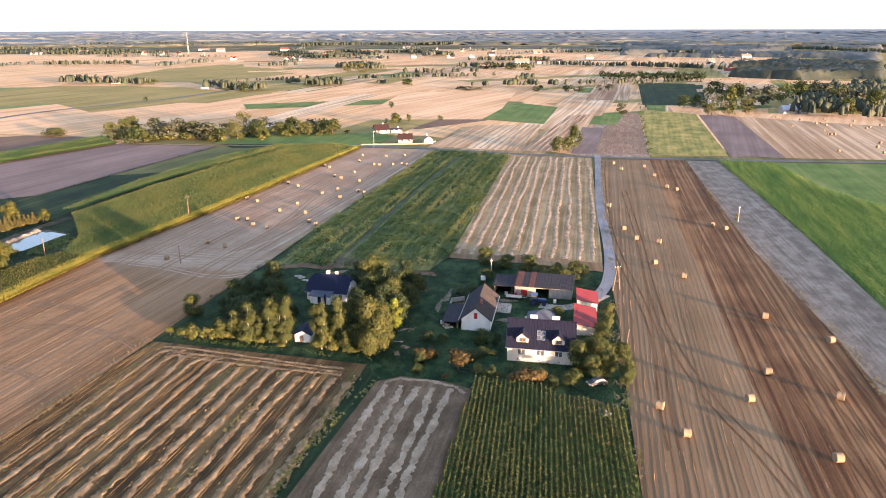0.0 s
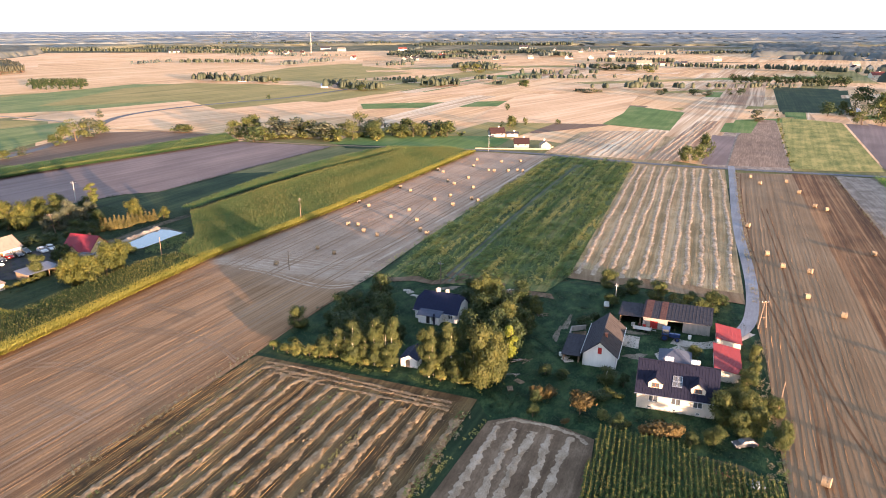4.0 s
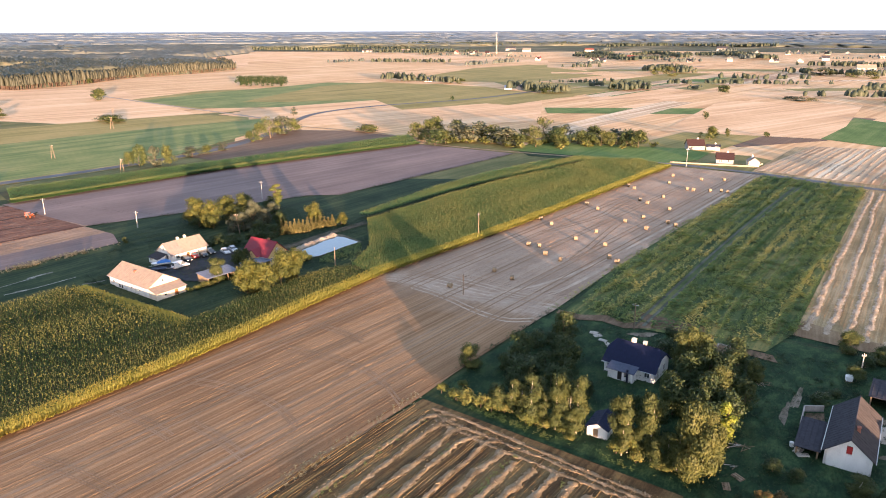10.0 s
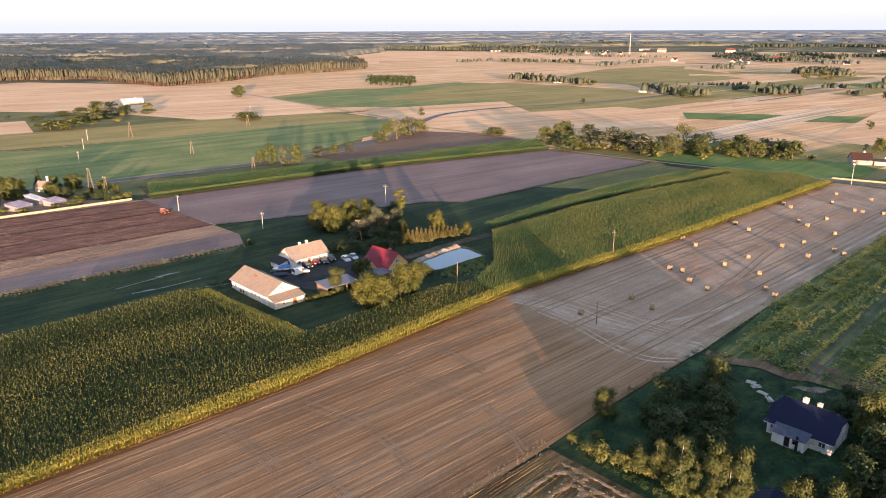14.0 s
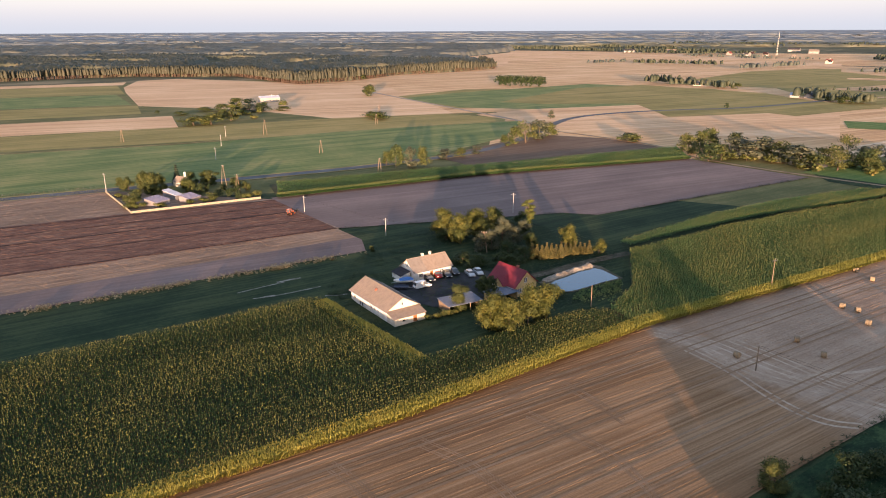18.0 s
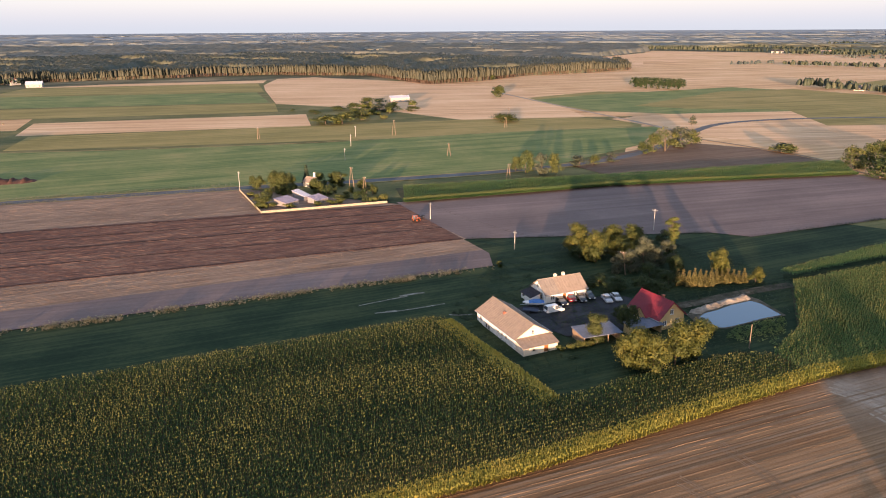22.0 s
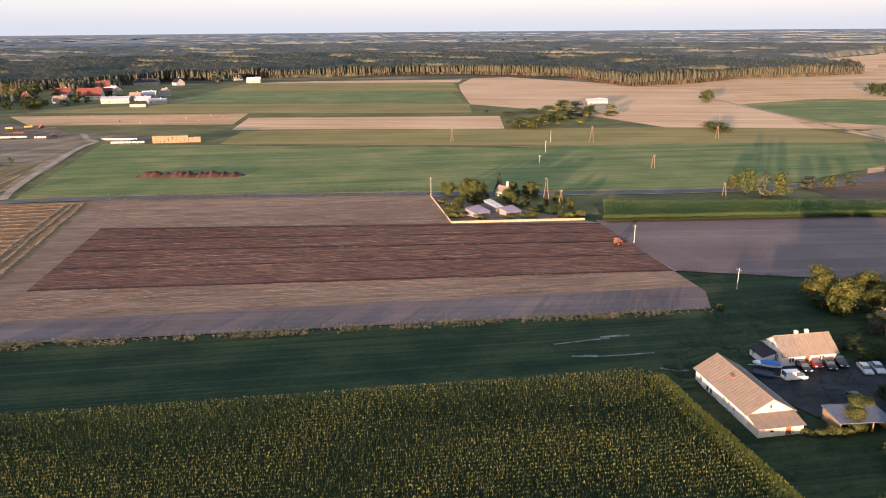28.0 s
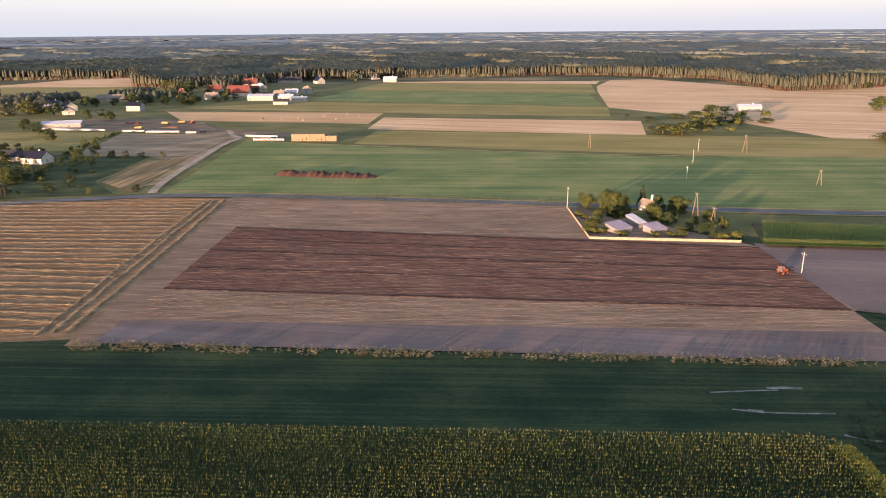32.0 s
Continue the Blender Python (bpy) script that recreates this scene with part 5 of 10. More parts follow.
plant("dark", "trees round the white cottage", "tall dark tree behind the white cottage", [(-44, 172, 6.5, 6), (-40, 161, 5.5, 5), (-50, 160, 6, 6), (-14, 164, 7.5, 6), (-15, 148, 7, 6), (-38, 148, 6, 5.5), (-10, 174, 6, 6), (-47, 147, 5, 5)])
plant("dark", "trees round the white cottage", "dark leafy tree of the overgrown garden", [(-19, 149, 7.2, 6.4), (-13.5, 152.5, 7.6, 6.2), (-9.5, 147.5, 6.4, 5.6), (-17.2, 160, 7.8, 6.2), (-11, 162.5, 7, 6.4), (-7.6, 155.5, 5.8, 5), (-21.5, 142.8, 6.4, 5.6), (-13.6, 142.4, 7.4, 6.4), (-9.4, 170.5, 5.6, 5.6), (-41, 150.5, 4.6, 5.6), (-48.5, 166, 4.2, 5.4), (-42, 144.5, 5.4, 5)])
GARDEN = [(-57, 147), (-46, 182), (-12, 178), (-8, 150), (-13, 133), (-45, 140)]
rng = np.random.default_rng(77)
for kind, dens, hs, ws, lab in (("dark", 95, (1.8, 4.6), (3.0, 5.5), "dark overgrown garden shrub"), ("bush", 70, (1.0, 2.4), (1.8, 3.2), "low garden shrub by the cottage")):
    q = scatter(GARDEN, dens, 80 + len(kind))
    q = [p for p in q if not (-34 < p[0] < -20 and 157 < p[1] < 170) and not (-32 < p[0] < -26 and 135 < p[1] < 143) and not (-40 < p[0] < -30 and 168 < p[1] < 182)]
    plant(kind, "trees round the white cottage", lab, [(float(x), float(y), float(rng.uniform(*hs)), float(rng.uniform(*ws))) for x, y in q])

# ---- woods ----
LEAF["wood"] = leaf_mat("woodland_leaves", (0.034, 0.0374, 0.0255), (0.045, 0.0467, 0.0306), (0.0612, 0.0578, 0.0374), 0.0, 0.25, 40)
LEAF["wooddark"] = leaf_mat("dark_woodland_leaves", (0.026, 0.036, 0.022), (0.04, 0.05, 0.03), (0.066, 0.07, 0.04), 0.0, 0.4, 40)
# distance haze is put into the next three leaf colours, paler and bluer
LEAF["woodmid"] = leaf_mat("woodland_mid_haze_tone", (0.062, 0.07, 0.056), (0.08, 0.086, 0.066), (0.104, 0.104, 0.078), 0.0, 0.3, 90)
LEAF["woodfar"] = leaf_mat("woodland_far_haze_tone", (0.095, 0.118, 0.145), (0.108, 0.132, 0.158), (0.125, 0.148, 0.17), 0.0, 0.3, 250)
LEAF["woodblue"] = leaf_mat("hedge_far_haze_tone", (0.042, 0.055, 0.048), (0.058, 0.07, 0.06), (0.08, 0.09, 0.072), 0.0, 0.3, 60)
MT["pine_stem"] = leaf_mat("reddish_stems", (0.045, 0.032, 0.025), (0.075, 0.05, 0.037), (0.12, 0.08, 0.057), 0.0)


def stands(x, y, w):
    return np.sin(x / w + 1.3 * np.sin(y / (w * 0.8))) * np.sin(y / (w * 0.9) + 1.7 * np.sin(x / (w * 1.3)))


def wood(q, tall, sides, label, seed, key="wood", name="wood", width=0.3, stems=False, clearings=0.0, levels=3):
    """A stand of many trees: lumpy rounded or pointed crowns over one another, on stems at the edge."""
    rng = np.random.default_rng(seed)
    if clearings:
        q = q[stands(q[:, 0], q[:, 1], 75.0) > clearings - 1.0]
    n = len(q)
    th = tall * rng.uniform(0.85, 1.1, n) * (1 + 0.2 * stands(q[:, 0] + 300, q[:, 1], 45.0))
    wd = th * width * rng.uniform(0.85, 1.3, n)
    gz = ground_z(q[:, 0], q[:, 1])
    lev = np.array([0.2, 0.32, 0.64, 0.87]) if stems else np.array([0.1, 0.26, 0.62, 0.87])
    lev = lev[-levels:] if levels == 3 else np.array([0.2, 0.72])
    m = len(lev)
    pointed = rng.random(n) < 0.2
    prof = np.where(pointed[:, None], [0.85, 0.5, 0.22][-m:] if m == 3 else [0.85, 0.4], [0.95, 1.0, 0.66] if m == 3 else [1.0, 0.75])
    ang = np.arange(sides) * math.tau / sides + rng.uniform(0, math.tau, (n, 1, 1))
    rr = wd[:, None, None] * prof[:, :, None] * rng.uniform(0.5, 1.5, (n, m, sides))
    zz = (lev[None, :, None] + rng.normal(0, 0.075, (n, m, sides)) * (np.arange(m) > 0)[None, :, None]) * th[:, None, None] + gz[:, None, None]
    v = np.stack([q[:, 0][:, None, None] + np.cos(ang) * rr, q[:, 1][:, None, None] + np.sin(ang) * rr, zz], -1).reshape(n, -1, 3)
    top = np.stack([q[:, 0], q[:, 1], gz + th], -1)[:, None]
    v = np.concatenate([v, top], 1)
    k = v.shape[1]
    j = np.arange(sides)
    j1 = (j + 1) % sides
    quads = np.concatenate([np.stack([l * sides + j, l * sides + j1, (l + 1) * sides + j1, (l + 1) * sides + j], 1) for l in range(m - 1)])
    tris = np.stack([(m - 1) * sides + j, (m - 1) * sides + j1, np.full(sides, m * sides)], 1)
    off = (np.arange(n) * k)[:, None, None]
    ob = new(name, mesh_np(name, v.reshape(-1, 3), (quads[None] + off).reshape(-1, 4), LEAF[key], (tris[None] + off).reshape(-1, 3)))
    if stems:
        c = np.array([(-1, -1), (1, -1), (1, 1), (-1, 1)]) * 0.22
        lo = np.stack([q[:, :1] + c[:, 0], q[:, 1:2] + c[:, 1], np.repeat(gz[:, None], 4, 1)], -1)
        hi = lo + np.stack([np.zeros(n), np.zeros(n), th * 0.45], -1)[:, None]
        sv = np.concatenate([lo, hi], 1).reshape(-1, 3)
        sq = np.array([(0, 1, 5, 4), (1, 2, 6, 5), (2, 3, 7, 6), (3, 0, 4, 7)])
        st = new(name + "_stems", mesh_np(name, sv, (sq[None] + (np.arange(n) * 8)[:, None, None]).reshape(-1, 4), MT["pine_stem"]))
        tagged(st, "reddish tree stems at the woodland edge", "woods", kind="stuff")
    return tagged(ob, label, "woods", kind="stuff")


EDGE = [(-1330, -700), (-1263, -357), (-1254, -239), (-1262, -165), (-1061, -127), (-1036, -95), (-1042, -58), (-1055, 0), (-1116, 100), (-1130, 213), (-1110, 335), (-1100, 445), (-1074, 516), (-1010, 563),
        (-960, 620), (-763, 585), (-767, 676), (-806, 785), (-791, 890), (-801, 1005), (-900, 1100)]
LEAF["canopy"] = leaf_mat("woodland_canopy", (0.052, 0.06, 0.042), (0.08, 0.083, 0.055), (0.13, 0.118, 0.075), 0.0, 0.0, 16)
# the farther canopy is paler and greyer, its haze being in the colour
LEAF["canopyfar"] = leaf_mat("canopy_far_haze_tone", (0.082, 0.094, 0.084), (0.11, 0.117, 0.097), (0.15, 0.147, 0.12), 0.0, 0.0, 40)

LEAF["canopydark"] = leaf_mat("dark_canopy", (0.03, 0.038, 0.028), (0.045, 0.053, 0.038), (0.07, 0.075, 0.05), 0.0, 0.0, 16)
# copy for the farthest wood, with haze mixed into its colour
LEAF["canopyhaze"] = leaf_mat("canopy_haze_tone", (0.055, 0.066, 0.064), (0.075, 0.085, 0.08), (0.10, 0.105, 0.096), 0.0, 0.0, 40)


def canopy(poly, cell, tall, key, label, seed, clearings=0.35):
    """A closed wood seen over its top: every other point of a grid is the tip of a crown."""
    rng = np.random.default_rng(seed)
    p = np.array(poly, float)
    lo, hi = p.min(0), p.max(0)
    nx, ny = (np.ceil((hi - lo) / cell)).astype(int) + 1
    gx, gy = np.meshgrid(np.arange(nx), np.arange(ny), indexing="ij")
    x = lo[0] + cell * (gx + rng.uniform(-0.35, 0.35, gx.shape))
    y = lo[1] + cell * (gy + rng.uniform(-0.35, 0.35, gx.shape))
    tip = (gx + gy) % 2
    up = tall * (0.74 + 0.24 * tip + rng.uniform(-0.12, 0.16, gx.shape)) * (1 + 0.18 * stands(x + 300, y, 45.0))
    gap = np.clip((stands(x, y, 75.0) - (clearings - 1.0)) / 0.12, 0, 1)
    z = ground_z(x, y) + up * gap - 0.4
    q = np.stack([gx[:-1, :-1] * ny + gy[:-1, :-1], gx[1:, :-1] * ny + gy[1:, :-1], gx[1:, 1:] * ny + gy[1:, 1:], gx[:-1, 1:] * ny + gy[:-1, 1:]], -1).reshape(-1, 4)
    ok = inside(poly, x.ravel(), y.ravel())
    q = q[ok[q].all(1) & (gap.ravel()[q].max(1) > 0)]
    rim = np.bincount(q.ravel(), minlength=x.size) < 4
    z.ravel()[rim] = ground_z(x, y).ravel()[rim] - 0.4
    used, back = np.unique(q, return_inverse=True)
    v = np.stack([x.ravel(), y.ravel(), z.ravel()], -1)[used]
    return tagged(new("wood", mesh_np("wood", v, back.reshape(-1, 4), LEAF[key])), label, "woods", kind="stuff")


def front_trees(line, deep, step, seed):
    """Places of the trees along the front of a wood, several deep."""
    rng = np.random.default_rng(seed)
    p = np.array(line, float)
    d = np.concatenate([[0], np.cumsum(np.linalg.norm(np.diff(p, axis=0), axis=1))])
    n = int(d[-1] / step)
    tt = rng.uniform(0, d[-1], n)
    q = np.column_stack([np.interp(tt, d, p[:, 0]), np.interp(tt, d, p[:, 1])])
    return q + np.column_stack([-rng.uniform(-1, deep, n), rng.normal(0, 2.5, n)])


canopy(EDGE + [(-1400, 1000), (-1700, 700), (-1800, 100), (-1700, -700)], 4.2, 12.5, "canopy", "mixed woodland in low sun", 31)
wood(front_trees(EDGE, 16, 0.42, 35), 14.5, 5, "trees along the woodland edge in low sun", 32, width=0.125, stems=True)
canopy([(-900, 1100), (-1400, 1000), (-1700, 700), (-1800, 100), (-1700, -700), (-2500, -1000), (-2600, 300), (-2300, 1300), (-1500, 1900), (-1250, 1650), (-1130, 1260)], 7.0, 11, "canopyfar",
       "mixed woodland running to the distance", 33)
# bands of far woods with pale fields between them, out to the horizon
rng = np.random.default_rng(61)
# stubble greyed towards blue, with haze put into the colour
MT["far_pale"] = field_mat("stubble_strip_haze_tone", (0.20, 0.205, 0.21), (0.24, 0.238, 0.236), (0.29, 0.276, 0.265), 60, 30, 120, 0.5, 0.02, 30.0, 4.0)
# bluer leaves for the far bands, haze put straight into the colour
LEAF["woodhaze"] = leaf_mat("wood_band_haze_tone", (0.072, 0.092, 0.11), (0.084, 0.104, 0.12), (0.10, 0.118, 0.132), 0.0, 0.3, 200)
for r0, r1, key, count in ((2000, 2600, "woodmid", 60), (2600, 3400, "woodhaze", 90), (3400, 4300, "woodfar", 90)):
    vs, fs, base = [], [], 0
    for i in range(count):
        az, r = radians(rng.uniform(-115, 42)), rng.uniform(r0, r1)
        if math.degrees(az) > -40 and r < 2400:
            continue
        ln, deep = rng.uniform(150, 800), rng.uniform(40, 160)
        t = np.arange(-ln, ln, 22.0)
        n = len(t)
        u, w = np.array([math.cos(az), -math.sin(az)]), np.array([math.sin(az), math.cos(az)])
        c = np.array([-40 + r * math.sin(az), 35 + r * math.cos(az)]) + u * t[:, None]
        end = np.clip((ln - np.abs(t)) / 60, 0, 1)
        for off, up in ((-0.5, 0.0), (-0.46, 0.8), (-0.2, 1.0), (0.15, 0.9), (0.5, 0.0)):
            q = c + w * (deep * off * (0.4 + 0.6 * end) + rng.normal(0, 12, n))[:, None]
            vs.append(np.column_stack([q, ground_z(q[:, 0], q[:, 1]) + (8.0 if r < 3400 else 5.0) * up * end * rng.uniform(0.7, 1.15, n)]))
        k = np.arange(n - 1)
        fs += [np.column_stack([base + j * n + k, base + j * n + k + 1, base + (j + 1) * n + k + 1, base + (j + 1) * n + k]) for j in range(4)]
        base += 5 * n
    tagged(new("far_wood", mesh_np("far_wood", np.concatenate(vs), np.concatenate(fs), LEAF[key])), "bands of far woods with haze put into their colour", "woods", kind="stuff")
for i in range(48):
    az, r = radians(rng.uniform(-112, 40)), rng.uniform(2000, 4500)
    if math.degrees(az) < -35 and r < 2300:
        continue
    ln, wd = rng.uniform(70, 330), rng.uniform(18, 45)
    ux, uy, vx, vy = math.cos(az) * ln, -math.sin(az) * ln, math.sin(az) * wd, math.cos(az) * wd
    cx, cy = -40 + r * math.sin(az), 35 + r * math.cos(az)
    field([(cx - ux - vx, cy - uy - vy), (cx + ux - vx * 0.6, cy + uy - vy * 0.6), (cx + ux * 0.9 + vx, cy + uy * 0.9 + vy), (cx - ux * 0.8 + vx, cy - uy * 0.8 + vy)], "far_pale", "far stubble field, pale with haze put into its colour", 0.5 + 0.004 * i, cell=110)
for i, line in enumerate([[(-406, 1744), (-358, 1772), (-279, 1629)], [(-278, 1739), (-229, 1830), (-150, 1650)], [(-126, 1762), (-62, 1886), (15, 1639)], [(293, 1759), (392, 1843), (483, 1866)], [(440, 1804), (617, 1718), (741, 1561)],
                          [(-1194, 1988), (-1096, 2033), (-938, 1930)], [(-1131, 2334), (-851, 2300), (-557, 2403)], [(-437, 2257), (-244, 2393), (31, 2373)], [(792, 1997), (934, 1824), (983, 1628)],
                          [(-392, 1681), (-249, 1514), (-185, 1629)], [(-172, 1739), (-91, 1817), (0, 1676)], [(19, 1206), (85, 1171), (138, 1137)], [(-458, 872), (-396, 860), (-345, 847)], [(-243, 794), (-214, 771), (-191, 766)],
                          [(-161, 821), (-138, 813), (-122, 851)], [(-164, 1147), (-134, 1255), (-105, 1137)], [(-1315, 1727), (-1025, 1753), (-765, 1837)], [(-931, 1696), (-778, 1730), (-687, 1825)], [(-1144, 122), (-1148, 148), (-1098, 175)],
                          [(180, 1250), (320, 1180), (420, 1090)], [(-700, 1300), (-560, 1330)], [(60, 1420), (200, 1380)]]):
    rng = np.random.default_rng(300 + i)
    p = np.array(line, float)
    d = np.concatenate([[0], np.cumsum(np.linalg.norm(np.diff(p, axis=0), axis=1))])
    n = int(d[-1] / 2.2)
    tt = rng.uniform(0, d[-1], n)
    q = np.column_stack([np.interp(tt, d, p[:, 0]), np.interp(tt, d, p[:, 1])]) + rng.normal(0, 8, (n, 2))
    wood(q, 9 if d[-1] < 400 else 11, 7, "hedgerow trees between far fields", 330 + i, "wooddark", "hedgerow", 0.24)
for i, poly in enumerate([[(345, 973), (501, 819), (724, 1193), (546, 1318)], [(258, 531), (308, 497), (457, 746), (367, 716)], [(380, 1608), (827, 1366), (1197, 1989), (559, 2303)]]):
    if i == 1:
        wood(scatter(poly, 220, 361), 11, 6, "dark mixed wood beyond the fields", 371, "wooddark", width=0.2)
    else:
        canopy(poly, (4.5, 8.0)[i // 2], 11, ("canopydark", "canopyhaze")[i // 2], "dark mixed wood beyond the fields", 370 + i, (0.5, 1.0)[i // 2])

# more trees of the farm gardens, the walled garden and the village
rng = np.random.default_rng(88)


def grove(kind, group, label, poly, per_ha, hs, ws, seed, far=False, keep_off=()):
    q = [p for p in scatter(poly, per_ha, seed) if not any(x0 < p[0] < x1 and y0 < p[1] < y1 for x0, y0, x1, y1 in keep_off)]
    plant(kind, group, label, [(float(x), float(y), float(rng.uniform(*hs)), float(rng.uniform(*ws))) for x, y in q], far)


grove("broad", "trees round the farmyard", "leafy green tree beside the farmhouse", [(28.5, 119), (27.5, 134), (32, 138), (38.5, 138), (34, 117)], 260, (3.5, 6.5), (3.5, 5.5), 1, keep_off=[(26, 115.5, 31, 120)])
grove("bush", "trees round the farmyard", "shrub in the row beside the red sheds", [(35.5, 139), (40, 139), (41.5, 158), (38.8, 158)], 330, (1.6, 3.4), (1.8, 3.0), 2)
grove("dark", "trees round the farmyard", "dark garden shrub before the farmhouse", [(-8, 122), (27, 116), (27, 123), (12, 125), (10, 138), (-6, 140)], 90, (1.4, 3.2), (2, 4), 3, keep_off=[(11, 122, 28, 138)])
grove("bush", "trees round the farmyard", "low leafy shrub in the farm garden", [(-10, 124), (11, 119), (11, 138), (-4, 142)], 120, (1.0, 2.2), (1.5, 2.8), 4)
grove("broad", "trees round the farmyard", "orchard tree behind the long shed", [(10, 172), (35, 168), (42, 176), (40, 181), (12, 186)], 120, (3, 5), (3.5, 5), 5)
grove("broad", "trees of the walled roadside garden", "tall dark leafy tree over the garden", [(-330, 175), (-312, 176), (-306, 196), (-312, 212), (-326, 212)], 110, (5, 8), (5, 7.5), 26, keep_off=[(-302, 170, -285, 195)])
grove("dark", "trees of the walled roadside garden", "dark bushy tree inside the fence", [(-312, 190), (-296, 190), (-280, 206), (-290, 214), (-312, 212)], 170, (2.5, 5), (3.5, 5.5), 27)
grove("dark", "trees of the walled roadside garden", "dark shrub before the garden sheds", [(-325, 172), (-291, 165), (-277, 204), (-281, 206), (-293, 172), (-322, 178)], 160, (1.4, 2.8), (2, 3.4), 28)
grove("broad", "trees of the walled roadside garden", "leafy garden tree inside the fence", [(-327, 172), (-306, 169), (-304, 180), (-312, 205), (-322, 207)], 110, (4, 8), (4, 7), 6, keep_off=[(-324, 190, -313, 200)])
grove("bush", "trees of the walled roadside garden", "shrub growing along the garden fence", [(-325, 171), (-290, 163.5), (-276, 206), (-281, 207), (-288, 192), (-300, 172)], 130, (1.5, 3.2), (2, 3.6), 7, keep_off=[(-307, 166, -285, 193)])
grove("dark", "trees round the pond farm", "dark dense tree of the thicket", [(-186, 216), (-176, 246), (-160, 244), (-150, 228), (-152, 214), (-170, 212)], 90, (3, 6), (4, 6), 8)
grove("broad", "trees of the far village", "leafy village tree between houses", [(-560, -20), (-560, -130), (-700, -170), (-880, -160), (-940, 60), (-860, 40), (-770, 0), (-700, -60), (-600, -60)], 7, (6, 10), (8, 13), 9, True, keep_off=[(-640, -80, -560, 30), (-760, -70, -640, 60)])
grove("broad", "trees of the far village", "leafy garden tree near the lane", [(-440, -40), (-410, -90), (-560, -140), (-530, -66), (-500, -50)], 44, (4, 8), (5, 9), 10, True, keep_off=[(-495, -80, -470, -50)])
grove("broad", "trees far out in the fields", "tree in the long belt beyond the fields", [(-215, 436), (-190, 428), (-120, 420), (-60, 440), (-62, 452), (-130, 440), (-200, 450)], 70, (7, 12), (8, 12), 11, True)

wood(scatter([(-1008, -60), (-1052, -72), (-1060, 20), (-1000, 48), (-985, 0)], 190, 63), 11, 6, "dark trees standing behind the village", 64, "wood", "wood", 0.2)
wood(scatter([(-790, -165), (-840, -140), (-880, -150), (-860, -240), (-780, -230)], 120, 65), 10, 6, "dark trees at the end of the village", 66, "wood", "wood", 0.34)
grove("bush", "shrubs under the tree belt", "undergrowth shrub in the long tree belt", [(-215, 430), (-190, 420), (-130, 410), (-60, 440), (-62, 460), (-130, 450), (-200, 450)], 150, (2, 5), (4, 8), 12, True)
grove("dark", "trees of the far village", "dark village tree among the houses", [(-770, -60), (-800, -130), (-900, -80), (-960, 20), (-930, 60), (-850, 0)], 16, (6, 10), (8, 13), 13, True)
grove("bush", "hedge beyond the lane", "low hedge shrub between pasture and stubble", [(-512, -58), (-602, -50), (-604, -58), (-512, -66)], 300, (1.5, 3), (2.5, 4), 14, True)
grove("bush", "shrubs round the field house", "low brown-green bush near the field house", [(-490, 300), (-560, 345), (-600, 430), (-560, 420), (-525, 380), (-490, 340)], 45, (3, 7), (7, 13), 15, True)
grove("dark", "garden shrubs near the lane", "dark garden tree near the lane", [(-410, -26), (-440, -36), (-505, -30), (-512, -60), (-490, -100), (-405, -90)], 34, (3, 5.5), (4, 7), 17, True)
grove("bush", "garden shrubs near the lane", "low garden shrub near the lane", [(-410, -20), (-440, -30), (-500, -22), (-512, -52), (-490, -100), (-405, -90)], 75, (1.2, 3), (2.5, 5), 16, True)
tufts([(-190.5, 186), (-237.5, 17), (-234, 17), (-187, 187)], 2.2, 0.95, MT["grass_dry"], "tall pale dry grass along the field edge", 97, "dry_grass", 0.5, 0.1, 0.9)

# trees far out, too small to pick apart: joined by kind
for key, places in DISTANT.items():
    for piece in TREES[key].children:
        if not piece.name.startswith("crown"):
            continue
        me = piece.data
        co = np.empty(len(me.vertices) * 3)
        me.vertices.foreach_get("co", co)
        idx = np.empty(len(me.loops), np.int32)
        me.loops.foreach_get("vertex_index", idx)
        co = np.column_stack([co.reshape(-1, 3), np.ones(len(me.vertices))])
        vs = np.concatenate([(co @ np.array(m).T)[:, :3] for m in places])
        fs = np.concatenate([idx.reshape(-1, 4) + k * len(co) for k in range(len(places))])
        tagged(new("far_trees", mesh_np("far_trees", vs, fs, LEAF[key[0]])), "leafy trees standing far out among fields and houses", "trees", kind="stuff")

wood(scatter([(-812, -92), (-836, -50), (-880, -62), (-905, -95), (-880, -120), (-838, -96)], 190, 67), 10, 6, "dark clump of village trees", 68, "wooddark", "wood", 0.2)
# hedges and clumps of trees strewn over the far plain
rng = np.random.default_rng(205)
for i in range(44):
    cx, cy = rng.uniform(-900, 800), rng.uniform(760, 2100)
    if cx < -450 and cy < 1150:
        continue
    a = radians(rng.choice((15, 18, 65, 72, 80)))
    ln = rng.uniform(15, 110)
    n = int(6 + ln / 3.5)
    tt = rng.uniform(-ln, ln, n)
    q = np.column_stack([cx + math.sin(a) * tt, cy + math.cos(a) * tt]) + rng.normal(0, 4, (n, 2))
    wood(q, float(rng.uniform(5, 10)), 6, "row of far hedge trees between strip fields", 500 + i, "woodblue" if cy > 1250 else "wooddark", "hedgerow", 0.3)


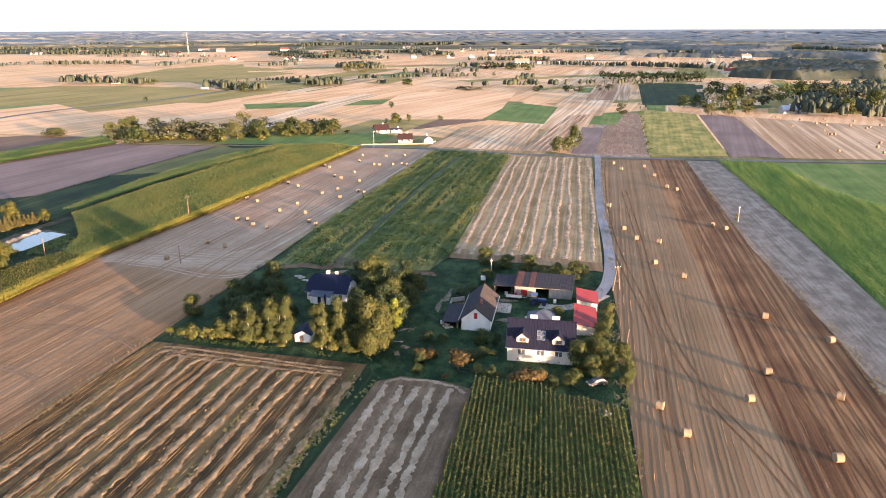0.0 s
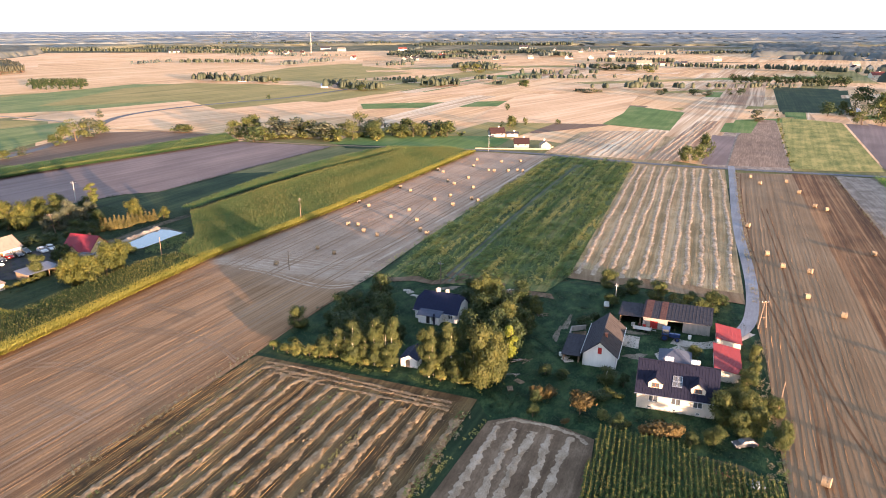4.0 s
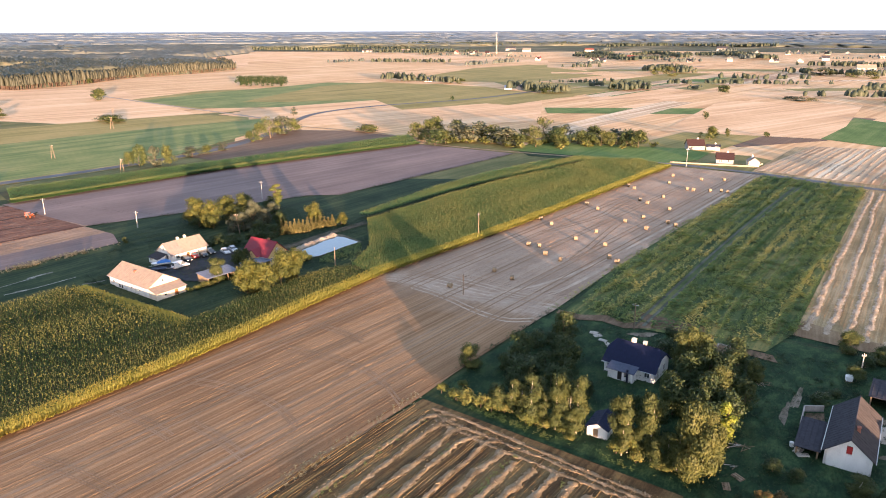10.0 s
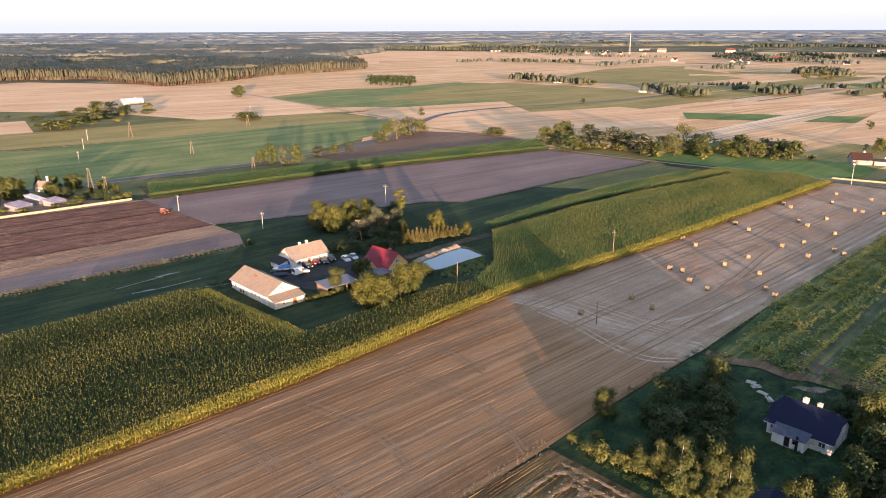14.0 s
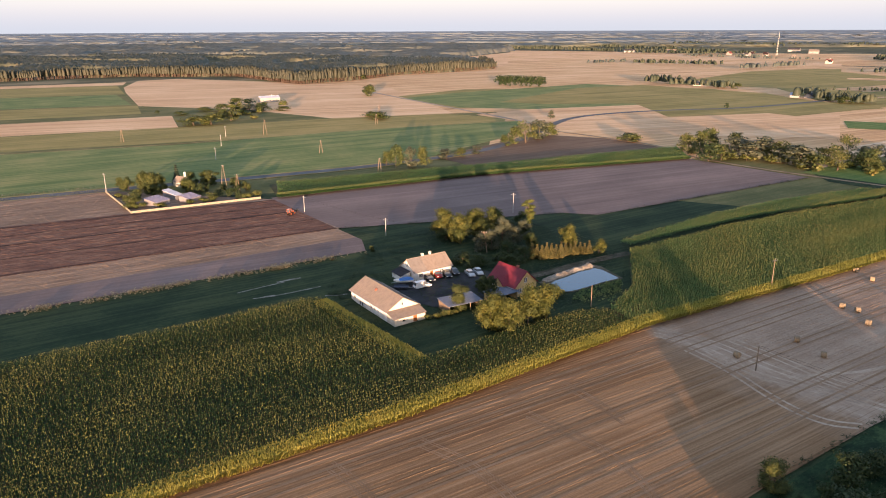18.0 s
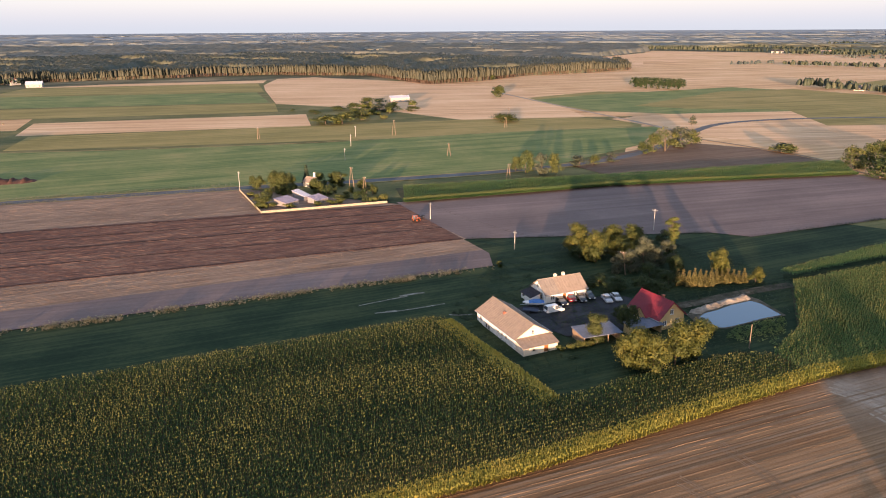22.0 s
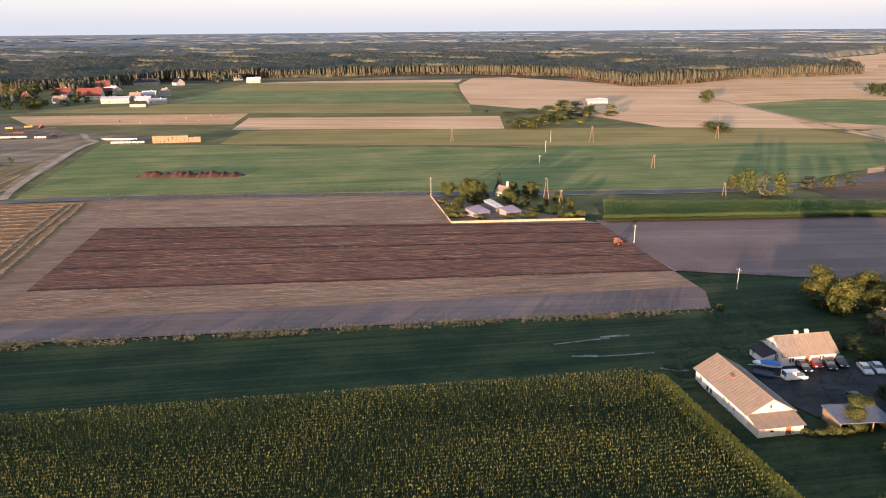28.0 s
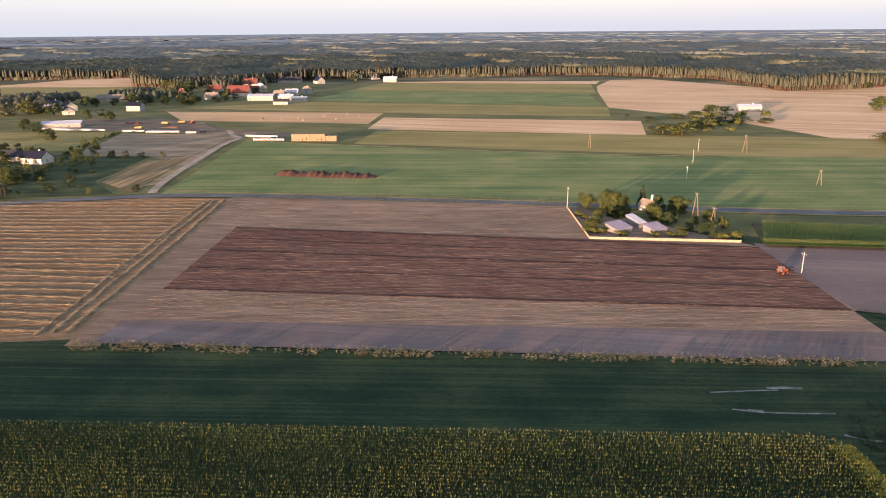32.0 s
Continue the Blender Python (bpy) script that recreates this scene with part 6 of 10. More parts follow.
# ---- buildings ----
MT["white"] = plain_mat("white_plaster", (0.68, 0.66, 0.62), 0.85, 0, 0.18, 1.5)
MT["cream"] = plain_mat("cream_plaster", (0.57, 0.51, 0.42), 0.85, 0, 0.2, 1.5)
MT["yellow"] = plain_mat("yellow_plaster", (0.50, 0.36, 0.17), 0.85, 0, 0.15, 1.5)
MT["block"] = plain_mat("grey_block_wall", (0.30, 0.265, 0.235), 0.9, 0, 0.28, 0.6, 0.3)
MT["farwhite"] = plain_mat("weathered_white_plaster", (0.31, 0.30, 0.28), 0.9, 0, 0.2, 1.5)
MT["farred"] = plain_mat("weathered_red_tiles", (0.145, 0.048, 0.04), 0.8, 0, 0.25, 0.8, 0.1, 0.2)
MT["maroon"] = plain_mat("maroon_tiles", (0.036, 0.02, 0.02), 0.9, 0, 0.25, 0.8, 0.1, 0.15)
MT["shedwall"] = plain_mat("weathered_grey_boards", (0.20, 0.185, 0.19), 0.9, 0, 0.3, 0.5, 0.3)
MT["brick"] = plain_mat("red_brick", (0.28, 0.11, 0.07), 0.9, 0, 0.3, 0.4, 0.3)
MT["navy"] = plain_mat("dark_blue_roof", (0.006, 0.0095, 0.032), 0.7, 0.0, 0.3, 0.5, 0.15, 0.2)
MT["darkroof"] = plain_mat("dark_brown_tiles", (0.010, 0.011, 0.026), 0.75, 0, 0.35, 0.4, 0.2, 0.2)
MT["slate"] = plain_mat("grey_asbestos_sheets", (0.042, 0.041, 0.049), 0.9, 0, 0.35, 0.7, 0.2, 0.12)
MT["tanroof"] = plain_mat("weathered_tan_sheets", (0.225, 0.18, 0.145), 0.85, 0, 0.22, 0.9, 0.2)
MT["redroof"] = plain_mat("red_metal_sheets", (0.205, 0.024, 0.026), 0.6, 0.0, 0.2, 1.2, 0.1, 0.4)
MT["crimson"] = plain_mat("crimson_tiles", (0.16, 0.014, 0.024), 0.5, 0, 0.25, 0.6, 0.15, 0.4)
MT["bluemetal"] = plain_mat("blue_grey_metal", (0.06, 0.072, 0.105), 0.7, 0.0, 0.25, 0.9, 0.1, 0.2)
MT["lightmetal"] = plain_mat("pale_blue_metal", (0.14, 0.16, 0.21), 0.7, 0.0, 0.25, 0.9, 0.1, 0.2)
MT["greyroof"] = plain_mat("weathered_grey_tan_sheets", (0.19, 0.165, 0.145), 0.85, 0, 0.25, 0.9, 0.2)
MT["palemetal"] = plain_mat("pale_blue_grey_metal", (0.40, 0.42, 0.50), 0.75, 0.0, 0.25, 0.9, 0.1, 0.2)
MT["lilac"] = plain_mat("purple_grey_sheets", (0.26, 0.235, 0.30), 0.8, 0.0, 0.25, 0.9, 0.1, 0.2)
MT["rust"] = plain_mat("rusty_sheet", (0.095, 0.042, 0.032), 0.85, 0.0, 0.4, 0.6, 0.2)
MT["wood"] = plain_mat("weathered_wood", (0.24, 0.17, 0.11), 0.85, 0, 0.3, 0.4, 0.3)
MT["brownframe"] = plain_mat("brown_window_frame", (0.26, 0.10, 0.035), 0.5, 0, 0.15, 0.4)
MT["whiteframe"] = plain_mat("white_window_frame", (0.78, 0.77, 0.75), 0.45, 0, 0.06, 0.5)
MT["redpaint"] = plain_mat("red_painted_wood", (0.33, 0.03, 0.025), 0.6, 0, 0.2, 0.4)
MT["concrete"] = plain_mat("pale_concrete", (0.45, 0.42, 0.37), 0.9, 0, 0.25, 0.8, 0.2)
MT["dark"] = plain_mat("dark_interior", (0.02, 0.018, 0.016), 0.9, 0, 0.3, 1.0)
MT["steel"] = plain_mat("galvanised_steel", (0.45, 0.46, 0.47), 0.4, 0.8, 0.15, 0.5)
MT["rubber"] = plain_mat("black_rubber", (0.018, 0.018, 0.018), 0.85, 0, 0.2, 0.3)
glass, gn, gl, gb = base_mat("window_glass", 0.05, 0, 0.5)
gb.inputs["Base Color"].default_value = (0.12, 0.135, 0.15, 1)
gb.inputs["Transmission Weight"].default_value = 0.35
MT["glass"] = glass


def slab(bm, pts, thick):
    """A flat plate with the given upper outline."""
    p = [Vector(q) for q in pts]
    nrm = (p[1] - p[0]).cross(p[-1] - p[0]).normalized()
    if nrm.z < 0:
        nrm = -nrm
    top = [bm.verts.new(q) for q in p]
    low = [bm.verts.new(q - nrm * thick) for q in p]
    n = len(p)
    bm.faces.new(top)
    bm.faces.new(low[::-1])
    for i in range(n):
        bm.faces.new((top[i], low[i], low[(i + 1) % n], top[(i + 1) % n]))


def ribbed(bm, a, b, c, d, thick, ribs, rib=0.02):
    """A roof slope a-b (eave) to d-c (ridge): one sheet, folded into raised ribs."""
    a, b, c, d = (Vector(q) for q in (a, b, c, d))
    nrm = (b - a).cross(d - a).normalized()
    if nrm.z < 0:
        nrm = -nrm
    ts = [(0.0, 0.0)]
    for i in range(ribs):
        t, w = (i + 0.5) / ribs, rib * 0.8 / (b - a).length
        ts += [(t - w, 0.0), (t, rib), (t + w, 0.0)]
    ts.append((1.0, 0.0))
    lo = [bm.verts.new(a.lerp(b, t) + nrm * h) for t, h in ts]
    hi = [bm.verts.new(d.lerp(c, t) + nrm * h) for t, h in ts]
    k = [bm.verts.new(q - nrm * thick) for q in (a, b, c, d)]
    for i in range(len(ts) - 1):
        bm.faces.new((lo[i], lo[i + 1], hi[i + 1], hi[i]))
    bm.faces.new([*lo[::-1], k[0], k[1]])
    bm.faces.new([*hi, k[2], k[3]])
    bm.faces.new((k[0], k[3], k[2], k[1]))
    bm.faces.new((lo[0], hi[0], k[3], k[0]))
    bm.faces.new((lo[-1], k[1], k[2], hi[-1]))


def wall_panel(L, H, T, holes):
    """A wall from (0, 0, 0) along x with openings (u, z, width, height) cut right through."""
    xs = sorted({0.0, L, *[h[0] for h in holes], *[h[0] + h[2] for h in holes]})
    zs = sorted({0.0, H, *[h[1] for h in holes], *[h[1] + h[3] for h in holes]})
    xs = [x for x in xs if 0 <= x <= L]
    zs = [z for z in zs if 0 <= z <= H]
    bm = bmesh.new()
    v = {(i, k, d): bm.verts.new((x, y, z)) for i, x in enumerate(xs) for k, z in enumerate(zs) for d, y in enumerate((0.0, T))}

    def solid(i, k):
        if not (0 <= i < len(xs) - 1 and 0 <= k < len(zs) - 1):
            return False
        cx, cz = (xs[i] + xs[i + 1]) / 2, (zs[k] + zs[k + 1]) / 2
        return not any(h[0] < cx < h[0] + h[2] and h[1] < cz < h[1] + h[3] for h in holes)

    for i in range(len(xs) - 1):
        for k in range(len(zs) - 1):
            if not solid(i, k):
                continue
            for d in (0, 1):
                bm.faces.new([v[i, k, d], v[i + 1, k, d], v[i + 1, k + 1, d], v[i, k + 1, d]])
            for (di, dk), e in (((-1, 0), ((i, k), (i, k + 1))), ((1, 0), ((i + 1, k), (i + 1, k + 1))), ((0, -1), ((i, k), (i + 1, k))), ((0, 1), ((i, k + 1), (i + 1, k + 1)))):
                if not solid(i + di, k + dk):
                    bm.faces.new([v[(*e[0], 0)], v[(*e[1], 0)], v[(*e[1], 1)], v[(*e[0], 1)]])
    for p in [p for p in bm.verts if not p.link_faces]:
        bm.verts.remove(p)
    return bm


def window(parent, w, h, frame_mat, at, bars=1, sill=True, name="window"):
    """A window in the xz plane, frame set a little into the wall: frame, pane, sill."""
    ob = new(name)
    ob.parent = parent
    ob.matrix_basis = at
    bm = bmesh.new()
    t = 0.07
    box(bm, 0, 0.06, 0, w, 0.14, t)
    box(bm, 0, 0.06, h - t, w, 0.14, h)
    box(bm, 0, 0.06, t, t, 0.14, h - t)
    box(bm, w - t, 0.06, t, w, 0.14, h - t)
    for i in range(bars):
        x = w * (i + 1) / (bars + 1)
        box(bm, x - 0.04, 0.06, t, x + 0.04, 0.14, h - t)
    part("window_frame", bm, frame_mat, ob)
    bm = bmesh.new()
    box(bm, t, 0.09, t, w - t, 0.11, h - t)
    part("pane", bm, MT["glass"], ob)
    if sill:
        bm = bmesh.new()
        box(bm, -0.08, -0.1, -0.05, w + 0.08, 0.1, 0)
        part("sill", bm, MT["concrete"], ob)
    return ob


def chimney(parent, x, y, z0, z1, mat, w=0.55):
    bm = bmesh.new()
    box(bm, x - w / 2, y - w / 2, z0, x + w / 2, y + w / 2, z1 - 0.12)
    box(bm, x - w / 2 - 0.06, y - w / 2 - 0.06, z1 - 0.12, x + w / 2 + 0.06, y + w / 2 + 0.06, z1)
    box(bm, x - w * 0.18, y - w * 0.18, z1, x + w * 0.18, y + w * 0.18, z1 + 0.15)
    return part("chimney", bm, mat, parent)


SIDES = {"front": 0, "right": 90, "back": 180, "left": 270}


def gable_house(name, x, y, rot, L, W, eave, ridge, walls, roof, label, category="house", group="", over=0.45, windows=(), doors=(), chims=(), hip=(0, 0), ribs=0,
                frame_mat=None, chim_mat=None, gable_mat=None, gutter=True, z=0.0):
    """A gabled building: x along the ridge, front towards -y. windows and doors: side, offset along the wall from its left end, sill height, width, height."""
    ob = thing(name, pose(x, y, z, 0, 0, rot), label, category, group)
    T = 0.3
    for side, deg in SIDES.items():
        ln, wd = (L, W) if deg % 180 == 0 else (W, L)
        holes = [(u, zz, w, h) for s, u, zz, w, h, *_ in (*windows, *doors) if s == side]
        low = [h for h in holes if h[1] + h[3] <= eave - 0.02]
        bm = wall_panel(ln, eave, T, low)
        for v in bm.verts:
            v.co.x = min(max(v.co.x, 0.003), ln - 0.003) if deg % 180 else v.co.x
        if deg % 180:
            # gable triangle, with its openings cut square
            hi = [h for h in holes if h not in low]
            cut = hip[0] if side == "left" else hip[1]
            n = 9
            for i in range(n):
                z0, z1 = eave + (ridge - eave) * i / n, eave + (ridge - eave) * (i + 1) / n
                if cut and z1 > ridge - cut + 0.05:
                    break
                a0 = W / 2 * (z0 - eave) / (ridge - eave)
                a1 = W / 2 * (z1 - eave) / (ridge - eave)
                segs = [(a0, W - a0, a1, W - a1)]
                for h in hi:
                    if z1 > h[1] + 0.02 and z0 < h[1] + h[3] - 0.02:
                        segs = [(a0, h[0], a1, h[0]), (h[0] + h[2], W - a0, h[0] + h[2], W - a1)]
                for b0, b1, t0, t1 in segs:
                    q = [(b0, 0, z0), (b1, 0, z0), (t1, 0, z1), (t0, 0, z1)]
                    f = [bm.verts.new(p) for p in q]
                    g = [bm.verts.new((p[0], T, p[2])) for p in q]
                    bm.faces.new(f)
                    bm.faces.new(g[::-1])
                    for j in range(4):
                        bm.faces.new((f[j], g[j], g[(j + 1) % 4], f[(j + 1) % 4]))
        m = pose(0, 0, 0, 0, 0, deg) @ pose(-ln / 2, -wd / 2, 0)
        wl_ob = part("wall", bm, gable_mat if gable_mat and deg % 180 else walls, ob)
        wl_ob.matrix_basis = m
        for s, u, zz, w, h, *bars in windows:
            if s == side:
                window(ob, w, h, frame_mat or MT["whiteframe"], m @ pose(u, 0, zz), bars[0] if bars else 1)
        for s, u, zz, w, h, mat in doors:
            if s == side:
                bm = bmesh.new()
                box(bm, u + 0.02, 0.1, zz, u + w - 0.02, 0.18, zz + h - 0.02)
                box(bm, u + w - 0.25, 0.06, zz + h * 0.45, u + w - 0.12, 0.1, zz + h * 0.5)
                d = part("door", bm, mat, ob)
                d.matrix_basis = m
    # roof
    e = over
    k = (ridge - eave) / (W / 2)
    ez = eave - k * e + 0.12
    rz = ridge + 0.12
    hl, hr = hip
    for s in (-1, 1):
        bm = bmesh.new()
        x0, x1 = -L / 2 - e * 0.8, L / 2 + e * 0.8
        yy = s * (W / 2 + e)
        if hl or hr:
            pts = [(x0, yy, ez), (x1, yy, ez)]
            if hr:
                pts += [(x1, s * hr / k, rz - hr), (x1 - hr * 0.9, 0, rz)]
            else:
                pts += [(x1, 0, rz)]
            if hl:
                pts += [(x0 + hl * 0.9, 0, rz), (x0, s * hl / k, rz - hl)]
            else:
                pts += [(x0, 0, rz)]
            slab(bm, pts, 0.14)
        else:
            ribbed(bm, (x0, yy, ez), (x1, yy, ez), (x1, 0, rz), (x0, 0, rz), 0.14, ribs, 0.045)
        part("roof_slope", bm, roof, ob)
        if gutter:
            bm = bmesh.new()
            cone(bm, (x0, yy + s * 0.06, ez - 0.06), (x1, yy + s * 0.06, ez - 0.06), 0.07, 0.07, 6)
            part("gutter", bm, MT["steel"], ob)
    for hh, sx in ((hl, -1), (hr, 1)):
        if hh:
            bm = bmesh.new()
            xe = sx * (L / 2 + e * 0.8)
            slab(bm, [(xe, -hh / k, rz - hh), (xe, hh / k, rz - hh), (xe - sx * hh * 0.9, 0, rz)], 0.12)
            part("hip", bm, roof, ob)
    bm = bmesh.new()
    cone(bm, (-L / 2 - e * 0.8 + hl * 0.9, 0, rz + 0.01), (L / 2 + e * 0.8 - hr * 0.9, 0, rz + 0.01), 0.1, 0.1, 6)
    part("ridge_cap", bm, roof, ob)
    for cx, cy, *rest in chims:
        chimney(ob, cx, cy, ridge - k * abs(cy) - 0.4, (rest[0] if rest else ridge + 0.75), chim_mat or MT["white"], rest[1] if len(rest) > 1 else 0.55)
    return ob


def flat_shed(name, x, y, rot, L, W, zf, zb, walls, roof, label, category="shed", group="", holes=(), doors=(), ribs=8, over=0.3, open_front=False, z=0.0, zside=None):
    """A shed with one roof slope, from zf at the front (-y) to zb at the back; zside: from left to right instead."""
    ob = thing(name, pose(x, y, z, 0, 0, rot), label, category, group)
    T = 0.22
    if not open_front:
        w = part("wall", wall_panel(L, zf, T, [*holes, *[d[:4] for d in doors]]), walls, ob)
        w.matrix_basis = pose(-L / 2, -W / 2, 0)
        for u, zz, dw, dh, mat in doors:
            bm = bmesh.new()
            box(bm, u + 0.02, 0.08, zz, u + dw - 0.02, 0.15, zz + dh - 0.02)
            for t in (0.25, 0.5, 0.75):
                box(bm, u + dw * t - 0.03, 0.05, zz, u + dw * t + 0.03, 0.08, zz + dh - 0.02)
            d = part("door", bm, mat, ob)
            d.matrix_basis = pose(-L / 2, -W / 2, 0)
    else:
        n = max(2, int(L / 3) + 1)
        for i in range(n):
            bm = bmesh.new()
            px = -L / 2 + 0.15 + (L - 0.3) * i / (n - 1)
            box(bm, px - 0.08, -W / 2 + 0.1, 0, px + 0.08, -W / 2 + 0.26, zf)
            part("post", bm, MT["wood"], ob)
    bm = bmesh.new()
    box(bm, -L / 2, W / 2 - T, 0, L / 2, W / 2, zb)
    part("wall", bm, walls, ob)
    for s in (-1, 1):
        bm = bmesh.new()
        x0, x1 = (-L / 2, -L / 2 + T) if s < 0 else (L / 2 - T, L / 2)
        v = [bm.verts.new(p) for xx in (x0, x1) for p in ((xx, -W / 2 + T, 0), (xx, W / 2 - T, 0), (xx, W / 2 - T, zb), (xx, -W / 2 + T, zf))]
        for f in ((0, 1, 2, 3), (4, 5, 6, 7), (0, 1, 5, 4), (1, 2, 6, 5), (2, 3, 7, 6), (3, 0, 4, 7)):
            bm.faces.new([v[i] for i in f])
        part("wall", bm, walls, ob)
    k = (zb - zf) / W
    bm = bmesh.new()
    o = over
    ribbed(bm, (-L / 2 - o, -W / 2 - o, zf + 0.12 - k * o), (L / 2 + o, -W / 2 - o, zf + 0.12 - k * o), (L / 2 + o, W / 2 + o, zb + 0.12 + k * o), (-L / 2 - o, W / 2 + o, zb + 0.12 + k * o), 0.1, ribs, 0.04)
    part("roof", bm, roof, ob)
    return ob


# farmhouse with two dormers
farm = gable_house("farmhouse", 19.75, 130.7, -10.7, 12.9, 8.0, 3.4, 7.4, MT["cream"], MT["darkroof"], "cream farmhouse with dark tiled roof and two dormers", over=0.5, ribs=26,
                   windows=[("front", 2.0, 1.5, 1.5, 1.15, 1), ("front", 5.7, 1.5, 1.5, 1.15, 1), ("front", 9.3, 1.5, 1.5, 1.15, 1), ("front", 1.8, 0.25, 0.7, 0.4, 0), ("front", 9.8, 0.25, 0.7, 0.4, 0), ("front", 5.9, 0.25, 0.7, 0.4, 0),
                            ("right", 2.6, 1.4, 1.2, 1.2, 1), ("left", 3.2, 1.4, 1.2, 1.2, 1), ("left", 3.3, 4.2, 1.2, 1.2, 1), ("right", 3.3, 4.2, 1.2, 1.2, 1), ("back", 3, 1.4, 1.2, 1.2, 1), ("back", 8, 1.4, 1.2, 1.2, 1)],
                   doors=[("back", 5.6, 0.3, 1.0, 2.05, MT["brownframe"])])
for cx in (-1.7, 2.7):
    bm = bmesh.new()
    box(bm, cx - 0.72, 0.35, 6.3, cx + 0.72, 0.9, 8.0)
    box(bm, cx - 0.78, 0.29, 8.0, cx + 0.78, 0.96, 8.12)
    for j in (-0.4, 0, 0.4):
        box(bm, cx + j - 0.12, 0.5, 8.12, cx + j + 0.12, 0.75, 8.25)
    part("chimney", bm, MT["white"], farm, "wide white chimney")
for cx in (-3.55, 3.45):
    dm = new("dormer")
    dm.parent = farm
    dm.matrix_basis = pose(cx, -3.55, 3.75)
    w, hh = 2.3, 1.35
    fw = part("wall", wall_panel(w, hh, 0.2, [(0.5, 0.3, 1.3, 0.85)]), MT["cream"], dm)
    fw.matrix_basis = pose(-w / 2, 0, 0)
    bm = bmesh.new()
    v = [bm.verts.new(p) for yy in (0, 0.2) for p in ((-w / 2, yy, hh), (w / 2, yy, hh), (0, yy, hh + 1.0))]
    for f in ((0, 1, 2), (5, 4, 3), (0, 3, 4, 1), (1, 4, 5, 2), (2, 5, 3, 0)):
        bm.faces.new([v[i] for i in f])
    for s in (-1, 1):
        box(bm, s * w / 2 - 0.08, 0.2, 0, s * w / 2 + 0.08, 1.6, hh)
    part("gable", bm, MT["cream"], dm)
    for s in (-1, 1):
        bm = bmesh.new()
        slab(bm, [(s * (w / 2 + 0.35), -0.4, hh - 0.2), (0, -0.4, hh + 1.1), (0, 2.9, hh + 1.1), (s * (w / 2 + 0.35), 1.5, hh - 0.2)], 0.12)
        part("roof_slope", bm, MT["darkroof"], dm)
    bm = bmesh.new()
    window_frame = [(0.5, 0.3, 1.3, 0.09), (0.5, 1.06, 1.3, 0.09), (0.5, 0.39, 0.09, 0.67), (1.71, 0.39, 0.09, 0.67), (1.11, 0.39, 0.08, 0.67)]
    for u, zz, ww, h2 in window_frame:
        box(bm, u - w / 2, 0.04, zz, u - w / 2 + ww, 0.12, zz + h2)
    part("window_frame", bm, MT["brownframe"], dm, "brown wooden window frame")
    bm = bmesh.new()
    box(bm, 0.55 - w / 2, 0.08, 0.35, 1.75 - w / 2, 0.1, 1.1)
    part("pane", bm, MT["glass"], dm)
slope = math.atan2(4.0, 4.0)
for sx in (-0.42, 0.42):
    for sz in (0, 1):
        sk = new("skylight")
        sk.parent = farm
        sk.matrix_basis = pose(sx, -2.75 + 0.72 * sz, 3.4 + (4.0 - 2.75 + 0.72 * sz) + 0.14, math.degrees(slope), 0, 0)
        bm = bmesh.new()
        for q in ((-0.38, -0.48, 0.38, -0.40), (-0.38, 0.40, 0.38, 0.48), (-0.38, -0.40, -0.31, 0.40), (0.31, -0.40, 0.38, 0.40)):
            box(bm, q[0], q[1], 0, q[2], q[3], 0.1)
        part("window_frame", bm, MT["steel"], sk)
        bm = bmesh.new()
        box(bm, -0.31, -0.40, 0.02, 0.31, 0.40, 0.06)
        part("pane", bm, MT["glass"], sk)

# white barn with a red hatch, and its lean-to
barn = gable_house("barn", 8.4, 149.9, 79.6, 15.2, 6.4, 2.7, 5.3, MT["white"], MT["slate"], "white barn with grey sheet roof and red hatch", "barn", over=0.4, ribs=18,
                   doors=[("left", 2.8, 2.75, 0.8, 1.25, MT["redpaint"]), ("front", 9.0, 0.1, 1.0, 1.9, MT["wood"]), ("front", 3.0, 0.1, 2.2, 2.2, MT["wood"])],
                   windows=[("front", 6.0, 1.0, 0.8, 0.7, 1), ("back", 6.0, 1.0, 0.8, 0.7, 1)], chims=[(-3.5, -0.7, 5.6, 0.5)], chim_mat=MT["brick"])
flat_shed("lean_to", 2.4, 148.4, -10, 3.2, 9, 1.5, 1.9, MT["wood"], MT["slate"], "low lean-to shed with grey sheet roof", ribs=5, open_front=True)
# long farm shed: blocks, red door, dark opening, patched roof
flat_shed("farm_shed", 25.2, 165.7, -12.5, 14.0, 7.6, 2.6, 3.5, MT["block"], MT["slate"], "long block shed with patched sheet roof and open bay", holes=[(5.2, 0, 3.2, 2.25)],
          doors=[(1.6, 0.05, 1.6, 1.75, MT["redpaint"])], ribs=20)
bm = bmesh.new()
ribbed(bm, (-6.9, -4.15, 2.72), (-5.3, -4.15, 2.72), (-5.3, 4.15, 3.72), (-6.9, 4.15, 3.72), 0.04, 3, 0.02)
part("roof_patch", bm, MT["rust"], bpy.data.objects["farm_shed"], "rust-red sheets patched on the roof")
bm = bmesh.new()
ribbed(bm, (-3.6, -4.15, 2.72), (-2.2, -4.15, 2.72), (-2.2, 4.15, 3.72), (-3.6, 4.15, 3.72), 0.04, 3, 0.02)
patch = part("roof_patch", bm, MT["rust"], bpy.data.objects["farm_shed"], "rust-red sheets patched on the roof")
flat_shed("open_shed", 15.6, 167.9, -12.5, 4.6, 6.4, 2.1, 2.6, MT["wood"], MT["slate"], "open-fronted wooden shed with grey roof", ribs=6, open_front=True)
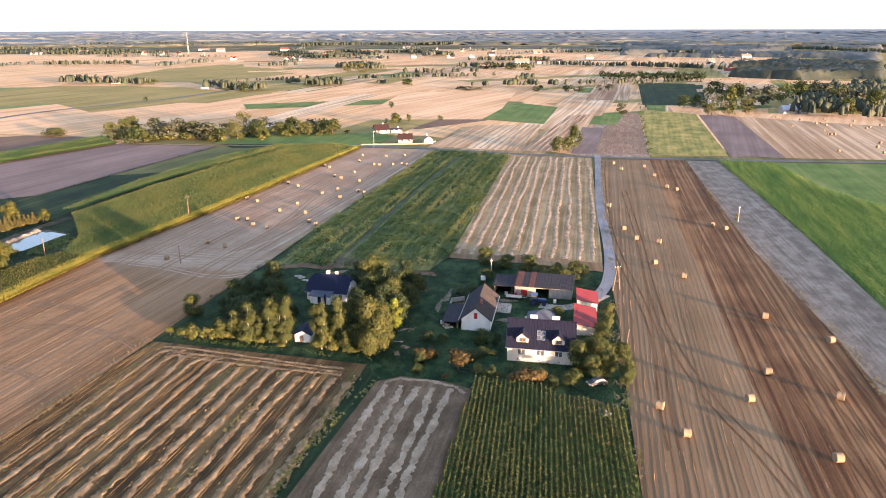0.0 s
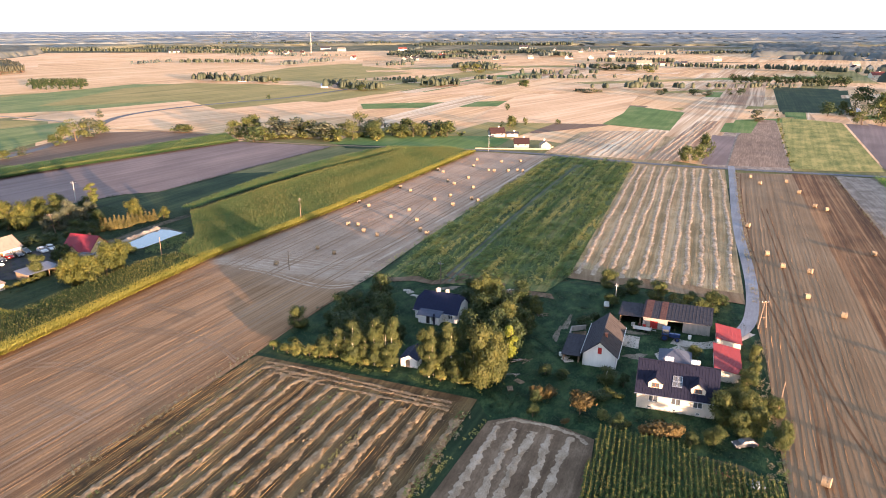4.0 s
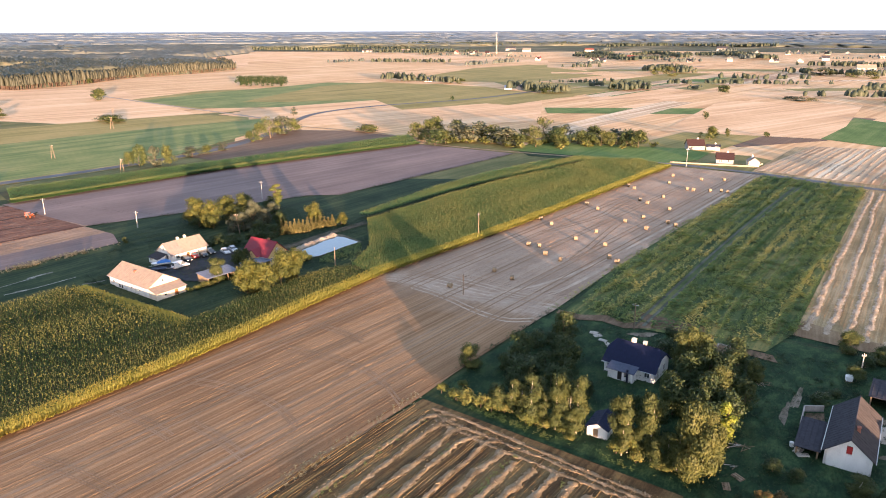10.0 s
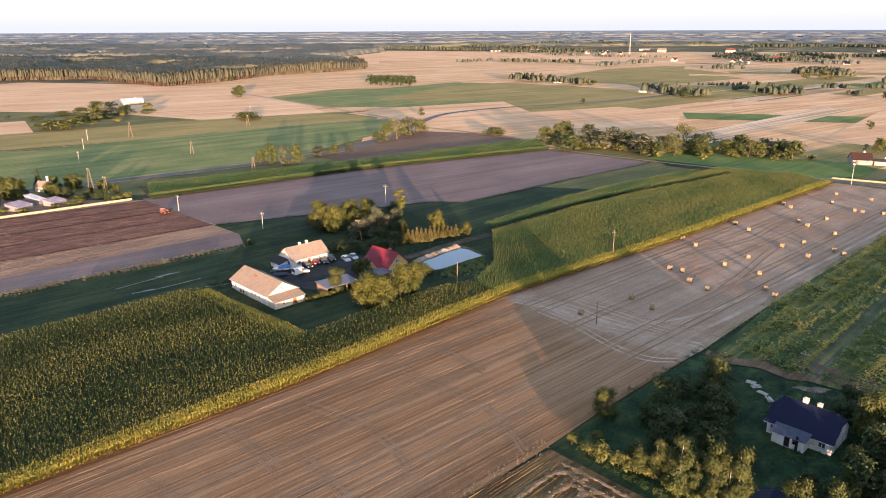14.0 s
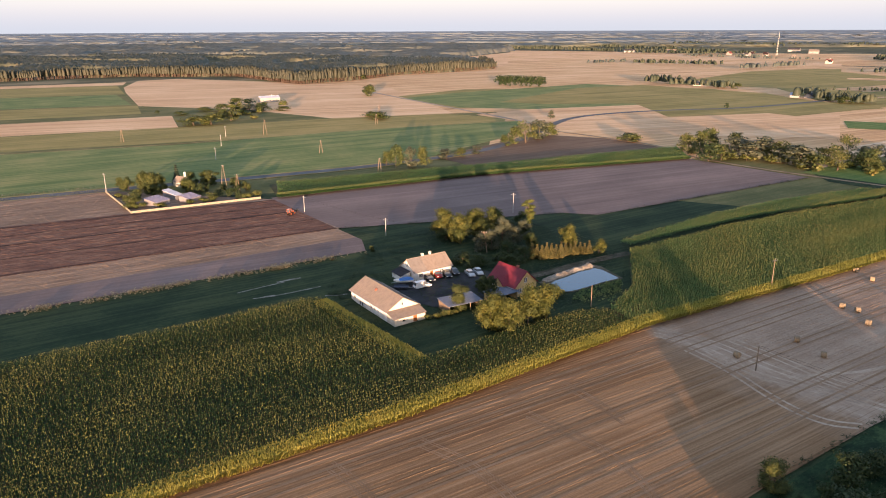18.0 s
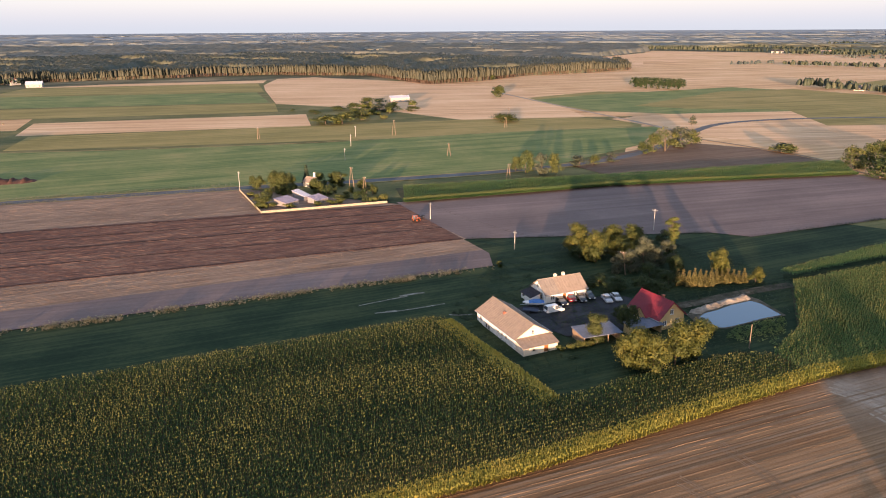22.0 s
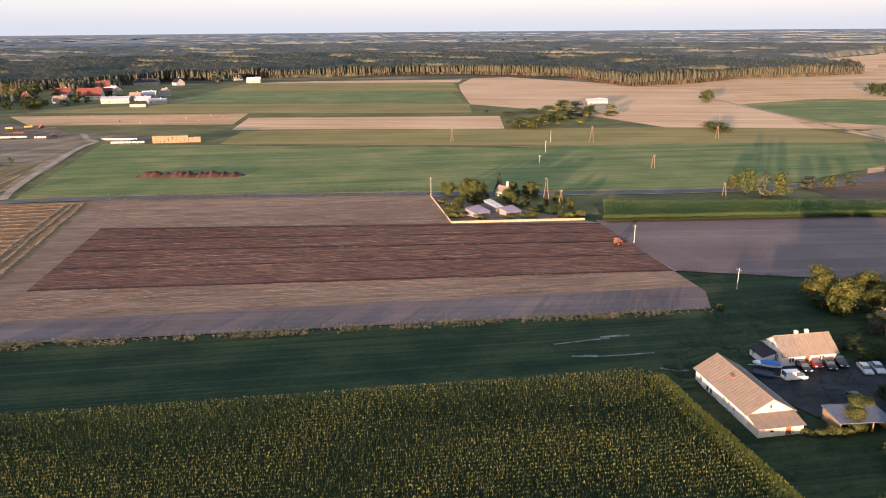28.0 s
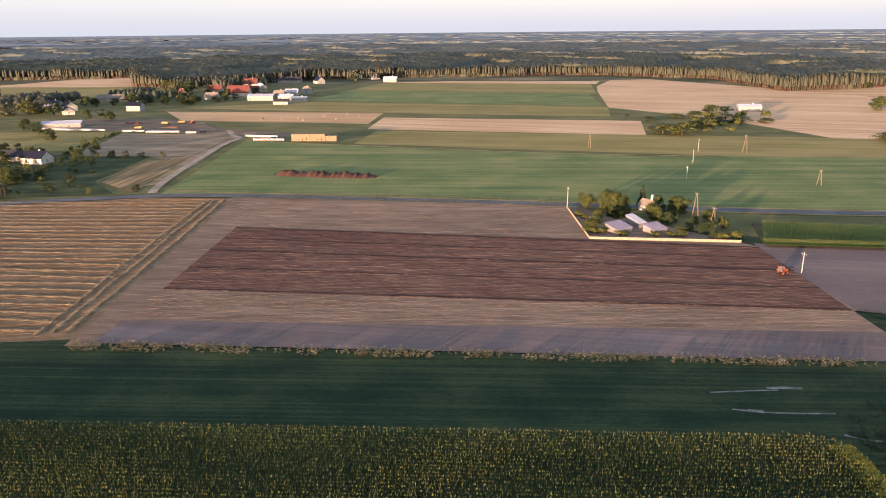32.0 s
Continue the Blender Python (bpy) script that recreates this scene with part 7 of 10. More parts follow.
# red-roofed sheds
for sx, sy, dl, lab in ((34.2, 157.3, 7.6, "small shed with a red metal roof"), (31.4, 145.2, 11.4, "cream garage with a red metal roof")):
    flat_shed("red_roofed_shed", sx, sy, 79.7, dl, 4.6, 1.9, 2.6, MT["cream"], MT["redroof"], lab, group="red-roofed sheds", ribs=int(dl * 2), over=0.25,
              doors=[(1.0, 0.05, 2.2, 1.7, MT["wood"])])
# pavilion roof behind the farmhouse
pav = thing("pavilion", pose(21.6, 144.6, 0, 0, 0, -9), "square outbuilding with a grey-blue hipped roof", "outbuilding")
for s in (-1, 1):
    for ax in (0, 1):
        bm = bmesh.new()
        q = [(-3.1, s * 3.1, 2.2), (3.1, s * 3.1, 2.2), (0.3, 0, 3.9), (-0.3, 0, 3.9)]
        slab(bm, q if ax == 0 else [(b, a, c) for a, b, c in [(-3.1, s * 3.1, 2.2), (3.1, s * 3.1, 2.2), (0, s * 0.3, 3.9)]], 0.1)
        part("roof_slope", bm, MT["bluemetal"], pav)
        bm = bmesh.new()
        if ax == 0:
            box(bm, -2.8, s * 2.8 - 0.1, 0, 2.8, s * 2.8 + 0.1, 2.3)
        else:
            box(bm, s * 2.8 - 0.1, -2.69, 0, s * 2.8 + 0.1, 2.69, 2.3)
        part("wall", bm, MT["block"], pav)

# white cottage with the dark blue roof
cot = gable_house("cottage", -27.4, 164.0, -13, 10.0, 7.6, 2.45, 5.4, MT["white"], MT["navy"], "white cottage with dark blue half-hipped roof and porch", over=0.5, hip=(1.2, 1.2),
                  windows=[("front", 0.5, 0.8, 0.9, 1.1, 1), ("front", 8.0, 0.8, 1.1, 1.2, 1), ("right", 1.5, 0.8, 1.0, 1.2, 1), ("right", 4.8, 0.8, 1.0, 1.2, 1), ("left", 3.2, 0.8, 1.0, 1.2, 1), ("back", 4, 0.8, 1.0, 1.2, 1)],
                  chims=[(-0.9, 0.3, 6.3, 0.75), (1.3, 0.3, 6.2, 0.65)], chim_mat=MT["cream"])
porch = new("porch")
porch.parent = cot
porch.matrix_basis = pose(-0.8, -4.95, 0)
w = part("wall", wall_panel(5.0, 2.0, 0.15, [(1.9, 0.05, 0.9, 1.85), (3.2, 0.9, 0.9, 0.9)]), MT["white"], porch)
w.matrix_basis = pose(-2.5, -1.1, 0)
bm = bmesh.new()
box(bm, -2.5, -0.95, 0, -2.35, 1.14, 2.0)
box(bm, 2.35, -0.95, 0, 2.5, 1.14, 2.0)
part("wall", bm, MT["white"], porch)
bm = bmesh.new()
ribbed(bm, (-2.8, -1.5, 2.05), (2.8, -1.5, 2.05), (2.8, 1.13, 2.62), (-2.8, 1.13, 2.62), 0.08, 10, 0.03)
part("roof", bm, MT["bluemetal"], porch)
bm = bmesh.new()
box(bm, 1.25, -1.35, 0, 1.6, -1.12, 2.6)
part("chimney", bm, MT["darkroof"], porch)
bm = bmesh.new()
box(bm, -0.58, -1.02, 0.05, 0.28, -0.97, 1.88)
part("door", bm, MT["dark"], porch)
gable_house("garden_shed", -29.2, 139.2, 82, 5.0, 3.5, 1.75, 2.6, MT["white"], MT["navy"], "small white garden shed with a dark blue roof", "shed", over=0.3, ribs=6, gutter=False,
            doors=[("left", 1.0, 0.05, 0.9, 1.5, MT["wood"])], windows=[("front", 1.5, 0.6, 0.7, 0.6, 1)])

# pond farm: long barn, white house, red-roofed house, carport
lb = gable_house("long_barn", -152.7, 162.4, -12.4, 17.6, 8.4, 2.75, 5.2, MT["white"], MT["tanroof"], "long white barn with weathered tan sheet roof", "barn", over=0.45, ribs=24, gable_mat=MT["cream"],
                 windows=[("front", 1.2, 0.9, 1.0, 0.9, 1), ("front", 9.5, 1.0, 0.8, 0.7, 1), ("front", 11.2, 1.0, 0.8, 0.7, 1), ("front", 13.0, 1.0, 0.8, 0.7, 1), ("right", 3.9, 3.2, 0.6, 0.8, 0), ("left", 3.9, 3.0, 0.6, 0.8, 0)],
                 doors=[("front", 4.0, 0.05, 0.8, 1.0, MT["dark"]), ("front", 5.2, 0.05, 0.8, 1.0, MT["dark"]), ("back", 4, 0.05, 2.4, 2.3, MT["wood"]), ("back", 10, 0.05, 2.4, 2.3, MT["wood"])],
                 chims=[(-0.8, -1.6, 4.75, 0.5)], chim_mat=MT["brick"], z=0.0)
flat_shed("barn_annexe", -142.4, 160.2, 77.6, 8.3, 3.3, 1.75, 2.5, MT["cream"], MT["tanroof"], "low annexe against the long barn", "annexe", doors=[(5.0, 0.05, 1.1, 1.5, MT["brownframe"])], holes=[(2.2, 0.7, 0.6, 0.5)], ribs=10).matrix_basis = pose(-142.5, 160.1, 0, 0, 0, 77.6)
gable_house("white_house", -162.0, 186.6, 77, 12.0, 7.2, 2.6, 5.2, MT["white"], MT["tanroof"], "white single-storey house with tan sheet roof", over=0.4, ribs=16,
            windows=[("front", 1.5, 0.9, 1.2, 1.1, 1), ("front", 8.2, 0.9, 1.2, 1.1, 1), ("left", 3.0, 3.2, 0.8, 0.9, 1), ("left", 1.0, 0.9, 1.0, 1.1, 1), ("left", 4.6, 0.9, 1.0, 1.1, 1)],
            doors=[("front", 5.0, 0.05, 1.1, 2.0, MT["brownframe"])], chims=[(-1.0, 0.3, 6.0, 0.6), (1.4, 0.3, 6.1, 0.6)], chim_mat=MT["cream"])
wh = bpy.data.objects["white_house"]
for y0, y1 in ((-6.3, -2.0),):
    bm = bmesh.new()
    ribbed(bm, (y0, -4.02, 2.42), (y1, -4.02, 2.42), (y1, -0.06, 5.3), (y0, -0.06, 5.3), 0.05, 6, 0.02)
    part("roof_patch", bm, MT["greyroof"], wh, "grey sheets covering one end of the roof")
flat_shed("house_porch", -164.2, 179.0, -13, 4.6, 2.6, 1.7, 2.4, MT["white"], MT["slate"], "low grey-roofed porch against the white house", "porch", ribs=6, holes=[(0.6, 0.8, 0.9, 0.7)])
rh = gable_house("red_roofed_house", -137.0, 192.9, -8.5, 9.6, 7.6, 2.9, 6.2, MT["yellow"], MT["crimson"], "yellow house with a steep crimson roof", over=0.5, ribs=18,
                 windows=[("front", 0.8, 0.9, 1.2, 1.2, 1), ("front", 7.6, 0.9, 1.2, 1.2, 1), ("right", 3.2, 3.3, 1.1, 1.2, 1), ("right", 1.2, 0.9, 1.2, 1.2, 1), ("right", 5.0, 0.9, 1.2, 1.2, 1), ("left", 3.2, 3.3, 1.1, 1.2, 1), ("left", 3.0, 0.9, 1.2, 1.2, 1)],
                 chims=[(1.0, 0.8, 6.6, 0.55)], chim_mat=MT["brick"])
bay = new("cross_gable")
bay.parent = rh
bay.matrix_basis = pose(0.3, -4.6, 0)
w = part("wall", wall_panel(3.4, 3.0, 0.25, [(0.9, 0.8, 1.6, 1.3)]), MT["yellow"], bay)
w.matrix_basis = pose(-1.7, -0.6, 0)
bm = bmesh.new()
v = [bm.verts.new(p) for yy in (-0.6, -0.35) for p in ((-1.7, yy, 3.0), (1.7, yy, 3.0), (0, yy, 4.6))]
for f in ((0, 1, 2), (5, 4, 3), (0, 3, 4, 1), (1, 4, 5, 2), (2, 5, 3, 0)):
    bm.faces.new([v[i] for i in f])
box(bm, -1.7, -0.35, 0, -1.45, 0.79, 3.0)
box(bm, 1.45, -0.35, 0, 1.7, 0.79, 3.0)
part("gable", bm, MT["yellow"], bay)
for s in (-1, 1):
    bm = bmesh.new()
    slab(bm, [(s * 2.15, -1.0, 2.75), (0, -1.0, 4.75), (0, 3.4, 4.75), (s * 2.15, 0.9, 2.75)], 0.12)
    part("roof_slope", bm, MT["crimson"], bay)
window(bay, 1.6, 1.3, MT["whiteframe"], pose(-0.8, -0.6, 0.8), 2)
flat_shed("carport", -138.6, 174.4, 72, 9.0, 5.2, 2.0, 2.3, MT["wood"], MT["lightmetal"], "low carport with a blue-grey metal roof", "carport", ribs=14, open_front=True)
flat_shed("terrace_roof", -134.6, 185.2, 78, 7.5, 4.0, 2.0, 2.3, MT["yellow"], MT["lightmetal"], "terrace with a blue-grey metal roof", "terrace", ribs=9, open_front=True)
field([(-162, 171), (-152, 169), (-143, 170), (-138, 180), (-138, 190), (-146, 200), (-154, 199), (-158, 184), (-162, 180)], "tarmac", "dark asphalt farm yard", 0.19, "yard", "yard")

# walled roadside garden: sheds and a small house
flat_shed("garden_shed", -294.8, 174.2, 108, 6.6, 6.2, 1.9, 2.9, MT["shedwall"], MT["lilac"], "low shed with purple-grey metal roof", ribs=8)
flat_shed("garden_shed", -300.5, 183.3, 108, 3.2, 6.6, 1.9, 3.4, MT["shedwall"], MT["palemetal"], "long narrow shed with pale metal roof", ribs=4)
flat_shed("garden_shed", -291.6, 186.0, 108, 6.2, 5.0, 1.7, 2.6, MT["shedwall"], MT["lilac"], "grey shed with purple-grey sheet roof", ribs=7)
gable_house("garden_house", -320.5, 198.0, 15, 6.0, 4.6, 2.1, 4.0, MT["cream"], MT["tanroof"], "small cream house with a steep tan roof", over=0.3, chims=[(1.5, 0.4, 6.1, 0.6)], gutter=False,
            windows=[("right", 1.9, 3.2, 0.9, 1.0, 1), ("right", 1.9, 0.9, 1.0, 1.1, 1), ("front", 2, 0.9, 1.0, 1.1, 1)])


def fence(pts, tall, label, name="fence", panel=2.5, mat=None):
    """A garden wall of concrete panels between posts, each panel a part."""
    ob = thing(name, Matrix(), label, "fence")
    data = None
    for (x0, y0), (x1, y1) in zip(pts, pts[1:]):
        ln = math.hypot(x1 - x0, y1 - y0)
        n = max(1, round(ln / panel))
        rot = math.degrees(math.atan2(y1 - y0, x1 - x0))
        for i in range(n):
            if data is None:
                bm = bmesh.new()
                box(bm, 0.06, -0.04, 0.05, panel - 0.06, 0.04, tall - 0.08)
                box(bm, 0.06, -0.055, tall - 0.08, panel - 0.06, 0.055, tall)
                data = bm_mesh("panel", bm, mat or MT["cream"])
                bm = bmesh.new()
                box(bm, -0.075, -0.075, 0, 0.075, 0.075, tall + 0.06)
                pdata = bm_mesh("post", bm, mat or MT["cream"])
            for nm, me in (("panel", data), ("post", pdata)):
                o = new(nm, me)
                o.parent = ob
                o.matrix_basis = pose(x0 + (x1 - x0) * i / n, y0 + (y1 - y0) * i / n, 0.02, 0, 0, rot) @ Matrix.Diagonal((ln / n / panel if nm == "panel" else 1, 1, 1, 1))
    return ob


MT["fencewall"] = plain_mat("dull_yellow_concrete", (0.27, 0.235, 0.17), 0.95, 0, 0.35, 0.8)
fence([(-331, 169.5), (-288.6, 161.2), (-273.6, 206.8)], 1.0, "pale yellow concrete panel fence round a garden", mat=MT["fencewall"])
fence([(-46, 398), (-27, 399), (-8, 401), (-4, 410)], 0.8, "pale low wall before a white house", panel=3, mat=MT["fencewall"])

# far houses
FARH = [(-850, -14, 70, 13, 9, 4, 7, "farwhite", "tanroof", "white village house with a pale tan roof"), (-826, 60, 75, 15, 9, 3.5, 5.5, "farwhite", "palemetal", "pale metal shed at the village edge"), (-1000, 17, 75, 16, 11, 5, 11, "cream", "farred", "cream village house with a red roof"),
        (-745, -122, 20, 13, 9, 3.5, 6.5, "cream", "slate", "cream village house with a grey roof"), (-785, -146, 75, 14, 9, 3.5, 5, "farwhite", "palemetal", "pale blue-roofed village shed"),
        (-21.5, 407, 5, 8, 6.5, 2.6, 5.2, "farwhite", "maroon", "white house with a dark maroon roof"), (-38.5, 446, 20, 9, 7, 2.6, 5.4, "block", "maroon", "weathered house with a dark maroon roof"),
        (-29, 447, 5, 7, 5, 2.2, 3.0, "farwhite", "slate", "low white garage by a house"), (-8.5, 405, 100, 6, 5, 2.4, 4.2, "cream", "tanroof", "small tan-roofed outbuilding by a house"),
        (-879, -47, 20, 14, 11, 4, 9.5, "yellow", "farred", "village house with an orange wall and red roof"), (-930, -18, 75, 15, 11, 4, 9, "farwhite", "farred", "white village house with a red roof"),
        (-885, 10, 75, 24, 13, 4, 11, "cream", "farred", "large village house with a bright red roof"), (-935, 31, 20, 18, 11, 4.5, 9, "farwhite", "palemetal", "white village house with a pale roof"),
        (-828, 36, 76, 26, 12, 4.5, 6, "farwhite", "palemetal", "long white metal farm hall"), (-858, 53, 75, 11, 8, 3.5, 7, "farwhite", "tanroof", "white village house with a tan roof"),
        (-758, -70, 70, 13, 9, 4.8, 7.6, "farwhite", "darkroof", "tall white two-storey village house"), (-862, -110, 75, 34, 12, 3.5, 6.5, "block", "greyroof", "long grey-roofed farm building"),
        (-803, -150, 70, 14, 10, 4, 7, "farwhite", "navy", "white village house with a dark roof"), (-778, -130, 30, 14, 10, 4, 8, "cream", "slate", "cream village house with a grey roof"),
        (-872, 66, 75, 14, 9, 4, 7, "farwhite", "palemetal", "white village house with a grey metal roof"), (-886, 82, 30, 10, 8, 5, 8, "farwhite", "tanroof", "small white house at the village edge"), (-1152, 56, 75, 40, 14, 4, 8, "farwhite", "slate", "long pale farm hall before the woods"), (-905, 24, 75, 14, 10, 4, 9, "cream", "farred", "village house with a red roof behind the hall"), (-648, -99, 90, 27, 12, 3.5, 5, "block", "palemetal", "long farm hall with a blue roof"),
        (-491, -68, 65, 13, 9, 3.5, 6.5, "cream", "darkroof", "cream house with a dark roof"), (-506, -88, 70, 22, 9, 3, 5.5, "block", "slate", "long grey-roofed shed near the lane"),
        (-1071, 64, 75, 30, 13, 4, 8, "block", "slate", "long grey farm building"), (-1140, 95, 75, 20, 12, 5, 8, "farwhite", "palemetal", "white far house among trees"),
        (-1046, 101, 20, 14, 11, 4, 9, "farwhite", "navy", "white far house with a dark roof"), (-1110, 179, 20, 18, 12, 4, 8, "farwhite", "farred", "red-roofed far house by woods"),
        (-1045, 195, 70, 18, 10, 4, 7, "farwhite", "palemetal", "pale far farm building"), (-800, 73, 75, 16, 9, 3.5, 5, "farwhite", "steel", "pale metal shed in village"), (-779, 56, 75, 14, 8, 3, 5, "farwhite", "slate", "pale low shed in village"),
        (-608, 434, 70, 18, 9, 4, 5.5, "farwhite", "palemetal", "farm hall with a pale blue roof"),
        (-258, 788, 10, 11, 8, 3, 6, "farwhite", "palemetal", "white far farmhouse among fields"), (-246, 795, 80, 16, 9, 3.5, 6, "farwhite", "slate", "pale far barn among fields"), (-388, 872, 10, 22, 10, 4, 7, "cream", "tanroof", "far tan-roofed farmstead among fields"),
        (262, 545, 10, 16, 9, 4, 8, "farwhite", "palemetal", "white far house by the woods"), (273, 546, 80, 14, 8, 3.5, 6, "farwhite", "slate", "pale far barn by the woods"), (216, 592, 10, 12, 9, 4, 7, "farwhite", "palemetal", "pale far house among fields"),
        (405, 1032, 10, 26, 12, 5, 10, "cream", "farred", "far farmstead with a red roof"), (486, 1326, 10, 30, 14, 5, 11, "cream", "tanroof", "far tan-roofed farmstead among fields"), (300, 1500, 10, 34, 14, 6, 11, "cream", "tanroof", "far village house with red roof"),
        (110, 1640, 5, 30, 14, 8, 14, "farwhite", "slate", "white far village house"), (-253, 1580, 5, 30, 14, 7, 13, "farwhite", "farred", "far village house with red roof"), (-575, 1910, 5, 46, 16, 7, 13, "farwhite", "tanroof", "pale far village row"),
        (-850, 1745, 25, 50, 16, 7, 13, "farwhite", "tanroof", "pale far village row"), (-960, 1740, 25, 60, 16, 7, 12, "farwhite", "slate", "pale far village row"), (228, 1770, 5, 50, 16, 7, 13, "farwhite", "tanroof", "pale far village row"),
        (-100, 2110, 5, 60, 18, 8, 15, "farwhite", "slate", "pale far village row"), (-640, 1975, 10, 60, 18, 8, 14, "farwhite", "slate", "pale far village row"), (620, 1500, 5, 44, 16, 7, 12, "farwhite", "tanroof", "pale far village row"), (-420, 1960, 15, 50, 16, 7, 13, "cream", "farred", "far village row of houses")]
HR = random.Random(12)
for i in range(30):
    cx, cy = ((-420, 1480), (-60, 1560), (260, 1330), (520, 1180), (-640, 1700), (60, 1900))[i % 6]
    FARH.append((cx + HR.uniform(-130, 130), cy + HR.uniform(-45, 45), HR.choice((5, 20, 75, 85)), HR.uniform(20, 28), HR.uniform(11, 14), HR.uniform(4.5, 6), HR.uniform(9, 12), HR.choice(("farwhite", "cream", "block")), HR.choice(("farred", "slate", "tanroof", "slate", "maroon")), "small far house in a scattered village"))
for hx, hy, hr, hL, hW, he, hg, wm, rm, lab in FARH:
    gz = float(ground_z(hx, hy))
    if math.hypot(hx + 40, hy - 35) > 1300:
        hL, hW, he, hg = hL * 0.45, hW * 0.7, he * 0.7, hg * 0.7
    if 500 < hy < 1300:
        hL, hW, he, hg = hL * 0.72, hW * 0.8, he * 0.75, hg * 0.75
    n = max(2, int(hL / 5))
    win = [("front", hL * (i + 0.5) / n - 0.7, 1.0, 1.4, 1.4, 1) for i in range(n)] + [("right", hW * 0.5 - 0.7, 1.0, 1.4, 1.4, 1)]
    if math.hypot(hx + 40, hy - 35) > 1300:
        win = win[:2]
    gable_house("house" if hL < 20 else "farm_building", hx, hy, hr, hL, hW, he, hg, MT[wm], MT[rm], lab, "house" if hL < 20 else "barn", "far houses", over=0.4, windows=win, gutter=False, z=gz,
                chims=[(hL * 0.15, 0.4, hg + 0.9, 0.7)] if hL < 20 else ())


# ---- straw bales ----
MT["bale"] = plain_mat("bale_straw", (0.235, 0.178, 0.116), 0.95, 0, 0.35, 0.35, 0.8)


def bale_mesh():
    bm = bmesh.new()
    n, r, hw = 22, 0.76, 0.63
    prof = [(-hw, r * 0.9), (-hw * 0.93, r), (-hw * 0.35, r * 1.012), (-hw * 0.3, r * 0.985), (hw * 0.3, r * 0.985), (hw * 0.35, r * 1.012), (hw * 0.93, r), (hw, r * 0.9), (hw * 1.02, r * 0.5), (hw * 1.0, r * 0.12)]
    prof = [(-hw * 1.0, r * 0.12), (-hw * 1.02, r * 0.5)] + prof
    rings = []
    for x, rad in prof:
        rings.append([bm.verts.new((x, math.cos(i * math.tau / n) * rad * (1 + 0.015 * math.sin(i * 3.7)), r * 0.97 + math.sin(i * math.tau / n) * rad * (0.94 if math.sin(i * math.tau / n) < -0.85 else 1.0))) for i in range(n)])
    for a, b in zip(rings, rings[1:]):
        for i in range(n):
            bm.faces.new((a[i], a[(i + 1) % n], b[(i + 1) % n], b[i]))
    bm.faces.new(rings[0][::-1])
    bm.faces.new(rings[-1])
    return bm_mesh("straw_bale", bm, MT["bale"])


BALE = bale_mesh()


def bales(rows, rot, group, label, size=1.0):
    for i, (x, y) in enumerate(rows):
        ob = new("straw_bale", BALE)
        ob.matrix_basis = pose(x, y, 0.17, 0, 0, rot + 23 * math.sin(i * 2.3)) @ Matrix.Scale(size, 4)
        tagged(ob, label, "bale", group)


bales([(61.5, 121.1), (53.9, 111.1), (70.2, 111.7), (59.8, 93.0), (39.1, 100.0), (37.4, 108.7), (80.8, 135.3), (72.7, 148.2), (63.3, 175.4), (58.8, 186.7), (65.8, 206.6), (59.9, 210.4), (58.7, 221.6),
       (60.9, 252.6), (91.6, 221.2), (89.1, 225.8), (91.8, 284.4), (94.0, 279.3), (93.3, 307.7), (94.5, 328.7), (81.9, 337.2), (82.5, 323.5)], -10, "bales on the striped stubble", "round straw bale lying on orange stubble")
bales([(-41.1, 362.2), (-41.1, 345.7), (-28.8, 358.8), (-19.6, 361.5), (-32.9, 336.1), (-30.3, 335.5), (-24.0, 336.3), (-19.7, 337.8), (-17.2, 336.2), (-40.2, 317.5), (-53.1, 329.4), (-56.1, 333.6), (-47.9, 309.1),
       (-44.5, 304.9), (-35.8, 298.3), (-60.0, 288.6), (-65.4, 294.7), (-42.9, 282.2), (-47.8, 274.8), (-34.0, 278.4), (-31.4, 275.5), (-39.8, 267.9), (-54.3, 257.6), (-70.3, 261.6), (-75.5, 266.9), (-58.7, 247.1),
       (-48.8, 244.2), (-70.6, 235.7), (-67.2, 235.2), (-63.3, 228.4), (-57.8, 224.4), (-45.4, 232.1), (-42.5, 228.8), (-72.2, 208.3), (-65.7, 204.0), (-78.7, 192.1)], 10, "bales on the pale stubble", "round straw bale lying on pale stubble", 0.86)
rng = np.random.default_rng(5)
bales([tuple(p) for p in scatter([(205, 360), (262, 350), (330, 470), (240, 520)], 22, 61)], 5, "bales far off", "round straw bale far out on stubble")
bales([tuple(p) for p in scatter([(-680, -15), (-725, -25), (-680, 130), (-622, 112), (-645, 45)], 14, 62)], 5, "bales far off", "round straw bale far out on stubble", 0.8)

# ---- rows of cut straw ----


LOOSE = []
MT["wisp"] = leaf_mat("loose_straw_stalks", (0.16, 0.115, 0.07), (0.24, 0.18, 0.115), (0.33, 0.26, 0.18), 0.15, 0.6, 5)


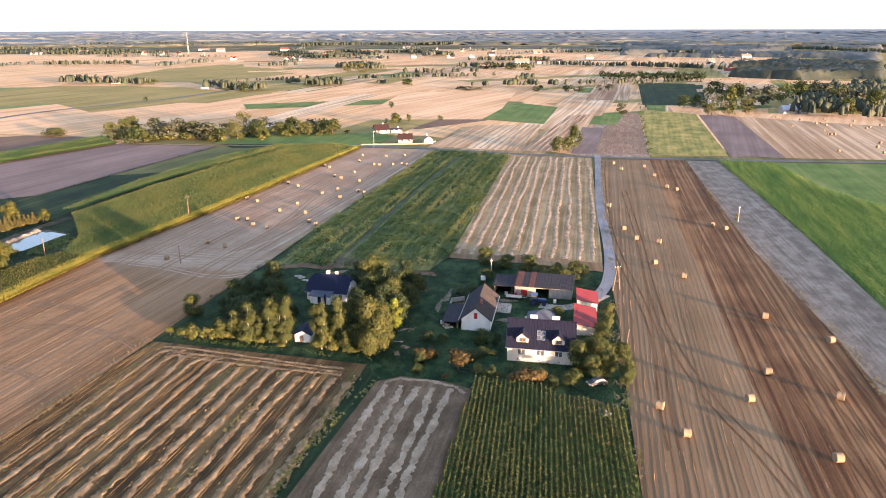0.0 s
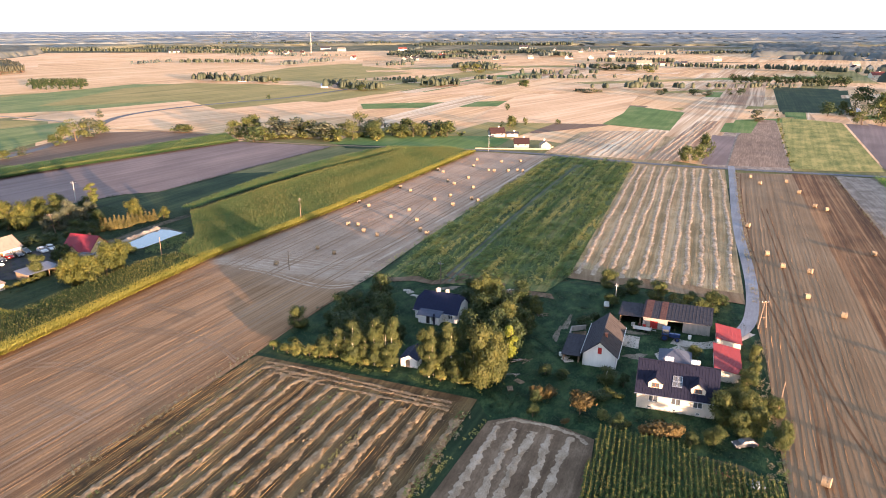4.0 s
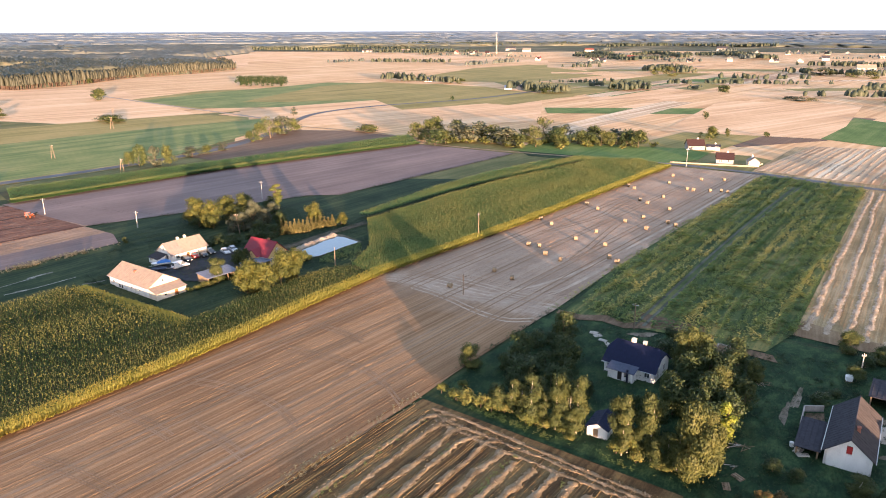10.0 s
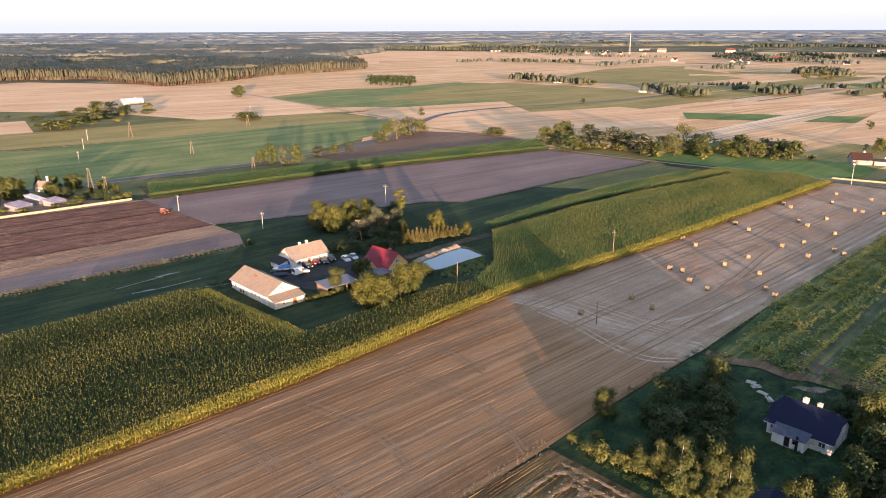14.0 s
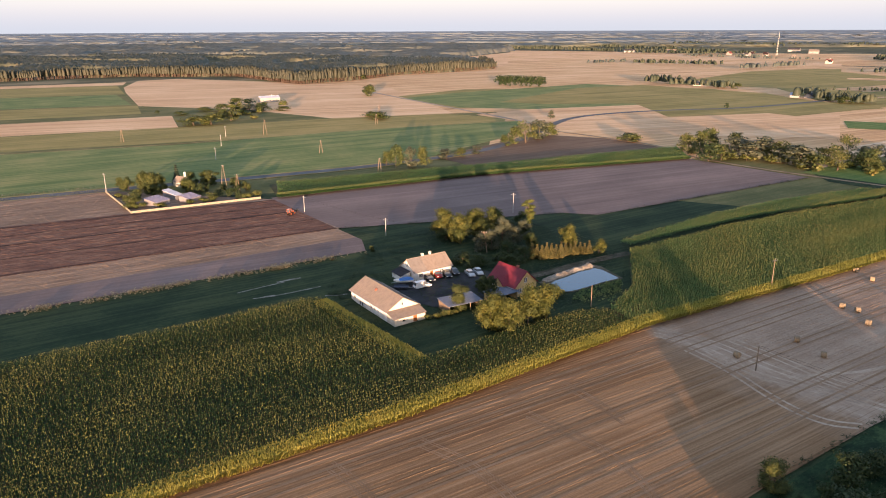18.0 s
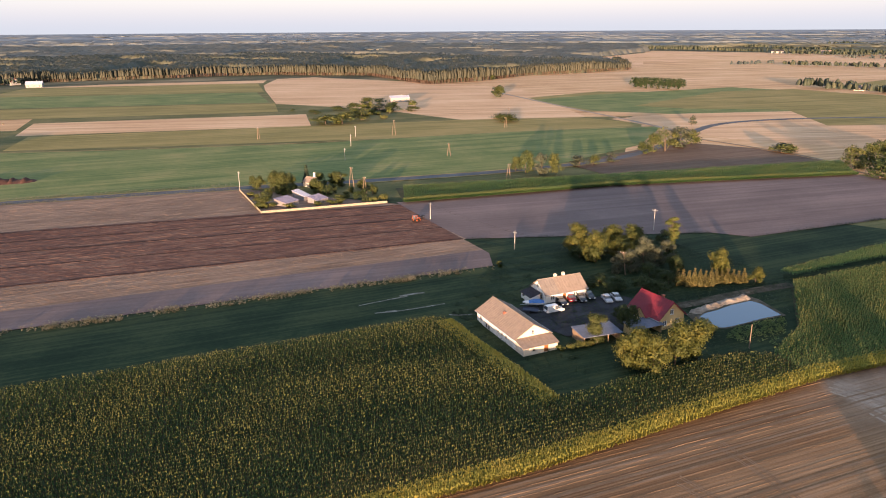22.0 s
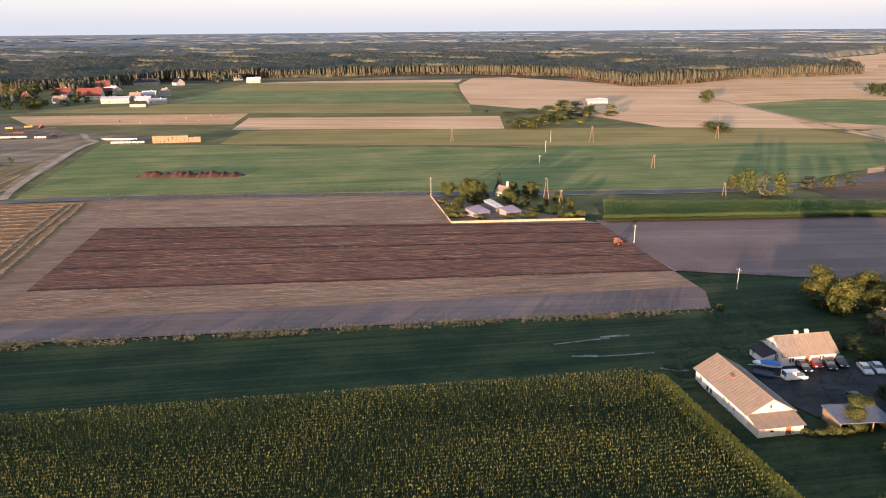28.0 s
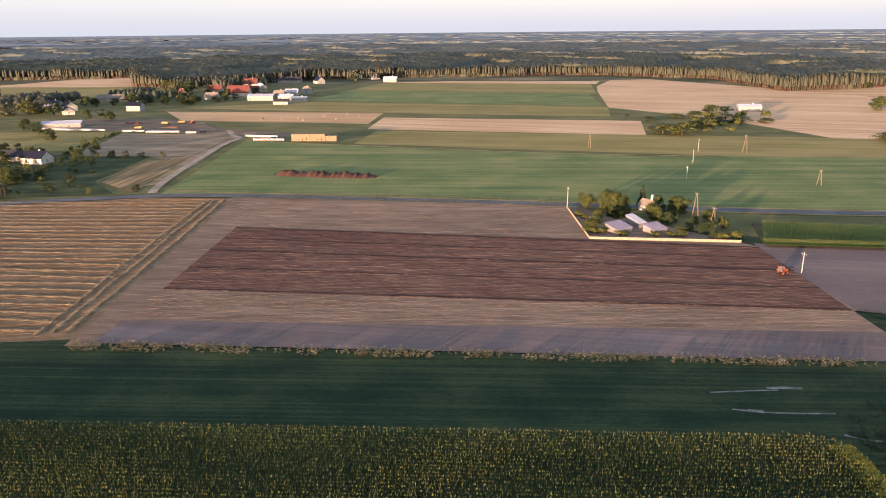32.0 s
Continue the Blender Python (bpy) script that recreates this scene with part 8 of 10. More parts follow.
def straw_row(line, width, tall, seed, group, label="long row of cut straw lying on the field", z=0.17, loose=4, material="straw"):
    rng = np.random.default_rng(seed)
    p = np.array(line, float)
    d = np.linalg.norm(np.diff(p, axis=0), axis=1)
    s = np.concatenate([[0], np.cumsum(d)])
    t = np.arange(0, s[-1], 0.55)
    c = np.column_stack([np.interp(t, s, p[:, 0]), np.interp(t, s, p[:, 1])])
    g = np.gradient(c, axis=0)
    g /= np.linalg.norm(g, axis=1)[:, None]
    nrm = np.column_stack([-g[:, 1], g[:, 0]])
    wob = np.cumsum(rng.normal(0, 0.07, len(t)))
    wob -= np.linspace(0, wob[-1], len(t))
    c = c + nrm * wob[:, None]
    w = width * (1 + 0.28 * np.sin(t * 0.9 + rng.uniform(0, 6)) * rng.uniform(0.4, 1, len(t)) + rng.normal(0, 0.2, len(t)))
    cols = [(-0.5, 0.0), (-0.32, 0.6), (-0.1, 1.0), (0.15, 0.95), (0.34, 0.55), (0.5, 0.0)]
    v = []
    for u, hh in cols:
        off = nrm * (w * u + rng.normal(0, 0.12, len(t)))[:, None]
        zz = z + tall * 0.6 * hh * rng.uniform(0.5, 1.3, len(t)) if hh else np.full(len(t), z - 0.03)
        v.append(np.column_stack([c + off, zz]))
    n = len(t)
    v = np.concatenate(v)
    f = [(k * n + i, k * n + i + 1, (k + 1) * n + i + 1, (k + 1) * n + i) for k in range(len(cols) - 1) for i in range(n - 1)]
    k = int(s[-1] * loose)
    tt = rng.uniform(0, t[-1], k)
    LOOSE.append(np.column_stack([np.interp(tt, t, c[:, 0]), np.interp(tt, t, c[:, 1]), np.full(k, z)]) + np.column_stack([rng.normal(0, width * 0.28, (k, 2)), rng.uniform(0, tall * 0.5, k)]))
    ob = new("windrow", mesh_np("windrow", v, f, MT[material]))
    return tagged(ob, label, "windrow", group)


u12 = np.array([math.sin(radians(12.5)), math.cos(radians(12.5))])
n12 = np.array([math.cos(radians(12.5)), -math.sin(radians(12.5))])
for i in range(14):
    base = np.array([-17.8, 118.5]) - n12 * 3.25 * i
    top = base + u12 * (0.6 + 0.25 * i + (0.8 * math.sin(i * 1.7)))
    end = base - u12 * 85
    pts = [tuple(end), tuple(base - u12 * 30), tuple(base - u12 * 6), tuple(top)]
    if i > 8:
        pts.append(tuple(top + u12 * 2.0 + n12 * 1.6))
    straw_row(pts, 1.55 if i < 9 else 1.2, 0.2 if i < 9 else 0.15, 70 + i, "rows of cut straw on the brown field", material="straw_old")
for i in range(3):
    straw_row([(-58 + i, 134.5 - i * 1.6), (-40, 129.5 - i * 1.5), (-19, 124.0 - i * 1.3)], 0.9, 0.12, 90 + i, "rows of cut straw on the brown field", "straw swept along the headland", material="straw_old")
for i in range(11):
    t = 0.04 + 0.092 * i
    a = Vector((2.5, 197.5)).lerp(Vector((44, 190)), t)
    b = Vector((35.5, 361.5)).lerp(Vector((73.5, 353)), t)
    straw_row([tuple(a), tuple(a.lerp(b, 0.08) + Vector((0.4, 0))), tuple(b)], 1.5, 0.11, 110 + i, "rows of cut straw beyond the farm", loose=3)
for i in range(5):
    a = Vector((-10.8 + 3.0 * i, 117.6 - 0.4 * i))
    straw_row([tuple(a), tuple(a - Vector((2.0, 9))), tuple(a - Vector((7.6, 33))), tuple(a - Vector((14, 62)))], 1.4, 0.22, 130 + i, "straw on the grey plot")
straw_row([(-11, 118.5), (-8, 120.3), (-2, 119.2), (2, 117.3), (4.0, 114)], 0.9, 0.12, 140, "straw on the grey plot", "ring of straw at the end of the plot")
for i in range(13):
    k = (i + 0.5) / 13
    a, b = Vector((-7, 394)).lerp(Vector((40, 378)), k), Vector((22, 479)).lerp(Vector((67, 480)), k)
    straw_row([tuple(a), tuple(b)], 1.3, 0.16, 400 + i, "rows of cut straw north of the road")
for i in range(4):
    k = (i + 0.5) / 4
    a, b = Vector((43, 378)).lerp(Vector((57, 376)), k), Vector((95, 535)).lerp(Vector((111, 539)), k)
    straw_row([tuple(a), tuple(b)], 1.3, 0.2, 420 + i, "rows of cut straw north of the road")
for i in range(25):
    x = -374 + 5.3 * i
    yt = 42 - (x + 378) * 25 / 138 - 9
    straw_row([(x - 22, -62), (x, yt)], 1.5, 0.24, 150 + i, "rows of cut straw by the road", material="straw_old")
for i in range(3):
    straw_row([(-376, 38 - 3.4 * i), (-244, 14 - 3.4 * i)], 1.6, 0.26, 180 + i, "rows of cut straw by the road", "row of cut straw along the field edge", material="straw_old")

# loose stalks over and beside the rows
q = np.concatenate(LOOSE)
rng = np.random.default_rng(64)
n = len(q)
a = rng.uniform(0, math.tau, n)
u = np.column_stack([np.cos(a), np.sin(a), rng.normal(0, 0.3, n)]) * rng.uniform(0.1, 0.3, (n, 1))
w = np.column_stack([-np.sin(a), np.cos(a), rng.normal(0, 0.9, n)]) * rng.uniform(0.03, 0.08, (n, 1))
q[:, 2] += 0.06
v = np.stack([q - u - w * 0.4, q - w, q + u + w * 0.4, q + w], 1).reshape(-1, 3)
tagged(new("loose_straw", mesh_np("loose_straw", v, np.arange(4 * n).reshape(n, 4), MT["wisp"])), "loose straw scattered along the windrows", "straw", kind="stuff")

# ---- soil, tracks, pond ----
MT["clod"] = plain_mat("dark_clods", (0.17, 0.088, 0.06), 0.95, 0, 0.4, 0.8, 0.5)
rng = np.random.default_rng(15)


def furrows(poly, az, row, tall, material, label, seed, z, step=0.7, broken=0.0):
    """Turned earth: lumpy ridges side by side along the working direction."""
    rng = np.random.default_rng(seed)
    a = radians(az)
    u, n = np.array([math.sin(a), math.cos(a)]), np.array([math.cos(a), -math.sin(a)])
    p = np.array(poly, float)
    su, sn = p @ u, p @ n
    gn, gu = np.meshgrid(np.arange(sn.min(), sn.max(), row), np.arange(su.min(), su.max(), step), indexing="ij")
    gu = gu + rng.uniform(-0.5, 0.5, (gn.shape[0], 1)) * step
    gn = gn + rng.normal(0, row * 0.12, gn.shape) + rng.normal(0, row * 0.1, (gn.shape[0], 1))
    deep = np.clip(rng.normal(1, 0.55, gn.shape) * rng.uniform(0.5, 1.3, (gn.shape[0], 1)), 0.05, 2.4) * tall
    cols = []
    for off, up in ((-0.46, 0.0), (-0.12, 0.8), (0.12, 1.0), (0.46, 0.0)):
        q = gu[..., None] * u + (gn + row * off)[..., None] * n
        cols.append(np.dstack([q, z - 0.02 + deep * up * rng.uniform(0.7, 1.2, gn.shape) + (0.012 if up == 0 else 0)]))
    ok = inside(poly, gu * u[0] + gn * n[0], gu * u[1] + gn * n[1])
    m, k = gn.shape
    i = np.arange(m * k).reshape(m, k)
    good = ok[:, :-1] & ok[:, 1:] & (rng.random((m, k - 1)) >= broken)
    a0, b0 = i[:, :-1][good], i[:, 1:][good]
    f = np.concatenate([np.column_stack([a0 + c * m * k, b0 + c * m * k, b0 + (c + 1) * m * k, a0 + (c + 1) * m * k]) for c in range(3)])
    ob = new("furrows", mesh_np("furrows", np.concatenate([c.reshape(-1, 3) for c in cols]), f, material))
    return tagged(ob, label, "soil", kind="stuff")


furrows([(-331.5, 46), (-289, 160), (-268, 209), (-216, 199), (-270, 31)], 15, 1.05, 0.085, MT["plough"], "turned furrows of ploughed red-brown soil", 15, 0.18)
MT["dark_soil"] = field_mat("dark_turned_soil", (0.045, 0.024, 0.018), (0.065, 0.035, 0.026), (0.095, 0.053, 0.04), 15, 0.5, 8, 0.4, 0.5, 0.3, 6)
for f, w in ((0.012, 1.1), (0.22, 0.6), (0.43, 1.2), (0.7, 0.6), (0.985, 0.9)):
    a, b = Vector((-331.5 + 61.5 * f, 46 - 15 * f)), Vector((-268 + 52 * f, 209 - 10 * f))
    ribbon([tuple(a.lerp(b, i / 6)) for i in range(7)], w, "dark_soil", "dark open furrow between ploughed lands", 0.268, "furrow", "soil")
furrows([(-377, 47), (-332, 170), (-290, 161), (-332, 47)], 15, 0.9, 0.035, MT["disc"], "low clods of harrowed soil", 16, 0.175, 1.1, 0.4)
furrows([(-270, 32), (-217, 198), (-204.5, 196), (-250, 27)], 15, 0.8, 0.04, MT["disc"], "low clods of harrowed soil", 17, 0.175, 0.9, 0.35)
for k, pts in enumerate(([(-97, 192), (-86, 195.5), (-73, 191), (-62, 190.5), (-50, 188)], [(-96, 190.5), (-86, 191.5), (-74, 186), (-64, 187), (-51, 189)], [(-88, 188), (-78, 185), (-66, 178), (-58, 176), (-53, 179)], [(-84, 199), (-70, 196), (-58, 192), (-52, 198), (-44, 225)])):
    for s in (0, 1.9):
        ribbon([(x, y + s) for x, y in pts], 0.55, "dust", "pale dusty wheel track over stubble", 0.186 + 0.0015 * k, "track", "track")
ribbon([(-68, 190), (-52, 210), (-30, 285), (-8, 372)], 1.0, "dust", "pale dusty wheel track over stubble", 0.195, "track", "track")
WHEEL = field_mat("wheel_mark", (0.19, 0.12, 0.07), (0.245, 0.16, 0.098), (0.31, 0.21, 0.135), 15, 1, 8, 0.3)
MT["wheel"] = WHEEL
for k, (x0, y0) in enumerate([(-104, 150), (-99, 150), (-88, 150), (-76, 150), (-70, 150)]):
    for s in (0, 1.9):
        a = np.array([x0 + s, y0])
        d = np.array([math.sin(radians(15)), math.cos(radians(15))])
        ribbon([tuple(a - d * 125), tuple(a), tuple(a + d * 60), tuple(a + d * (150 + 25 * k))], 0.45, "wheel", "dark wheel marks in stubble", 0.196 + 0.001 * k, "wheel_mark", "track")
for s in (0, 1.9):
    ribbon([(-71 + s, 252.3), (-62.9 + s, 268.2), (-57.8 + s, 281.1), (-56.3 + s, 290.8), (-54 + s, 304.8), (-49 + s, 317.9)], 0.55, "wheel", "curving dark wheel marks in stubble", 0.203, "wheel_mark", "track")
    ribbon([(-55.8 + s, 226.9), (-53.7 + s, 241.9), (-52.3 + s, 258.2), (-50.3 + s, 274.4)], 0.4, "wheel", "curving dark wheel marks in stubble", 0.2055, "wheel_mark", "track")
    ribbon([(-31 + s, 186), (-21 + s, 235), (-10 + s, 285), (8 + s, 358)], 0.75, "rut", "worn wheel track through the weeds", 0.19, "track", "track")
ribbon([(-20, 128), (-14, 140), (-6, 160), (-4, 184), (6, 186), (30, 183)], 2.0, "yard", "grass path between the gardens", 0.02, "path", "path")
ribbon([(40, 164), (34, 157.5), (28, 155), (23, 157)], 3.2, "gravel", "pale concrete apron in the farmyard", 0.06, "apron", "path")
field([(12, 153), (15.5, 152), (16.5, 158), (13, 159)], "gravel", "pale concrete slab in the farmyard", 0.05, "slab", "path")
field([(26, 151), (19, 147), (18.5, 150), (24, 155)], "gravel", "pale concrete slab behind the farmhouse", 0.05, "slab", "path")
for k, line in enumerate([[(-98, 157.4), (-90.5, 156), (-82.5, 153.2)], [(-96.2, 143.9), (-87.2, 143.7), (-78.8, 143), (-70.4, 139.1), (-63.7, 132.9)], [(-109.6, 111), (-102.3, 110.7), (-93.1, 108.1)], [(-92.6, 112.7), (-85.9, 111.1), (-78.7, 108.2)],
                          [(-108.2, 95.1), (-100, 95.1), (-89.7, 93.8)], [(-118, 70), (-108, 72), (-98, 70), (-88, 64)], [(-104, 125), (-94, 126), (-84, 124), (-76, 119)]]):
    for j, s in enumerate((0, 0.55, 1.9, 2.45)):
        ribbon([(x - s * 0.4, y + s * 0.9) for x, y in line], 0.2, "wheel", "curved turning marks of a tractor in stubble", 0.207 + 0.0011 * k, "wheel_mark", "track")
MT["wheel_o"] = field_mat("dark_wheel_mark", (0.10, 0.052, 0.026), (0.14, 0.075, 0.036), (0.20, 0.11, 0.055), 12.5, 0.6, 6, 0.3)
for k, line in enumerate([[(35, 96), (38, 112), (44, 135), (47, 160), (50, 200), (58, 250), (70, 310), (78, 345)], [(48, 60), (49, 92), (46, 112), (47, 140), (52, 170), (60, 210), (72, 280)], [(58, 60), (62, 95), (66, 130), (76, 185), (88, 250), (104, 330)],
                          [(66, 60), (71, 95), (77, 132), (86, 180), (97, 240), (112, 325)], [(62, 60), (67, 96), (72, 135), (81, 185), (93, 250), (109, 335)]]):
    for s in (0, 1.8):
        ribbon([(x + s, y) for x, y in line], 0.42, "wheel_o", "dark wheel marks across orange stubble", 0.186 + 0.0012 * k, "wheel_mark", "track")
water, wnn, wll, wb = base_mat("pond_water", 0.04, 0, 0.9)
# the mirrored sky's blue is partly put into the base colour
wb.inputs["Base Color"].default_value = (0.03, 0.085, 0.15, 1)
rip = noise_at(wnn, wll, wnn.new("ShaderNodeTexCoord").outputs["Object"], (0.5, 0.9, 1), 0.4, 3)
bp = wnn.new("ShaderNodeBump")
bp.inputs["Strength"].default_value = 0.008
bp.inputs["Distance"].default_value = 0.1
wll.new(rip, bp.inputs["Height"])
wll.new(bp.outputs[0], wb.inputs["Normal"])
MT["water"] = water
MT["sand"] = field_mat("sandy_bank", (0.15, 0.125, 0.10), (0.25, 0.21, 0.165), (0.36, 0.305, 0.24), 10, 1, 3, 0.2, 0.6)
MT["mud"] = field_mat("damp_bank_earth", (0.05, 0.045, 0.03), (0.09, 0.078, 0.055), (0.15, 0.125, 0.09), 10, 1.0, 2.5, 0.2, 0.5, 0.3)
ribbon([(-141, 200), (-138.5, 206), (-136.6, 215.5), (-133.4, 230), (-130, 241)], 3.4, "mud", "bare grey earth track behind the pond", 0.172, "track", "track")
field([(-134.8, 201.5), (-134, 215), (-132.5, 224), (-129.4, 224), (-120, 219.4), (-121.8, 212.8), (-124, 201.3), (-127.6, 197.2)], "mud", "damp earth bank round the pond", 0.188, "bank", "bank")
field([(-131.8, 202.4), (-132.4, 205.5), (-131.7, 209.5), (-131.5, 215), (-130.2, 221.4), (-127.6, 221.6), (-120.8, 218.7), (-122.4, 213.2), (-123.4, 207), (-124.6, 201.8), (-127.3, 198.2), (-129.5, 199.4)], "water", "still pond mirroring the pale sky", 0.20, "water", "pond")


def heap(name, line, width, tall, material, label, category, seed, lump=0.5):
    """A long rough heap along a line."""
    rng = np.random.default_rng(seed)
    p = np.array(line, float)
    s = np.concatenate([[0], np.cumsum(np.linalg.norm(np.diff(p, axis=0), axis=1))])
    t = np.linspace(0, s[-1], max(8, int(s[-1] / 0.7)))
    c = np.column_stack([np.interp(t, s, p[:, 0]), np.interp(t, s, p[:, 1])])
    g = np.gradient(c, axis=0)
    g /= np.linalg.norm(g, axis=1)[:, None]
    nr = np.column_stack([-g[:, 1], g[:, 0]])
    m = 11
    us = np.linspace(-0.5, 0.5, m)
    end = np.clip(np.minimum(t, t[-1] - t) / (width * 0.45), 0, 1)
    lumps = 0.7 + lump * (0.35 * np.sin(t * 0.43 + rng.uniform(0, 6)) + 0.3 * np.sin(t * 1.17 + rng.uniform(0, 6)) + 0.25 * np.sin(t * 2.3 + rng.uniform(0, 6))) + rng.normal(0, 0.12, len(t))
    v = []
    for u in us:
        zz = tall * (1 - (2 * abs(u)) ** 1.7) * end * lumps * rng.uniform(0.75, 1.2, len(t))
        off = nr * (width * u * (0.5 + 0.5 * end) + rng.normal(0, 0.12, len(t)))[:, None]
        v.append(np.column_stack([c + off, np.maximum(zz, 0) + 0.12]))
    n = len(t)
    f = [(k * n + i, k * n + i + 1, (k + 1) * n + i + 1, (k + 1) * n + i) for k in range(m - 1) for i in range(n - 1)]
    ob = new(name, mesh_np(name, np.concatenate(v), f, material))
    return tagged(ob, label, category)


heap("sand_heap", [(-134.2, 203), (-133.9, 209), (-133.4, 216), (-131.7, 223.5)], 3.0, 0.9, MT["sand"], "long heap of dug-out sand beside the pond", "heap", 41)
MT["dung"] = plain_mat("dark_red_dung", (0.075, 0.036, 0.026), 0.95, 0, 0.4, 0.7, 0.6)
heap("manure_heap", [(-429, 57), (-418, 80), (-409, 105)], 10.5, 2.2, MT["dung"], "long dark red-brown manure heap on the meadow", "heap", 42, 0.6)

# stack of straw bales at the far side of the meadow
st = thing("straw_stack", pose(-533.5, 79.5, 0.1, 0, 0, 75.5), "long stack of square yellow straw bales", "straw stack")
bm = bmesh.new()
box(bm, -1.18, -1.0, 0.01, 1.18, 1.0, 1.08)
bmesh.ops.bevel(bm, geom=bm.edges[:], offset=0.09, segments=1, affect="EDGES")
sq = bm_mesh("bale", bm, MT["bale"])
for lay in range(4):
    for i in range(12 - (lay == 3) * 3):
        for j in (-1, 1):
            o = new("bale", sq)
            o.parent = st
            o.matrix_basis = pose(-13.2 + 2.4 * i + 0.1 * math.sin(i * 5 + lay), j * 1.02, 1.1 * lay, 0, 0, 1.2 * math.sin(i * 3 + lay * 2))
MT["wrap"] = plain_mat("white_bale_wrap", (0.42, 0.41, 0.40), 0.4, 0, 0.2, 0.6)
BALEW = BALE.copy()
BALEW.materials.clear()
BALEW.materials.append(MT["wrap"])
for i in range(13):
    ob = new("wrapped_bale", BALEW)
    ob.matrix_basis = pose(-544 + 0.45 * i, 42 + 1.5 * i, 0.1, 0, 0, 75 + 4 * math.sin(i))
    tagged(ob, "round bale wrapped in white film", "bale", "wrapped bales")
# long lines of wrapped bales along the far yard
for x0, y0, x1, y1 in ((-636, -109, -618.6, -63), (-609.7, -49.8, -605.5, -34.2), (-601.5, -32.6, -595.2, -9.8), (-590.1, -4.8, -588.2, 2.4), (-562, 36, -553, 57)):
    n = int(math.hypot(x1 - x0, y1 - y0) / 1.3)
    for i in range(n):
        ob = new("wrapped_bale", BALEW)
        ob.matrix_basis = pose(x0 + (x1 - x0) * i / n, y0 + (y1 - y0) * i / n, 0.12, 0, 0, 70 + 4 * math.sin(i))
        tagged(ob, "round bale wrapped in white film", "bale", "wrapped bales")

# ---- poles and lines ----
MT["polewood"] = plain_mat("tarred_pole_wood", (0.17, 0.125, 0.09), 0.85, 0, 0.3, 0.4)
MT["poleconc"] = plain_mat("pale_concrete_pole", (0.38, 0.36, 0.33), 0.85, 0, 0.2, 0.6)


def pole(x, y, tall, mat="poleconc", arm=1.4, lean=(0, 0), label="tall pale concrete power pole", rot=20, name="power_pole"):
    ob = thing(name, pose(x, y, 0, 0, 0, rot), label, "pole", "power poles")
    bm = bmesh.new()
    cone(bm, (0, 0, -0.4), (lean[0], lean[1], tall), 0.14, 0.09, 8)
    part("shaft", bm, MT[mat], ob)
    if arm:
        bm = bmesh.new()
        box(bm, lean[0] - arm / 2, lean[1] - 0.05, tall - 0.45, lean[0] + arm / 2, lean[1] + 0.05, tall - 0.35)
        part("crossarm", bm, MT["steel"], ob)
        for s in (-0.45, 0, 0.45):
            bm = bmesh.new()
            zz = tall - 0.35 if s else tall
            cone(bm, (lean[0] + s * arm, lean[1], zz), (lean[0] + s * arm, lean[1], zz + 0.22), 0.05, 0.035, 6)
            part("insulator", bm, MT["white"], ob)
    return ob


def aframe(x, y, tall, label="wooden A-frame power pole", rot=20):
    ob = thing("power_pole", pose(x, y, 0, 0, 0, rot), label, "pole", "power poles")
    for s in (-1, 1):
        bm = bmesh.new()
        cone(bm, (s * tall * 0.16, 0, -0.3), (s * 0.12, 0, tall), 0.17, 0.11, 7)
        part("leg", bm, MT["polewood"], ob)
    bm = bmesh.new()
    cone(bm, (-tall * 0.1, 0, tall * 0.4), (tall * 0.1, 0, tall * 0.4), 0.07, 0.07, 6)
    part("brace", bm, MT["polewood"], ob)
    bm = bmesh.new()
    box(bm, -0.9, -0.06, tall - 0.4, 0.9, 0.06, tall - 0.28)
    part("crossarm", bm, MT["polewood"], ob)
    for s in (-0.75, 0, 0.75):
        bm = bmesh.new()
        cone(bm, (s, 0, tall - 0.28), (s, 0, tall - 0.06), 0.06, 0.04, 6)
        part("insulator", bm, MT["white"], ob)
    return ob


pole(-73.6, 188.6, 5.6, "polewood", 0, label="slim grey pole standing in stubble")
pole(-87.6, 237, 8.4, "polewood", 1.6, label="wooden power pole beside the maize", rot=70)
pole(-115.6, 196.2, 5.5, "polewood", 0, label="wooden pole standing beside the pond")
pole(-198, 204.6, 5.8)
pole(-243.4, 205.6, 6.0)
pole(-185.5, 256, 7.2, "poleconc", 1.8)
pole(-366.9, 240.6, 6.3)
pole(-406.5, 266.8, 6.6)
pole(-436.9, 287.7, 6.8)
pole(-330.5, 169.6, 8.2)
pole(-30.8, 183.5, 6.2, "polewood", 1.4, label="power pole behind the white cottage", rot=-10)
pole(12.8, 178, 4.6, "poleconc", 0.8, label="pale pole behind the farm shed")
pole(99.4, 230.6, 5.8, "poleconc", 0.8, label="pale pole on the grey stubble")
pole(-37.9, 389.7, 9.0, "poleconc", 1.2)
pole(35.8, 127.6, 6.6, "polewood", 0, (0.7, 0.4), "leaning wooden pole at the stubble edge", 0)
for px, py, ph in ((-163.1, 212.6, 6.5), (-281.5, 277.2, 6.2), (-343.1, 290.1, 7), (-464.9, 234.9, 7.5), (-427.5, 310.4, 9.4), (-309.2, 211.3, 8.5), (-289.4, 206.1, 8), (-407.9, 388.3, 7.5), (-450.1, 428.9, 7.5), (43.4, 166.6, 6.6)):
    aframe(px, py, ph)


